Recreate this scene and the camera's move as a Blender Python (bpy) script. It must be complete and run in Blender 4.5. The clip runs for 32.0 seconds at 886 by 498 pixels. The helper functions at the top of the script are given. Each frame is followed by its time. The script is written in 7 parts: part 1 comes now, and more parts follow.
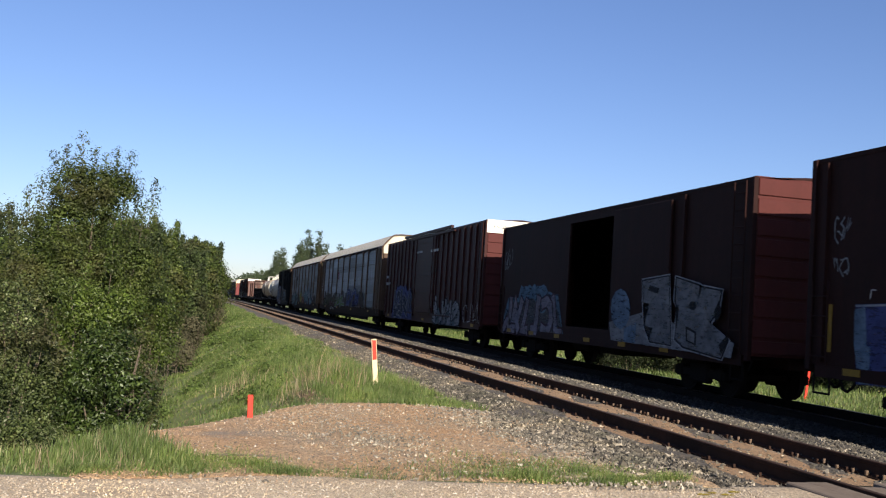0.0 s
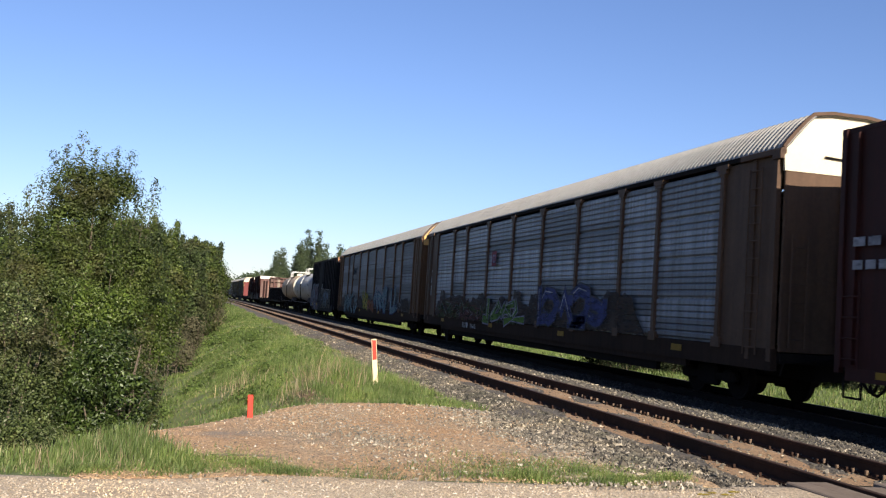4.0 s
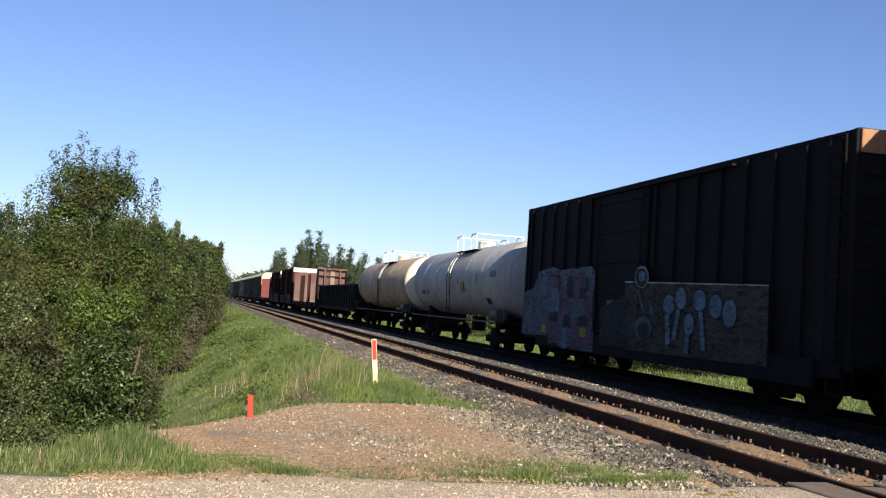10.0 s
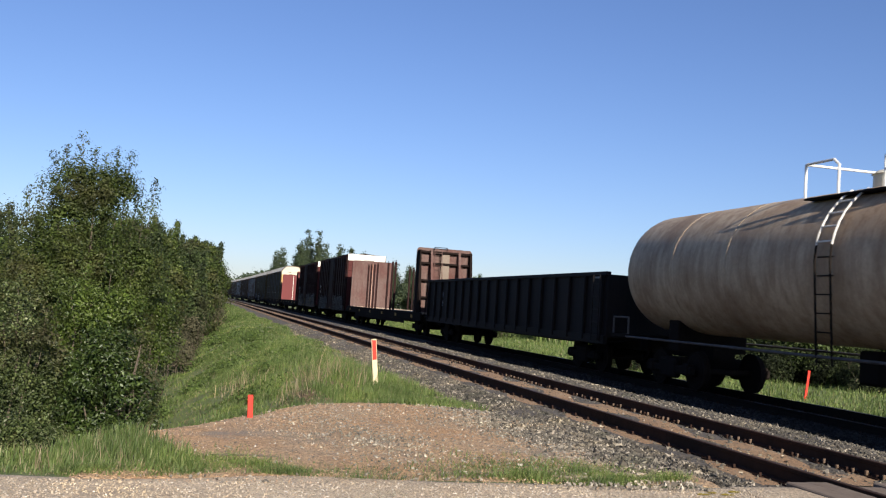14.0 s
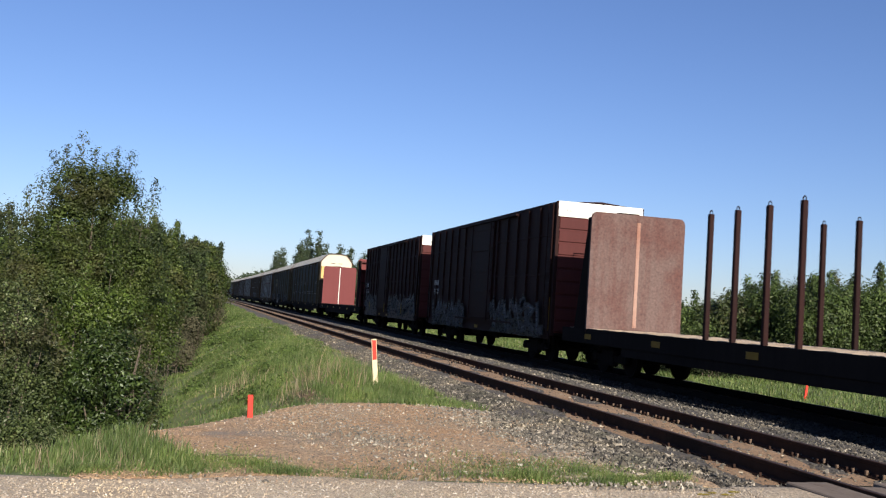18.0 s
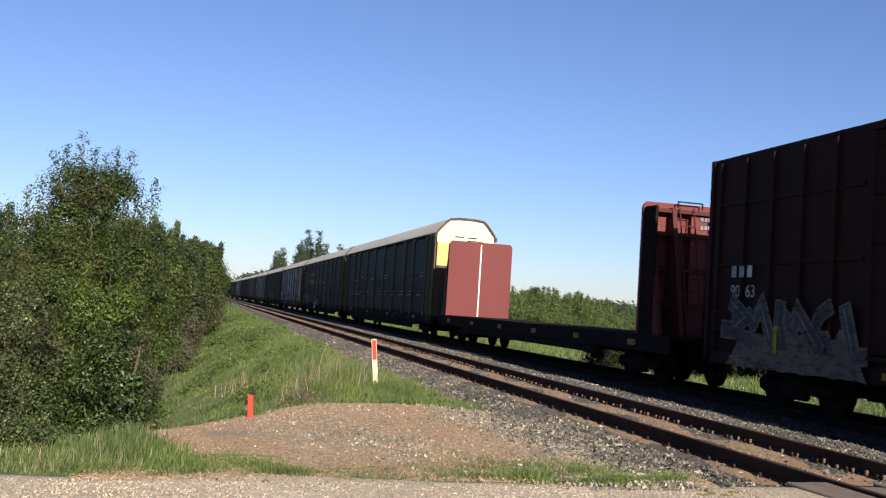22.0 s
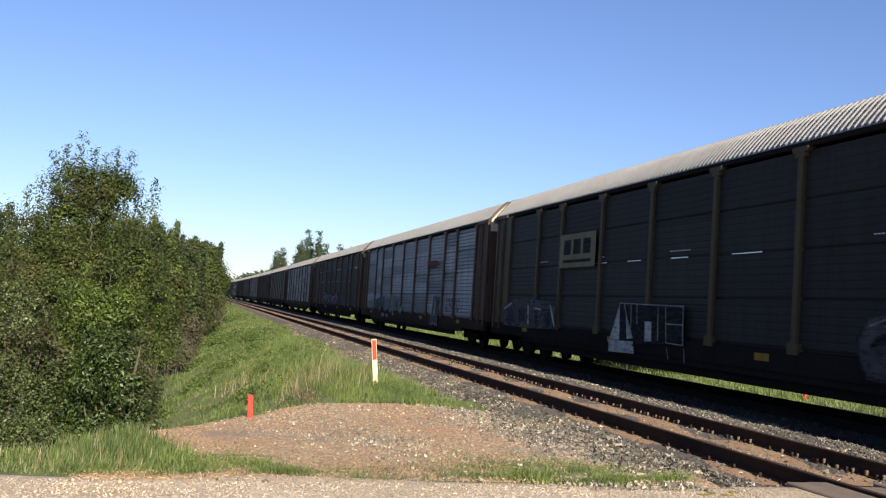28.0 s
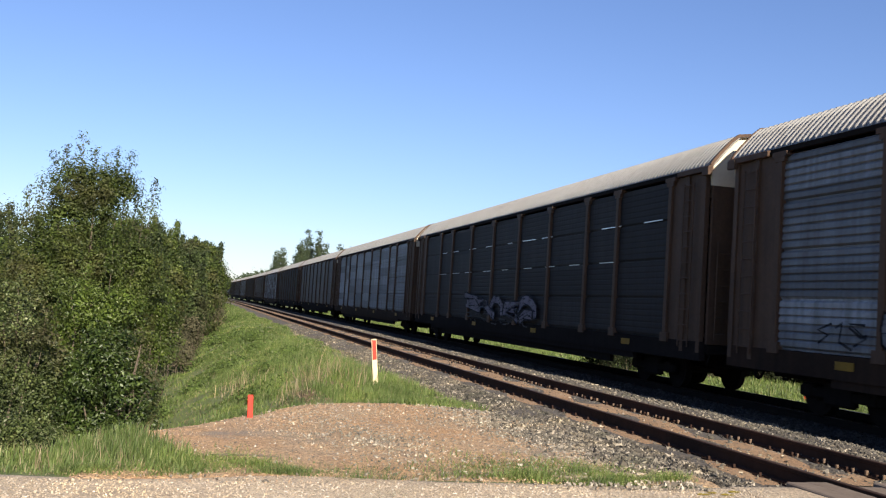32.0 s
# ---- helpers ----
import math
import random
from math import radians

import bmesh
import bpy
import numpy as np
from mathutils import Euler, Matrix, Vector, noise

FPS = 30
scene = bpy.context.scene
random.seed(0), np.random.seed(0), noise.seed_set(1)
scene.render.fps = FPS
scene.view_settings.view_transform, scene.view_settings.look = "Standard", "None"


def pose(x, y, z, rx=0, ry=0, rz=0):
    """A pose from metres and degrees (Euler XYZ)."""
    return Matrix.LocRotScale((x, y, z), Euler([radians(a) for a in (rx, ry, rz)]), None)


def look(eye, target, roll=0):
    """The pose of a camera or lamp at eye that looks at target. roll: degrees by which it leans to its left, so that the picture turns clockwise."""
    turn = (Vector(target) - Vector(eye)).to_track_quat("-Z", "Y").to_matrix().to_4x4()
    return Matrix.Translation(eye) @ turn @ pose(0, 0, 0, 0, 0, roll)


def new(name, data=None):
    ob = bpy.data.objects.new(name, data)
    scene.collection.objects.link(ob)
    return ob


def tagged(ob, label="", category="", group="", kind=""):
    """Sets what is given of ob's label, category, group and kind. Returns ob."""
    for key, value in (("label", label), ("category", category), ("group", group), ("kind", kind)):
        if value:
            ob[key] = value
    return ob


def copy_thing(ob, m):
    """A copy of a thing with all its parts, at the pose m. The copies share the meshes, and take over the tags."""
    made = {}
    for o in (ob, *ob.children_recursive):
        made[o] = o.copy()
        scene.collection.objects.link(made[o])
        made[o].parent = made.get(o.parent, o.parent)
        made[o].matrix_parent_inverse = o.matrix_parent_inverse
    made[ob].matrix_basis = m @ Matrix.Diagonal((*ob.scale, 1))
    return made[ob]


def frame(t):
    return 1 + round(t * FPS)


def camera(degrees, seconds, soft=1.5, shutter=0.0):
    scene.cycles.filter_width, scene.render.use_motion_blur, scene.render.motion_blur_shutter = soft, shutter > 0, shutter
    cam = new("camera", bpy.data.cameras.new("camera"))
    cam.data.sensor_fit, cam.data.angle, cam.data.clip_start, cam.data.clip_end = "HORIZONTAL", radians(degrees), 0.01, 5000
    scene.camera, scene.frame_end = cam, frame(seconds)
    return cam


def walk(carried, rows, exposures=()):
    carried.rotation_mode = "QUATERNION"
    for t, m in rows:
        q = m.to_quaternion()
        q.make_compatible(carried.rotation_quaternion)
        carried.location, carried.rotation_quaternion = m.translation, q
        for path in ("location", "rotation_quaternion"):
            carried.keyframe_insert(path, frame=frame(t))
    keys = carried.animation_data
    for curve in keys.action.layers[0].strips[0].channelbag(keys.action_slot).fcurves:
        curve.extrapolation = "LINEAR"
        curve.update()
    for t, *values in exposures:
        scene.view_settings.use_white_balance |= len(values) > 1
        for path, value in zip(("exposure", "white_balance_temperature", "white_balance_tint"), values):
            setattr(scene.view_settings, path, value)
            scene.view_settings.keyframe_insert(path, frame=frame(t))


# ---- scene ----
EYE = Vector((0.0, 0.0, 1.455))
YAW, PITCH = radians(14.182), radians(3.49)
AIM = EYE + Vector((math.sin(YAW) * math.cos(PITCH), math.cos(YAW) * math.cos(PITCH), math.sin(PITCH)))
cam = camera(49.99, 32.0, soft=1.2, shutter=0.12)
walk(cam, [(0.0, look(EYE, AIM, 3.70)), (32.0, look(EYE, AIM, 3.70))], [(t, 0.76 + e, k, 10.0) for t, e, k in ((0.0, 0.22, 6350), (2.0, 0.35, 6350), (9.0, 0.37, 6450), (11.0, 0.19, 6200), (13.0, 0.10, 6120), (17.0, 0.0, 6020), (18.5, 0.10, 6080), (20.0, 0.30, 6300), (21.0, 0.34, 6350), (23.0, 0.06, 6060), (24.5, 0.28, 6400), (26.0, 0.39, 6400), (32.0, 0.41, 6400))])

# ---- light: low clear sun from behind, along the line ----
TO_SUN = Vector((0.245, -2.3, 1.0)).normalized()
world = bpy.data.worlds.new("sky")
scene.world = world
world.use_nodes = True
wn = world.node_tree.nodes
sky = wn.new("ShaderNodeTexSky")
sky.sky_type, sky.sun_disc = "NISHITA", False
sky.sun_elevation = math.asin(TO_SUN.z)
sky.sun_rotation = math.atan2(TO_SUN.x, TO_SUN.y)
sky.air_density, sky.dust_density, sky.ozone_density = 1.0, 0.3, 3.0
wn["Background"].inputs[1].default_value = 0.056
tint = wn.new("ShaderNodeMix")
tint.data_type, tint.blend_type = "RGBA", "MULTIPLY"
tint.inputs[0].default_value, tint.inputs[7].default_value = 1.0, (0.97, 0.97, 1.2, 1)
world.node_tree.links.new(sky.outputs[0], tint.inputs[6])
world.node_tree.links.new(tint.outputs[2], wn["Background"].inputs[0])
sun = new("sun", bpy.data.lights.new("sun", "SUN"))
sun.data.energy, sun.data.angle, sun.data.color = 4.9, radians(0.53), (1.0, 0.90, 0.76)
sun.matrix_world = look(TO_SUN * 60, (0, 0, 0))

# ---- the plan ----
GAUGE = 1.505
NEAR_RAIL = 6.21
NEAR_X = NEAR_RAIL + GAUGE / 2      # centre of the empty track
SUNK = 0.14                         # the train's track lies this much lower than the empty one
TRAIN_X = 12.405                    # centre of the track the train runs on
ROAD_EDGE = 7.85


def run(t):
    """How far the train has rolled after t seconds."""
    return 10.44 * t + 0.02116 * t * t


# ---- materials ----
def nodes_of(name):
    m = bpy.data.materials.new(name)
    m.use_nodes = True
    return m, m.node_tree.nodes, m.node_tree.links, m.node_tree.nodes["Principled BSDF"]


def tex(nt, kind, link, vec, scale, detail=4.0, rough=0.6):
    n = nt.new(kind)
    n.inputs["Scale"].default_value = scale
    if kind == "ShaderNodeTexNoise":
        n.inputs["Detail"].default_value, n.inputs["Roughness"].default_value = detail, rough
    link.new(vec, n.inputs["Vector"])
    return n


def ramp(nt, link, fac, stops):
    r = nt.new("ShaderNodeValToRGB")
    e = r.color_ramp.elements
    while len(e) < len(stops):
        e.new(0.5)
    for k, (p, c) in zip(e, stops):
        k.position, k.color = p, (*c, 1)
    link.new(fac, r.inputs[0])
    return r.outputs[0]


def blend(nt, link, fac, a, b, how="MIX"):
    m = nt.new("ShaderNodeMix")
    m.data_type, m.blend_type = "RGBA", how
    for sock, v in ((m.inputs[0], fac), (m.inputs[6], a), (m.inputs[7], b)):
        if isinstance(v, (int, float)):
            sock.default_value = v
        elif isinstance(v, tuple):
            sock.default_value = (*v, 1)
        else:
            link.new(v, sock)
    return m.outputs[2]


def bump(nt, link, bsdf, height, strength, dist):
    b = nt.new("ShaderNodeBump")
    b.inputs["Strength"].default_value, b.inputs["Distance"].default_value = strength, dist
    link.new(height, b.inputs["Height"])
    link.new(b.outputs[0], bsdf.inputs["Normal"])


def paint(name, base, dirt=(0.09, 0.06, 0.04), amount=0.5, rough=0.55, metal=0.0, streak=1.0, grime=0.35, gloss=0.12):
    """Weathered paint: fine mottling, vertical streaks and patches of dirt."""
    m, nt, link, b = nodes_of(name)
    co = nt.new("ShaderNodeTexCoord").outputs["Object"]
    mp = nt.new("ShaderNodeMapping")
    mp.inputs["Scale"].default_value = (3.0, 3.0, 0.22)
    link.new(co, mp.inputs[0])
    runs = tex(nt, "ShaderNodeTexNoise", link, mp.outputs[0], 1.6, 6, 0.65)
    patch = tex(nt, "ShaderNodeTexNoise", link, co, 0.55, 5, 0.6)
    grain = tex(nt, "ShaderNodeTexNoise", link, co, 14.0, 4, 0.7)
    c1 = blend(nt, link, ramp(nt, link, runs.outputs[0], [(0.42, (0, 0, 0)), (0.75, (amount * streak,) * 3)]), base, dirt)
    c2 = blend(nt, link, ramp(nt, link, patch.outputs[0], [(0.45, (0, 0, 0)), (0.72, (amount,) * 3)]), c1, dirt)
    c3 = blend(nt, link, grime, c2, ramp(nt, link, grain.outputs[0], [(0.3, (0.55, 0.55, 0.55)), (0.7, (1.25, 1.2, 1.15))]), "MULTIPLY")
    link.new(c3, b.inputs["Base Color"])
    b.inputs["Roughness"].default_value, b.inputs["Metallic"].default_value = rough, metal
    b.inputs["Specular IOR Level"].default_value = gloss
    bump(nt, link, b, grain.outputs[0], 0.15, 0.01)
    return m


def banded(name, base, dirt, spread, pitch=0.52, rough=0.5, metal=0.35):
    """Panels of folded sheet: each band of each panel has weathered to a tone of its own, with dirt in patches and runs."""
    m, nt, link, b = nodes_of(name)
    co = nt.new("ShaderNodeTexCoord").outputs["Object"]
    sep = nt.new("ShaderNodeSeparateXYZ")
    link.new(co, sep.inputs[0])
    fl = nt.new("ShaderNodeMath")
    fl.operation = "SNAP"
    fl.inputs[1].default_value = pitch
    link.new(sep.outputs[2], fl.inputs[0])
    cmb = nt.new("ShaderNodeCombineXYZ")
    link.new(fl.outputs[0], cmb.inputs[0])
    link.new(nt.new("ShaderNodeObjectInfo").outputs["Random"], cmb.inputs[1])
    wn = nt.new("ShaderNodeTexWhiteNoise")
    link.new(cmb.outputs[0], wn.inputs[0])
    mp = nt.new("ShaderNodeMapping")
    mp.inputs["Scale"].default_value = (3.0, 3.0, 0.25)
    link.new(co, mp.inputs[0])
    runs = tex(nt, "ShaderNodeTexNoise", link, mp.outputs[0], 1.8, 6, 0.65)
    grain = tex(nt, "ShaderNodeTexNoise", link, co, 12.0, 4, 0.7)
    c1 = blend(nt, link, 1.0, base, ramp(nt, link, wn.outputs[0], [(0.0, (spread[0],) * 3), (1.0, (spread[1],) * 3)]), "MULTIPLY")
    c2 = blend(nt, link, ramp(nt, link, runs.outputs[0], [(0.40, (0, 0, 0)), (0.72, (0.7, 0.7, 0.7))]), c1, dirt)
    c3 = blend(nt, link, 0.35, c2, ramp(nt, link, grain.outputs[0], [(0.3, (0.6, 0.6, 0.6)), (0.7, (1.2, 1.2, 1.2))]), "MULTIPLY")
    link.new(c3, b.inputs["Base Color"])
    b.inputs["Roughness"].default_value, b.inputs["Metallic"].default_value = rough, metal
    b.inputs["Specular IOR Level"].default_value = 0.12
    bump(nt, link, b, grain.outputs[0], 0.12, 0.01)
    return m


def earth(name, stops, scale, fine, height, rough=0.95, cells=False, patches=None):
    """Loose ground: colour from coarse and fine noise, with relief."""
    m, nt, link, b = nodes_of(name)
    co = nt.new("ShaderNodeTexCoord").outputs["Object"]
    a = tex(nt, "ShaderNodeTexNoise", link, co, scale, 6, 0.65)
    if cells:
        f = tex(nt, "ShaderNodeTexVoronoi", link, co, fine)
        fine_col, h = f.outputs["Color"], f.outputs["Distance"]
        bw = nt.new("ShaderNodeRGBToBW")
        link.new(fine_col, bw.inputs[0])
        fine_val = bw.outputs[0]
    else:
        f = tex(nt, "ShaderNodeTexNoise", link, co, fine, 5, 0.7)
        fine_val = h = f.outputs[0]
    col = ramp(nt, link, a.outputs[0], stops)
    col = blend(nt, link, 0.8, col, ramp(nt, link, fine_val, [(0.1, (0.45, 0.45, 0.45)), (0.55, (0.95, 0.95, 0.95)), (0.9, (1.5, 1.45, 1.4))]), "MULTIPLY")
    if patches:
        pn = tex(nt, "ShaderNodeTexNoise", link, co, patches[0], 3, 0.55)
        col = blend(nt, link, ramp(nt, link, pn.outputs[0], [(patches[1], (0, 0, 0)), (patches[1] + 0.1, (1, 1, 1))]), col, patches[2])
    link.new(col, b.inputs["Base Color"])
    b.inputs["Roughness"].default_value = rough
    bump(nt, link, b, h, 0.6, height)
    return m


def varied(name, stops, rough=0.7, by="island", translucent=0.0, metal=0.0):
    """Colour that differs from leaf to leaf, or from stone to stone."""
    m, nt, link, b = nodes_of(name)
    src = nt.new("ShaderNodeNewGeometry").outputs["Random Per Island"] if by == "island" else nt.new("ShaderNodeObjectInfo").outputs["Random"]
    co = nt.new("ShaderNodeTexCoord").outputs["Object"]
    big = tex(nt, "ShaderNodeTexNoise", link, co, 0.9, 4, 0.6)
    col = ramp(nt, link, src, stops)
    col = blend(nt, link, 1.0, col, ramp(nt, link, big.outputs[0], [(0.32, (0.62, 0.66, 0.62)), (0.5, (1.0, 1.0, 1.0)), (0.68, (1.34, 1.28, 1.08))]), "MULTIPLY")
    link.new(col, b.inputs["Base Color"])
    b.inputs["Roughness"].default_value, b.inputs["Metallic"].default_value = rough, metal
    b.inputs["Specular IOR Level"].default_value = 0.3
    if translucent:
        tr = nt.new("ShaderNodeBsdfTranslucent")
        mx = nt.new("ShaderNodeMixShader")
        mx.inputs[0].default_value = translucent
        link.new(col, tr.inputs[0])
        link.new(b.outputs[0], mx.inputs[1])
        link.new(tr.outputs[0], mx.inputs[2])
        link.new(mx.outputs[0], nt["Material Output"].inputs[0])
    return m


M_GROUND = earth("meadow soil", [(0.3, (0.08385, 0.1118, 0.03354)), (0.58, (0.1174, 0.1398, 0.04472)), (0.74, (0.1789, 0.1453, 0.07826))], 0.9, 18, 0.03)
M_SOIL = earth("bare brown soil", [(0.35, (0.135, 0.09, 0.05)), (0.6, (0.19, 0.135, 0.08)), (0.75, (0.12, 0.105, 0.05))], 1.6, 22, 0.03)
M_ROAD = earth("gravel road", [(0.35, (0.4042, 0.3096, 0.2021)), (0.65, (0.4902, 0.3913, 0.2709))], 0.8, 55, 0.012, cells=True)
M_PAD = earth("sandy gravel", [(0.35, (0.399, 0.2327, 0.1092)), (0.52, (0.38, 0.2517, 0.1377)), (0.66, (0.3135, 0.2327, 0.1472))], 0.55, 38, 0.03, cells=True, patches=(0.75, 0.58, (0.2375, 0.1805, 0.1235)))
M_BALLAST = earth("ballast", [(0.35, (0.0748, 0.06126, 0.04702)), (0.65, (0.1139, 0.09401, 0.07124))], 0.6, 24, 0.03, cells=True)
# near-black tone carries the train's shadow in the ballast colour
M_SHADEBALLAST = earth("shade-dark ballast", [(0.35, (0.0132, 0.0114, 0.0102)), (0.65, (0.027, 0.024, 0.021))], 0.6, 24, 0.03, cells=True)
M_SAND = earth("sandy track bed", [(0.35, (0.25, 0.145, 0.07)), (0.65, (0.32, 0.205, 0.11))], 1.2, 45, 0.012, cells=True, patches=(2.0, 0.62, (0.13, 0.11, 0.09)))
M_STONE = varied("grey stones", [(0.0, (0.03231, 0.02747, 0.02262)), (0.45, (0.0848, 0.07429, 0.05896)), (0.85, (0.1413, 0.1211, 0.09287)), (1.0, (0.3392, 0.2908, 0.2262))], 0.9)
M_PADSTONE = varied("dusty grey pad stones", [(0.0, (0.10, 0.085, 0.066)), (0.5, (0.18, 0.155, 0.12)), (0.85, (0.27, 0.235, 0.185)), (1.0, (0.46, 0.41, 0.33))], 0.9)
M_ROADPEB = varied("pale road pebbles", [(0.0, (0.2064, 0.1634, 0.1204)), (0.5, (0.3612, 0.2924, 0.215)), (0.85, (0.43, 0.3612, 0.2838)), (1.0, (0.5676, 0.516, 0.4472))], 0.9)
# stones to match, with the same shadow in their tones
M_SHADESTONE = varied("shade-dark stones", [(0.0, (0.009, 0.0078, 0.0072)), (0.6, (0.0216, 0.0192, 0.0174)), (1.0, (0.051, 0.0468, 0.042))], 0.9)
M_PEBBLE = varied("tan pebbles", [(0.0, (0.209, 0.1425, 0.0855)), (0.45, (0.399, 0.266, 0.1615)), (0.85, (0.437, 0.323, 0.2185)), (1.0, (0.57, 0.5035, 0.4275))], 0.9)
M_RAIL = paint("rusty rail steel", (0.055, 0.030, 0.021), (0.022, 0.015, 0.012), 0.6, 0.8, 0.1, gloss=0.06)
M_RAILTOP = paint("rusted rail head", (0.075, 0.050, 0.040), (0.04, 0.025, 0.02), 0.6, 0.6, 0.3)
M_TIE = paint("old timber", (0.15, 0.105, 0.075), (0.06, 0.045, 0.035), 0.6, 0.9)
M_PLANK = paint("crossing timber", (0.216, 0.1728, 0.1368), (0.1152, 0.0864, 0.0648), 0.5, 0.85)
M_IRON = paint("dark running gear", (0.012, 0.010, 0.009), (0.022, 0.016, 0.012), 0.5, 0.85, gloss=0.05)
# near-black brown for parts seen only in shade: the shade is in the colour
M_SHADED = paint("shade-dark brown", (0.013, 0.009, 0.008), (0.02, 0.014, 0.011), 0.5, 0.9, gloss=0.04)
M_STRIPE = paint("rusty pale stripe", (0.33, 0.21, 0.16), (0.2, 0.07, 0.04), 0.8, 0.8)
M_SIGN = paint("dull cream sign plate", (0.20, 0.17, 0.10), (0.11, 0.09, 0.05), 0.5, 0.7)
M_TANPLATE = paint("dusty tan plate", (0.22, 0.18, 0.14), (0.16, 0.12, 0.09), 0.5, 0.8)
M_WHEEL = paint("steel wheel", (0.016, 0.012, 0.010), (0.010, 0.008, 0.007), 0.5, 0.8, 0.1, gloss=0.05)
# side paints are darkened to hold the near sides' shade, unlike the red ends
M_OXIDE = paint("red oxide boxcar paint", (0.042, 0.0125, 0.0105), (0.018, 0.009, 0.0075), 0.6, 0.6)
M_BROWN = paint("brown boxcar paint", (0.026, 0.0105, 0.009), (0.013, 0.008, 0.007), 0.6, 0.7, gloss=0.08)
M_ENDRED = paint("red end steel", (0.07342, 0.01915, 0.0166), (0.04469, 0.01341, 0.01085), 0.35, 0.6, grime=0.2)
M_CREAM = paint("cream panel paint", (0.6972, 0.672, 0.588), (0.42, 0.378, 0.3024), 0.2, 0.5, grime=0.15)
M_BLACK = paint("black boxcar paint", (0.010, 0.010, 0.012), (0.02, 0.017, 0.015), 0.45, 0.75, gloss=0.06)
M_RUSTEND = paint("rusty end panel", (0.336, 0.1848, 0.1008), (0.168, 0.0672, 0.0336), 0.6, 0.8)
M_GALV = banded("galvanized panel", (0.235, 0.245, 0.26), (0.085, 0.075, 0.068), (0.5, 1.4))
M_GALV2 = banded("tarnished galvanized panel", (0.14, 0.142, 0.15), (0.06, 0.053, 0.05), (0.45, 1.35))
M_SLATE = banded("dark weathered panel", (0.027, 0.0245, 0.0235), (0.017, 0.014, 0.013), (0.65, 1.25), 0.95, 0.65, 0.05)
M_CAP = paint("cream end cap paint", (0.5544, 0.4872, 0.3612), (0.42, 0.3696, 0.2772), 0.25, 0.5, grime=0.15)
M_DUSK = paint("brown grey panel", (0.10, 0.095, 0.095), (0.055, 0.045, 0.04), 0.55, 0.55, 0.25)
M_ROOF = paint("galvanized roof", (0.255, 0.25, 0.235), (0.17, 0.15, 0.13), 0.4, 0.5, 0.3)
M_POST = paint("brown rack post", (0.095, 0.058, 0.037), (0.035, 0.022, 0.016), 0.5, 0.6)
M_POSTY = paint("dull yellow rack post", (0.075, 0.058, 0.03), (0.08, 0.055, 0.03), 0.5, 0.6)
M_YELLOW = paint("yellow door paint", (0.6216, 0.3864, 0.1386), (0.336, 0.1848, 0.0504), 0.3, 0.5, grime=0.15)
M_ORANGE = paint("orange brown end paint", (0.105, 0.058, 0.030), (0.07, 0.038, 0.022), 0.5, 0.6)
M_TANKW = paint("dirty white tank paint", (0.43, 0.42, 0.40), (0.17, 0.145, 0.12), 0.55, 0.55)
M_TANKB = paint("rust stained tank paint", (0.50, 0.39, 0.265), (0.165, 0.085, 0.042), 0.62, 0.6)
M_TANKEND = paint("cream tank end", (0.6552, 0.6048, 0.4704), (0.462, 0.4032, 0.3024), 0.25, 0.5, grime=0.15)
M_WHITE = paint("white steel rail", (0.75, 0.74, 0.70), (0.4, 0.33, 0.25), 0.4, 0.5)
M_GOND = paint("black gondola steel", (0.010, 0.0095, 0.010), (0.024, 0.017, 0.014), 0.5, 0.7)
M_BULK = paint("weathered red bulkhead", (0.135, 0.092, 0.080), (0.085, 0.027, 0.021), 0.85, 0.8, streak=0.6, grime=0.75)
M_REDBULK = paint("red bulkhead paint", (0.1386, 0.03612, 0.0336), (0.105, 0.02856, 0.02604), 0.3, 0.6, grime=0.12)
M_DECK = paint("timber deck", (0.42, 0.33, 0.24), (0.22, 0.16, 0.11), 0.6, 0.85)
M_YPLATE = paint("dull yellow reflector plate", (0.26, 0.155, 0.02), (0.12, 0.075, 0.02), 0.5, 0.5)
M_SILL = paint("grimy dark sill", (0.020, 0.0165, 0.015), (0.011, 0.0095, 0.009), 0.6, 0.9, gloss=0.03)
M_RACKSILL = paint("grimy brown rack sill", (0.040, 0.025, 0.017), (0.016, 0.012, 0.010), 0.6, 0.8, gloss=0.05)
# bright material that stands for light seen through the panel slots
M_SLOT = paint("bright metal for slot light", (0.6, 0.62, 0.65), (0.3, 0.3, 0.3), 0.4, 0.3, 0.8)
M_STAKE_R = paint("fluorescent orange paint", (0.672, 0.0462, 0.0294), (0.504, 0.042, 0.0252), 0.2, 0.6, grime=0.1)
M_STAKE_W = paint("pale raw wood", (0.6048, 0.504, 0.3192), (0.504, 0.42, 0.294), 0.25, 0.8, grime=0.1)
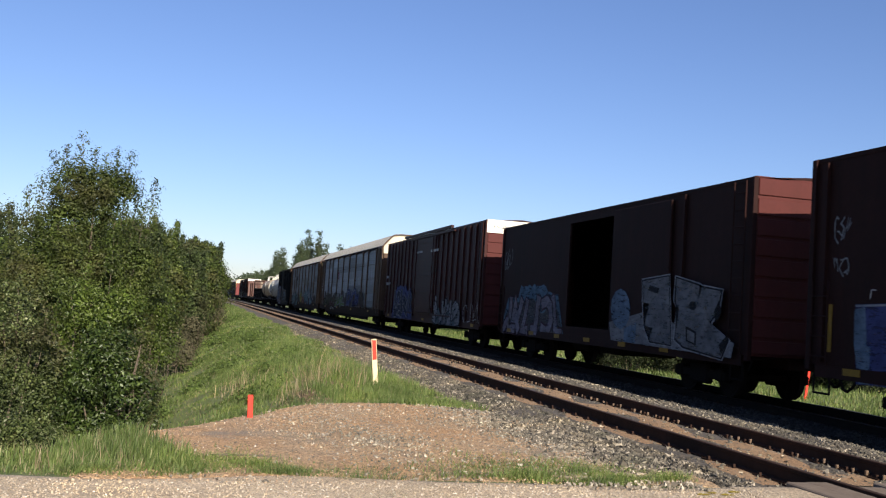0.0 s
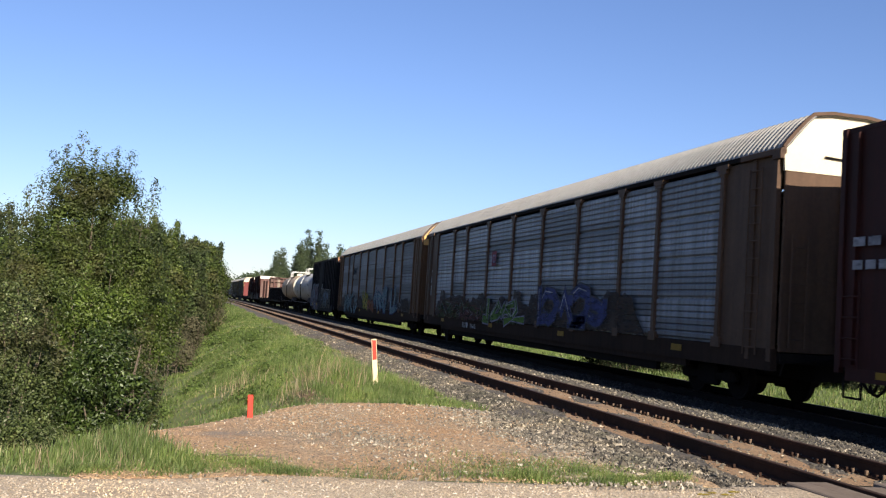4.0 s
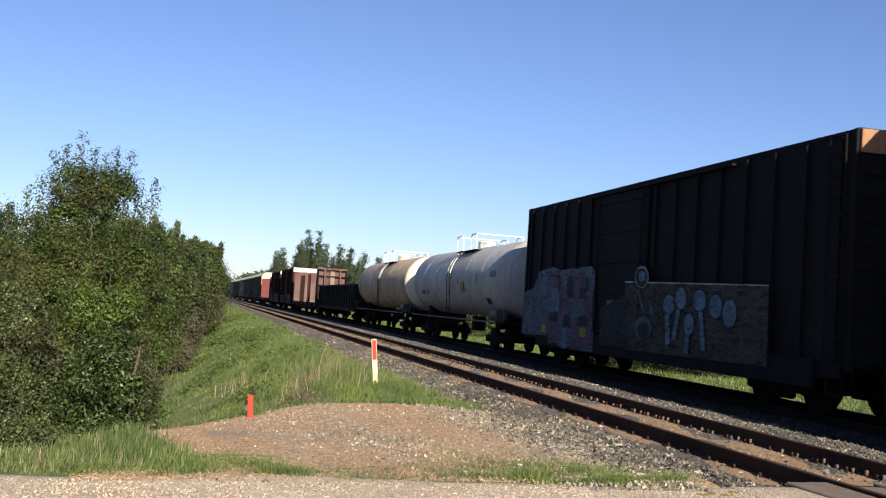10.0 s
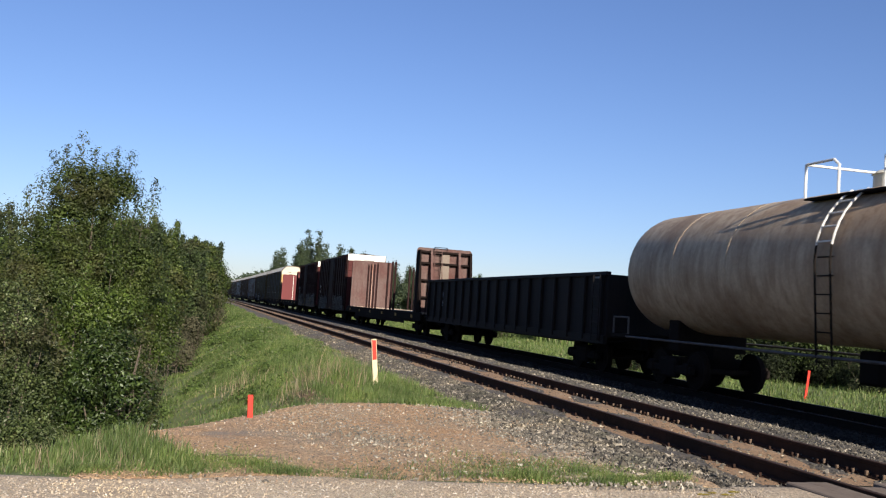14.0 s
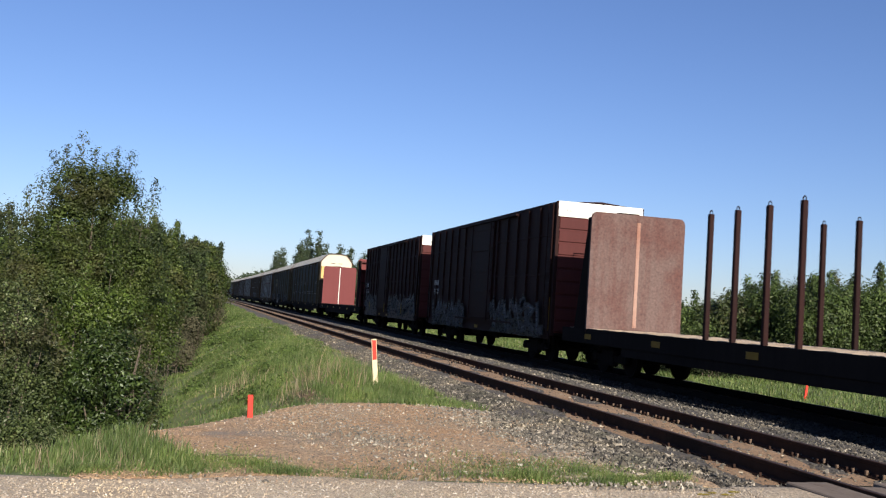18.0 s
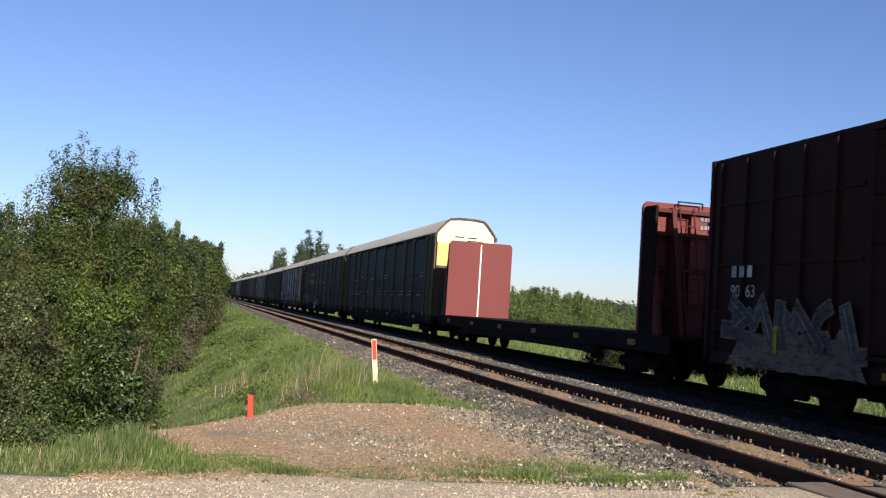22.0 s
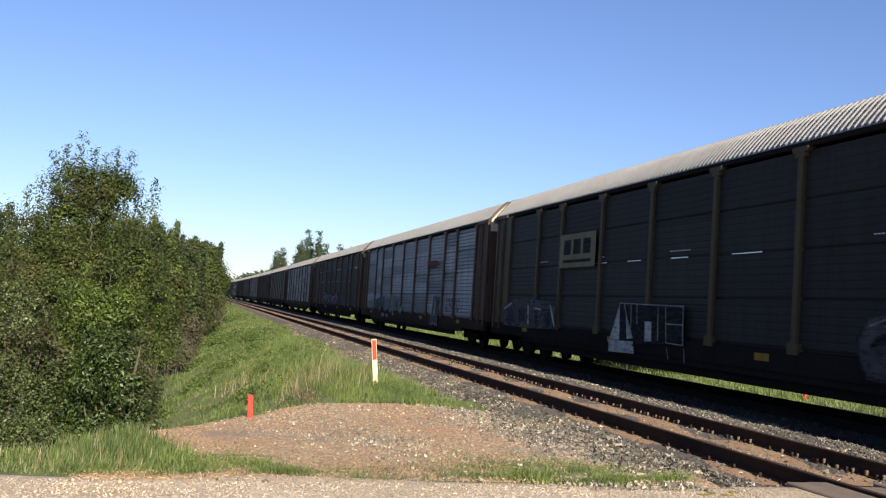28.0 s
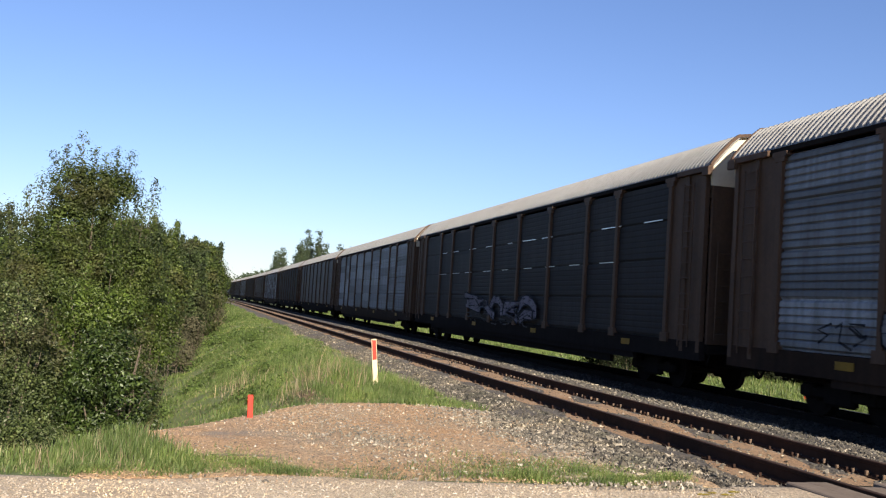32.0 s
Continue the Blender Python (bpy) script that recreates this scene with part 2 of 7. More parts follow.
def foliage(name, dark, mid, light, pale, rough=0.45, translucent=0.2, other=None, gain=(0.45, 1.5)):
    """Leaves that differ one from the next, boughs that differ in tone, and boughs of a second, browner hue."""
    m, nt, link, b = nodes_of(name)
    co = nt.new("ShaderNodeTexCoord").outputs["Object"]
    src = nt.new("ShaderNodeNewGeometry").outputs["Random Per Island"]
    # the last stop paints sun glints: a few leaves much paler than the rest
    col = ramp(nt, link, src, [(0.0, dark), (0.5, mid), (0.92, light), (1.0, pale)])
    bough = tex(nt, "ShaderNodeTexNoise", link, co, 1.5, 4, 0.6)
    if other:
        hue = tex(nt, "ShaderNodeTexNoise", link, co, 0.8, 3, 0.5)
        col = blend(nt, link, ramp(nt, link, hue.outputs[0], [(0.50, (0, 0, 0)), (0.62, (0.75, 0.75, 0.75))]), col, other)
    col = blend(nt, link, 1.0, col, ramp(nt, link, bough.outputs[0], [(0.34, (gain[0],) * 3), (0.5, (0.95, 0.95, 0.95)), (0.66, (gain[1], gain[1], gain[1] * 0.88))]), "MULTIPLY")
    link.new(col, b.inputs["Base Color"])
    b.inputs["Roughness"].default_value, b.inputs["Specular IOR Level"].default_value = rough, 0.2
    tr = nt.new("ShaderNodeBsdfTranslucent")
    mx = nt.new("ShaderNodeMixShader")
    mx.inputs[0].default_value = translucent
    link.new(col, tr.inputs[0])
    link.new(b.outputs[0], mx.inputs[1])
    link.new(tr.outputs[0], mx.inputs[2])
    link.new(mx.outputs[0], nt["Material Output"].inputs[0])
    return m


M_LEAF = foliage("poplar leaves", (0.01892, 0.03096, 0.00688), (0.0473, 0.06708, 0.01376), (0.086, 0.1118, 0.0258), (0.15, 0.165, 0.08), 0.5, 0.22, (0.0645, 0.06192, 0.02236))
M_LEAF2 = foliage("willow leaves", (0.0258, 0.03784, 0.01204), (0.05848, 0.0774, 0.02408), (0.0989, 0.1204, 0.043), (0.2236, 0.2322, 0.1462), 0.5, 0.22, (0.0817, 0.0688, 0.03268))
M_LIME = foliage("fresh green leaves", (0.02924, 0.0473, 0.0086), (0.0645, 0.09288, 0.0172), (0.1032, 0.1376, 0.03096), (0.2408, 0.2666, 0.1462), 0.4, 0.28)
M_DEEP = foliage("glossy dark leaves", (0.01204, 0.02236, 0.00516), (0.03268, 0.0516, 0.01118), (0.0645, 0.0903, 0.02236), (0.2064, 0.2322, 0.1548), 0.4, 0.18)
M_SHRUB = foliage("sunlit shrub leaves", (0.0258, 0.043, 0.01032), (0.05676, 0.08428, 0.02064), (0.0946, 0.1333, 0.0344), (0.1892, 0.215, 0.1032), 0.5, 0.25, (0.043, 0.05676, 0.01892))
M_WOOD = foliage("woodland leaves", (0.01892, 0.03096, 0.00946), (0.03784, 0.05504, 0.01634), (0.0645, 0.08428, 0.0301), (0.1032, 0.1204, 0.0602), 0.6, 0.2, (0.0602, 0.05676, 0.0258))
# near-black leaves: the darkness under the shrubs put into the leaf colour
M_UNDER = foliage("shade-dark undergrowth leaves", (0.007, 0.010, 0.003), (0.013, 0.019, 0.006), (0.024, 0.033, 0.010), (0.05, 0.058, 0.025), 0.8, 0.05)
M_WEED = foliage("weed leaves", (0.045, 0.072, 0.017), (0.080, 0.118, 0.028), (0.115, 0.16, 0.042), (0.20, 0.22, 0.11), 0.6, 0.25, None, (0.7, 1.25))
M_MEADOW = foliage("light meadow shrub leaves", (0.055, 0.078, 0.022), (0.095, 0.13, 0.038), (0.13, 0.17, 0.055), (0.20, 0.22, 0.10), 0.6, 0.3, None, (0.65, 1.3))
M_LEAF3 = varied("far leaves", [(0.0, (0.0301, 0.04472, 0.02064)), (0.6, (0.0473, 0.06708, 0.02924)), (1.0, (0.0731, 0.0903, 0.043))], 0.6, translucent=0.2)
M_DRYLEAF = varied("dry twigs", [(0.0, (0.060, 0.058, 0.030)), (0.6, (0.082, 0.076, 0.040)), (1.0, (0.115, 0.10, 0.058))], 0.8, translucent=0.2)
M_BARK = paint("grey bark", (0.13, 0.105, 0.078), (0.06, 0.048, 0.036), 0.6, 0.9)
M_GRASS = varied("green grass", [(0.0, (0.069, 0.1058, 0.02576)), (0.6, (0.1242, 0.1702, 0.046)), (0.9, (0.1702, 0.2116, 0.069)), (1.0, (0.3036, 0.2668, 0.1426))], 0.6, translucent=0.25)
M_DRYGRASS = varied("dry grass", [(0.0, (0.17, 0.13, 0.075)), (0.6, (0.29, 0.225, 0.13)), (1.0, (0.38, 0.31, 0.20))], 0.7, translucent=0.2)


def flat(name, col, rough=0.7):
    """Old spray paint, worn through in streaks and patches."""
    m, nt, link, b = nodes_of(name)
    co = nt.new("ShaderNodeTexCoord").outputs["Object"]
    n = tex(nt, "ShaderNodeTexNoise", link, co, 2.2, 6, 0.7)
    mp = nt.new("ShaderNodeMapping")
    mp.inputs["Scale"].default_value = (2.0, 2.0, 9.0)
    link.new(co, mp.inputs[0])
    wear = tex(nt, "ShaderNodeTexNoise", link, mp.outputs[0], 1.3, 6, 0.7)
    link.new(blend(nt, link, 0.9, tuple(v * 0.95 for v in col), ramp(nt, link, n.outputs[0], [(0.3, (0.35, 0.35, 0.35)), (0.7, (1.2, 1.2, 1.2))]), "MULTIPLY"), b.inputs["Base Color"])
    b.inputs["Roughness"].default_value, b.inputs["Specular IOR Level"].default_value = rough, 0.1
    link.new(ramp(nt, link, wear.outputs[0], [(0.32, (0.4, 0.4, 0.4)), (0.52, (1.0, 1.0, 1.0))]), b.inputs["Alpha"])
    return m


G_WHITE, G_BLACK, G_TEAL = flat("white spray paint", (0.285, 0.2925, 0.315)), flat("black spray paint", (0.012, 0.012, 0.014)), flat("pale teal spray paint", (0.132, 0.216, 0.24))
G_LILAC, G_GREEN = flat("lilac spray paint", (0.234, 0.221, 0.299)), flat("green spray paint", (0.096, 0.18, 0.03))
G_GREY, G_RED, G_NAVY = flat("grey spray paint", (0.20, 0.205, 0.215)), flat("red spray paint", (0.45, 0.05, 0.04)), flat("navy spray paint", (0.05, 0.06, 0.16))
G_PALE, G_YEL = flat("faded stencil paint", (0.45, 0.45, 0.44)), flat("yellow spray paint", (0.33, 0.252, 0.03))
G_FADED, G_DARK, G_MAROON, G_PINK2 = flat("faded grey spray paint", (0.0715, 0.0715, 0.07475)), flat("charcoal spray paint", (0.03, 0.03, 0.034)), flat("maroon spray paint", (0.09, 0.035, 0.03)), flat("dusty pink spray paint", (0.12, 0.08, 0.105))
G_CRIMSON = flat("faded crimson paint", (0.20, 0.03, 0.045))
G_OVER, G_OVERG = flat("faded brown overspray", (0.05, 0.036, 0.028)), flat("faded green overspray", (0.045, 0.055, 0.02))
G_DARKNAVY = flat("dark navy spray paint", (0.02, 0.024, 0.05))
G_TEALDUST = flat("dusty teal spray paint", (0.10, 0.13, 0.14))
G_SKY, G_SILVER, G_ICE, G_OLIVE = flat("sky blue spray paint", (0.124, 0.1798, 0.248)), flat("silver spray paint", (0.154, 0.1575, 0.168)), flat("ice blue spray paint", (0.11, 0.121, 0.1595)), flat("khaki spray paint", (0.06, 0.057, 0.045))
G_DUSTBLUE, G_PLUM = flat("dusty blue spray paint", (0.08, 0.14, 0.20)), flat("plum spray paint", (0.045, 0.02, 0.03))
G_TANSPRAY, G_LILACDIM = flat("tan spray paint", (0.15, 0.125, 0.10)), flat("dim lilac spray paint", (0.19, 0.175, 0.21))
G_PINK, G_RUST = flat("orange spray paint", (0.25, 0.08, 0.03)), flat("rust stain", (0.22, 0.10, 0.05))


# ---- mesh helpers ----
def box(bm, x0, x1, y0, y1, z0, z1, bevel=0.0):
    r = bmesh.ops.create_cube(bm, size=1.0, matrix=Matrix.LocRotScale(((x0 + x1) / 2, (y0 + y1) / 2, (z0 + z1) / 2), None, (x1 - x0, y1 - y0, z1 - z0)))
    if bevel:
        es = list({e for v in r["verts"] for e in v.link_edges})
        bmesh.ops.bevel(bm, geom=es, offset=bevel, segments=1, affect="EDGES")


def tube(bm, a, b, r, seg=10, r2=None):
    a, b = Vector(a), Vector(b)
    d = b - a
    m = Matrix.Translation((a + b) / 2) @ d.to_track_quat("Z", "Y").to_matrix().to_4x4()
    bmesh.ops.create_cone(bm, cap_ends=True, segments=seg, radius1=r, radius2=r if r2 is None else r2, depth=d.length, matrix=m)


def pipe(bm, pts, r, seg=6):
    for a, b in zip(pts, pts[1:]):
        tube(bm, a, b, r, seg)


def mesh_of(bm, name, mat, smooth=False):
    me = bpy.data.meshes.new(name)
    bm.normal_update()
    bm.to_mesh(me)
    bm.free()
    me.materials.append(mat)
    if smooth:
        me.shade_smooth()
    return me


def put(name, me, parent, loc=(0, 0, 0), label="", rz=0.0):
    ob = new(name, me)
    ob.parent = parent
    ob.location = loc
    ob.rotation_euler[2] = rz
    if label:
        tagged(ob, label)
    return ob


def part(name, bm, mat, parent, label="", loc=(0, 0, 0), smooth=False):
    return put(name, mesh_of(bm, name, mat, smooth), parent, loc, label)


def boxes(*bs, bevel=0.0):
    bm = bmesh.new()
    for b in bs:
        box(bm, *b, bevel=bevel)
    return bm


def thing(name, label, category, group="", loc=(0, 0, 0)):
    ob = new(name)
    ob.empty_display_size = 0.5
    ob.location = loc
    return tagged(ob, label, category, group)


def raw(name, verts, faces, mat, smooth=False):
    me = bpy.data.meshes.new(name)
    me.from_pydata(verts if isinstance(verts, list) else verts.tolist(), [], faces if isinstance(faces, list) else faces.tolist())
    me.materials.append(mat)
    me.update()
    if smooth:
        me.shade_smooth()
    return me


rng = np.random.default_rng(7)


# ---- ground ----
def step(a, b, v):
    u = np.clip((np.asarray(v, float) - a) / (b - a), 0, 1)
    return u * u * (3 - 2 * u)


def wobble(x, y):
    return 0.5 * np.sin(x * 0.7 + 1.3 * np.sin(y * 0.31)) + 0.5 * np.sin(y * 0.53 + 1.7 * np.sin(x * 0.42) + 2.0)


def pad_edge(x):
    """How far the gravel pad by the crossing reaches from the road, at x."""
    x = np.asarray(x, float)
    return np.interp(x, [-1.2, -0.47, 0.04, 0.7, 1.6, 2.4, 3.4, 4.4, 5.2], [8.6, 10.3, 10.9, 12.0, 13.5, 13.9, 14.0, 13.2, 10.5])


def ground_z(x, y):
    x, y = np.asarray(x, float), np.asarray(y, float)
    bank = -0.29 - 2.15 * step(3.9, -2.6, x) - 0.35 * step(-3, -9, x)
    right = -0.46 - 0.55 * step(19.0, 30.0, x) - 1.2 * step(40, 160, x)
    z = np.where(x < 9.5, bank, right) + 0.05 * wobble(x * 1.7, y * 1.7) * step(16, 30, np.abs(x - 9.5) + 14)
    hump = 0.52 * np.exp(-((x - 2.45) / 0.75) ** 2 - ((y - 16.8) / 1.8) ** 2) * (1 + 0.15 * np.sin(x * 4.3 + y * 2.9)) + 0.70 * np.exp(-((x - 1.6) / 0.65) ** 2 - ((y - 15.4) / 1.1) ** 2)
    rough = (0.07 * np.sin(x * 2.3 + 1.4 * np.sin(y * 0.9)) * np.sin(y * 1.15 + 0.8 * np.sin(x * 1.9)) + 0.045 * np.sin(x * 4.9 + y * 1.3) * np.sin(y * 2.6 - x * 1.7)) * step(13.5, 16.5, y) * (x < 5)
    z = z + hump + rough
    level = step(1.7, 0.05, y - np.maximum(pad_edge(x), 8.4)) * step(-9, -4.5, y)
    inner = step(-14, -6, x)
    z = z * (1 - level * inner) + (-0.055) * level * inner
    return np.where((x > 4.9) & (x < 14.6), np.minimum(z, -0.62), z)


def sheet(name, xs, ys, zfun, mat, lift=0.0):
    X, Y = np.meshgrid(xs, ys)
    Z = zfun(X, Y) + lift
    v = np.stack([X, Y, Z], -1).reshape(-1, 3)
    n, m = len(ys), len(xs)
    i = (np.arange(n - 1)[:, None] * m + np.arange(m - 1)).ravel()
    f = np.stack([i, i + 1, i + m + 1, i + m], -1)
    ob = new(name, raw(name, v, f, mat, True))
    return ob


gx = np.concatenate([[-2500, -900, -300, -120, -60, -35, -22], np.arange(-16, 22, 0.4), [24, 28, 34, 45, 60, 90, 140, 220, 400, 900, 2500]])
gy = np.concatenate([[-2500, -700, -250, -100, -50, -25, -12], np.arange(-10, 40, 0.4), np.arange(40, 90, 2), [95, 110, 130, 160, 200, 260, 340, 500, 900, 2500]])
tagged(sheet("ground", gx, gy, ground_z, M_GROUND), "grassy ground with a railway bank and flat fields", "ground", kind="structure")


# gravel road across the line
def road_z(x, y):
    x, y = np.asarray(x, float), np.asarray(y, float)
    crown = 0.05 * (1 - ((y - 3.0) / np.where(y > 3, 5.0, 9.0)) ** 2)
    return -0.04 + crown * 0.4 + 0.012 * wobble(x * 2.1, y * 2.3) - 0.06 * step(7.98, 8.2, y)


rx = np.concatenate([[-60, -40, -25, -15], np.arange(-10, 5.05, 0.25)])
ry = np.concatenate([np.arange(-3.5, 6, 0.5), np.arange(6, ROAD_EDGE + 0.36, 0.1)])
road = sheet("road", rx, ry, road_z, M_ROAD)
for v in road.data.vertices:
    if v.co.y > 6.5:
        v.co.y += 0.10 * math.sin(v.co.x * 1.9) * math.sin(v.co.x * 0.67 + 1) * (v.co.y - 6.5) / 1.35
tagged(road, "pale tan gravel road with a worn edge", "road", kind="structure")
tagged(sheet("road_beyond", np.array([14.6, 18, 24, 34, 50, 70]), ry, lambda x, y: road_z(x, y), M_ROAD), "gravel road going on beyond the tracks", "road", kind="structure")


# gravel pad beside the road
def pad_sheet():
    us, vs = np.linspace(-1.0, 5.25, 60), np.linspace(0, 1, 34)
    V = []
    for v in vs:
        for u in us:
            far = float(pad_edge(u)) + 0.25 * math.sin(u * 5.1) * math.sin(u * 2.3)
            y = ROAD_EDGE - 0.05 + v * (far + 0.15 - ROAD_EDGE)
            z = float(ground_z(u, y)) + 0.022 + 0.03 * math.sin(u * 2.2 + y * 1.3) * v * (1 - v) - 0.07 * max(0.0, 1 - v * 14) - 0.05 * max(0.0, 1 - (u + 1.0) * 4)
            V.append((u, y, z))
    n = len(us)
    F = [(j * n + i, j * n + i + 1, (j + 1) * n + i + 1, (j + 1) * n + i) for j in range(len(vs) - 1) for i in range(n - 1)]
    return new("gravel_pad", raw("gravel_pad", V, F, M_PAD, True))


tagged(pad_sheet(), "reddish sandy gravel pad beside the road", "gravel", kind="structure")


# ballast beds: a long trapezoid under each track
def ballast_bed(name, cx, half_top, top, half_base, base, mat, label):
    ys = np.concatenate([[-300, -120, -60, -30], np.arange(-15, 60, 0.5), np.arange(60, 130, 5), np.arange(140, 700, 30)])
    prof = [(-half_base, base), (-half_base * 0.62 - half_top * 0.38, base * 0.6 + top * 0.4), (-half_top, top), (half_top, top), (half_base * 0.62 + half_top * 0.38, base * 0.6 + top * 0.4), (half_base, base)]
    V = []
    for y in ys:
        for k, (px, pz) in enumerate(prof):
            w = 0.06 * math.sin(y * 1.7 + k * 2.1) + 0.05 * math.sin(y * 0.63 + k)
            V.append((cx + bend(y) + px + (w if 0 < k < 5 else w * 2), y, pz + (0.03 * math.sin(y * 2.9 + k * 1.7) if k in (1, 4) else 0)))
    n = len(prof)
    F = [(j * n + i, j * n + i + 1, (j + 1) * n + i + 1, (j + 1) * n + i) for j in range(len(ys) - 1) for i in range(n - 1)]
    return tagged(new(name, raw(name, V, F, mat)), label, "ballast", kind="structure")


def bend(y):
    """Sideways drift of the line far off, where it swings gently to the left."""
    return -0.00004 * max(0.0, y - 150.0) ** 2


ballast_bed("ballast_near", NEAR_X, 1.3, -0.185, 2.7, -0.55, M_BALLAST, "grey crushed stone ballast under the empty track")
# this bed's dark colour stands for the shadow beside the train
ballast_bed("ballast_train", TRAIN_X, 2.3, -0.18 - SUNK, 2.7, -0.75, M_SHADEBALLAST, "near-black ballast under the train, its shadow put into the colour")


def between_z(x, y):
    """Ballast between the tracks: heaped beside the empty track, then falling to the lower one."""
    return -0.15 - 0.17 * step(8.9, 10.4, x) + 0.03 * wobble(x * 3, y * 2.2) + 0.02 * wobble(x * 7 + 3, y * 6)


tagged(sheet("ballast_between", np.linspace(NEAR_X + 1.2, TRAIN_X - 2.25, 14), np.concatenate([np.arange(8.3, 60, 0.5), np.arange(60, 420, 10)]), between_z, M_BALLAST), "grey ballast between the two tracks", "ballast", kind="structure")

# ---- rails and ties ----
RAIL_PROFILE = [(-0.075, -0.172), (-0.075, -0.158), (-0.012, -0.145), (-0.010, -0.045), (-0.036, -0.036), (-0.036, -0.006), (-0.028, 0), (0.028, 0), (0.036, -0.006), (0.036, -0.036), (0.010, -0.045), (0.012, -0.145), (0.075, -0.158), (0.075, -0.172)]


def rail_mesh(name, cx, steel):
    ys = list(np.arange(-120, 150, 10.0)) + list(np.arange(150, 700, 15.0))
    n = len(RAIL_PROFILE)
    V = [(cx + bend(y) + px, y, pz) for y in ys for px, pz in RAIL_PROFILE]
    F = [(j * n + i, j * n + (i + 1) % n, (j + 1) * n + (i + 1) % n, (j + 1) * n + i) for j in range(len(ys) - 1) for i in range(n)]
    me = raw(name, V, F, steel)
    me.materials.append(M_RAILTOP)
    for p in me.polygons:
        if p.index % n == 6:
            p.material_index = 1
    return me


def track(cx, label, clips, drop=0.0):
    t = thing("railway_track", label, "track")
    for side in (-1, 1):
        # rails and ties under the train take near-black materials that stand for its shadow
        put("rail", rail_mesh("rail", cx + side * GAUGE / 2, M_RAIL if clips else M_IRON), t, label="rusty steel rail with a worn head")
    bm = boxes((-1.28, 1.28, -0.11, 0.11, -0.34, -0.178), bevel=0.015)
    tie = mesh_of(bm, "tie", M_TIE if clips else M_SHADED)
    bm = boxes((-0.125, 0.125, -0.09, 0.09, -0.186, -0.168), *[(dx - 0.014, dx + 0.014, -0.05, -0.02, -0.168, -0.13) for dx in (-0.095, 0.095)])
    plate = mesh_of(bm, "tie_plate", M_RAIL)
    anchor = mesh_of(boxes((-0.10, -0.06, -0.018, 0.018, -0.178, -0.118), (-0.065, 0.085, -0.012, 0.012, -0.178, -0.150), bevel=0.008), "rail_anchor", M_ANCHOR)
    for k in range(110):
        y = 0.4 + k * 0.53 + random.uniform(-0.04, 0.04)
        put("tie", tie, t, (cx, y, -0.03 + random.uniform(-0.012, 0.006)), rz=random.uniform(-0.015, 0.015))
        for s in (-1, 1):
            put("tie_plate", plate, t, (cx + s * GAUGE / 2, y, 0))
            for dy in (-0.15, 0.15):
                if clips and k < 80 and s > 0 and random.random() < 0.82:
                    put("rail_anchor", anchor, t, (cx + s * GAUGE / 2 + random.uniform(-0.012, 0.012), y + dy + random.uniform(-0.03, 0.03), random.uniform(-0.02, 0.008)), rz=random.uniform(-0.3, 0.3))
    bm = bmesh.new()
    for k in range(260):
        y = 59.0 + k * 0.55
        box(bm, cx - 1.28, cx + 1.28, y - 0.11, y + 0.11, -0.34, -0.178)
    tagged(part("tie_row", bm, M_TIE, t), kind="stuff")
    t.location.z = -drop
    return t


M_ANCHOR = paint("pale rusty clips", (0.16, 0.112, 0.075), (0.1, 0.06, 0.04), 0.4, 0.8)
track(NEAR_X, "empty railway track with rusty rails on timber ties", True)
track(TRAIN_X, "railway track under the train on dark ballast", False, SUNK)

# sand between and beside the near rails
tagged(sheet("track_bed_sand", np.linspace(NEAR_RAIL - 0.6, NEAR_RAIL + GAUGE - 0.1, 22), np.concatenate([np.arange(8.9, 60, 0.4), np.arange(60, 160, 8)]), lambda x, y: -0.184 + 0.012 * wobble(x * 9, y * 5) - 0.05 * step(NEAR_RAIL - 0.3, NEAR_RAIL - 0.6, x), M_SAND), "brown sandy dirt filling the empty track", "dirt", kind="structure")

# timber crossing planks at the road
crossing = thing("level_crossing", "worn grey timber planks of a road crossing over the rails", "crossing")
for cx in (NEAR_X, TRAIN_X):
    for k, (x0, x1) in enumerate([(-1.35, -1.10), (-1.085, -0.84), (-0.62, -0.34), (-0.325, -0.01), (0.01, 0.325), (0.34, 0.62), (0.84, 1.085), (1.10, 1.35)]):
        y1 = 8.15 + 0.1 * math.sin(k * 2.3)
        part("plank", boxes((cx + x0, cx + x1, -1.0, y1, -0.17 - (SUNK if cx == TRAIN_X else 0), -0.012 - 0.008 * (k % 3) - (SUNK if cx == TRAIN_X else 0)), bevel=0.012), M_PLANK, crossing)
tagged(sheet("road_between", np.linspace(NEAR_X + 1.36, TRAIN_X - 1.36, 12), ry, lambda x, y: road_z(x, y) + 0.012, M_ROAD), "gravel road between the two tracks", "road", kind="structure")
tagged(sheet("road_apron", np.linspace(4.9, NEAR_X - 1.36, 5), ry, lambda x, y: road_z(x, y) + 0.004, M_ROAD), "gravel apron of the road at the rails", "road", kind="structure")


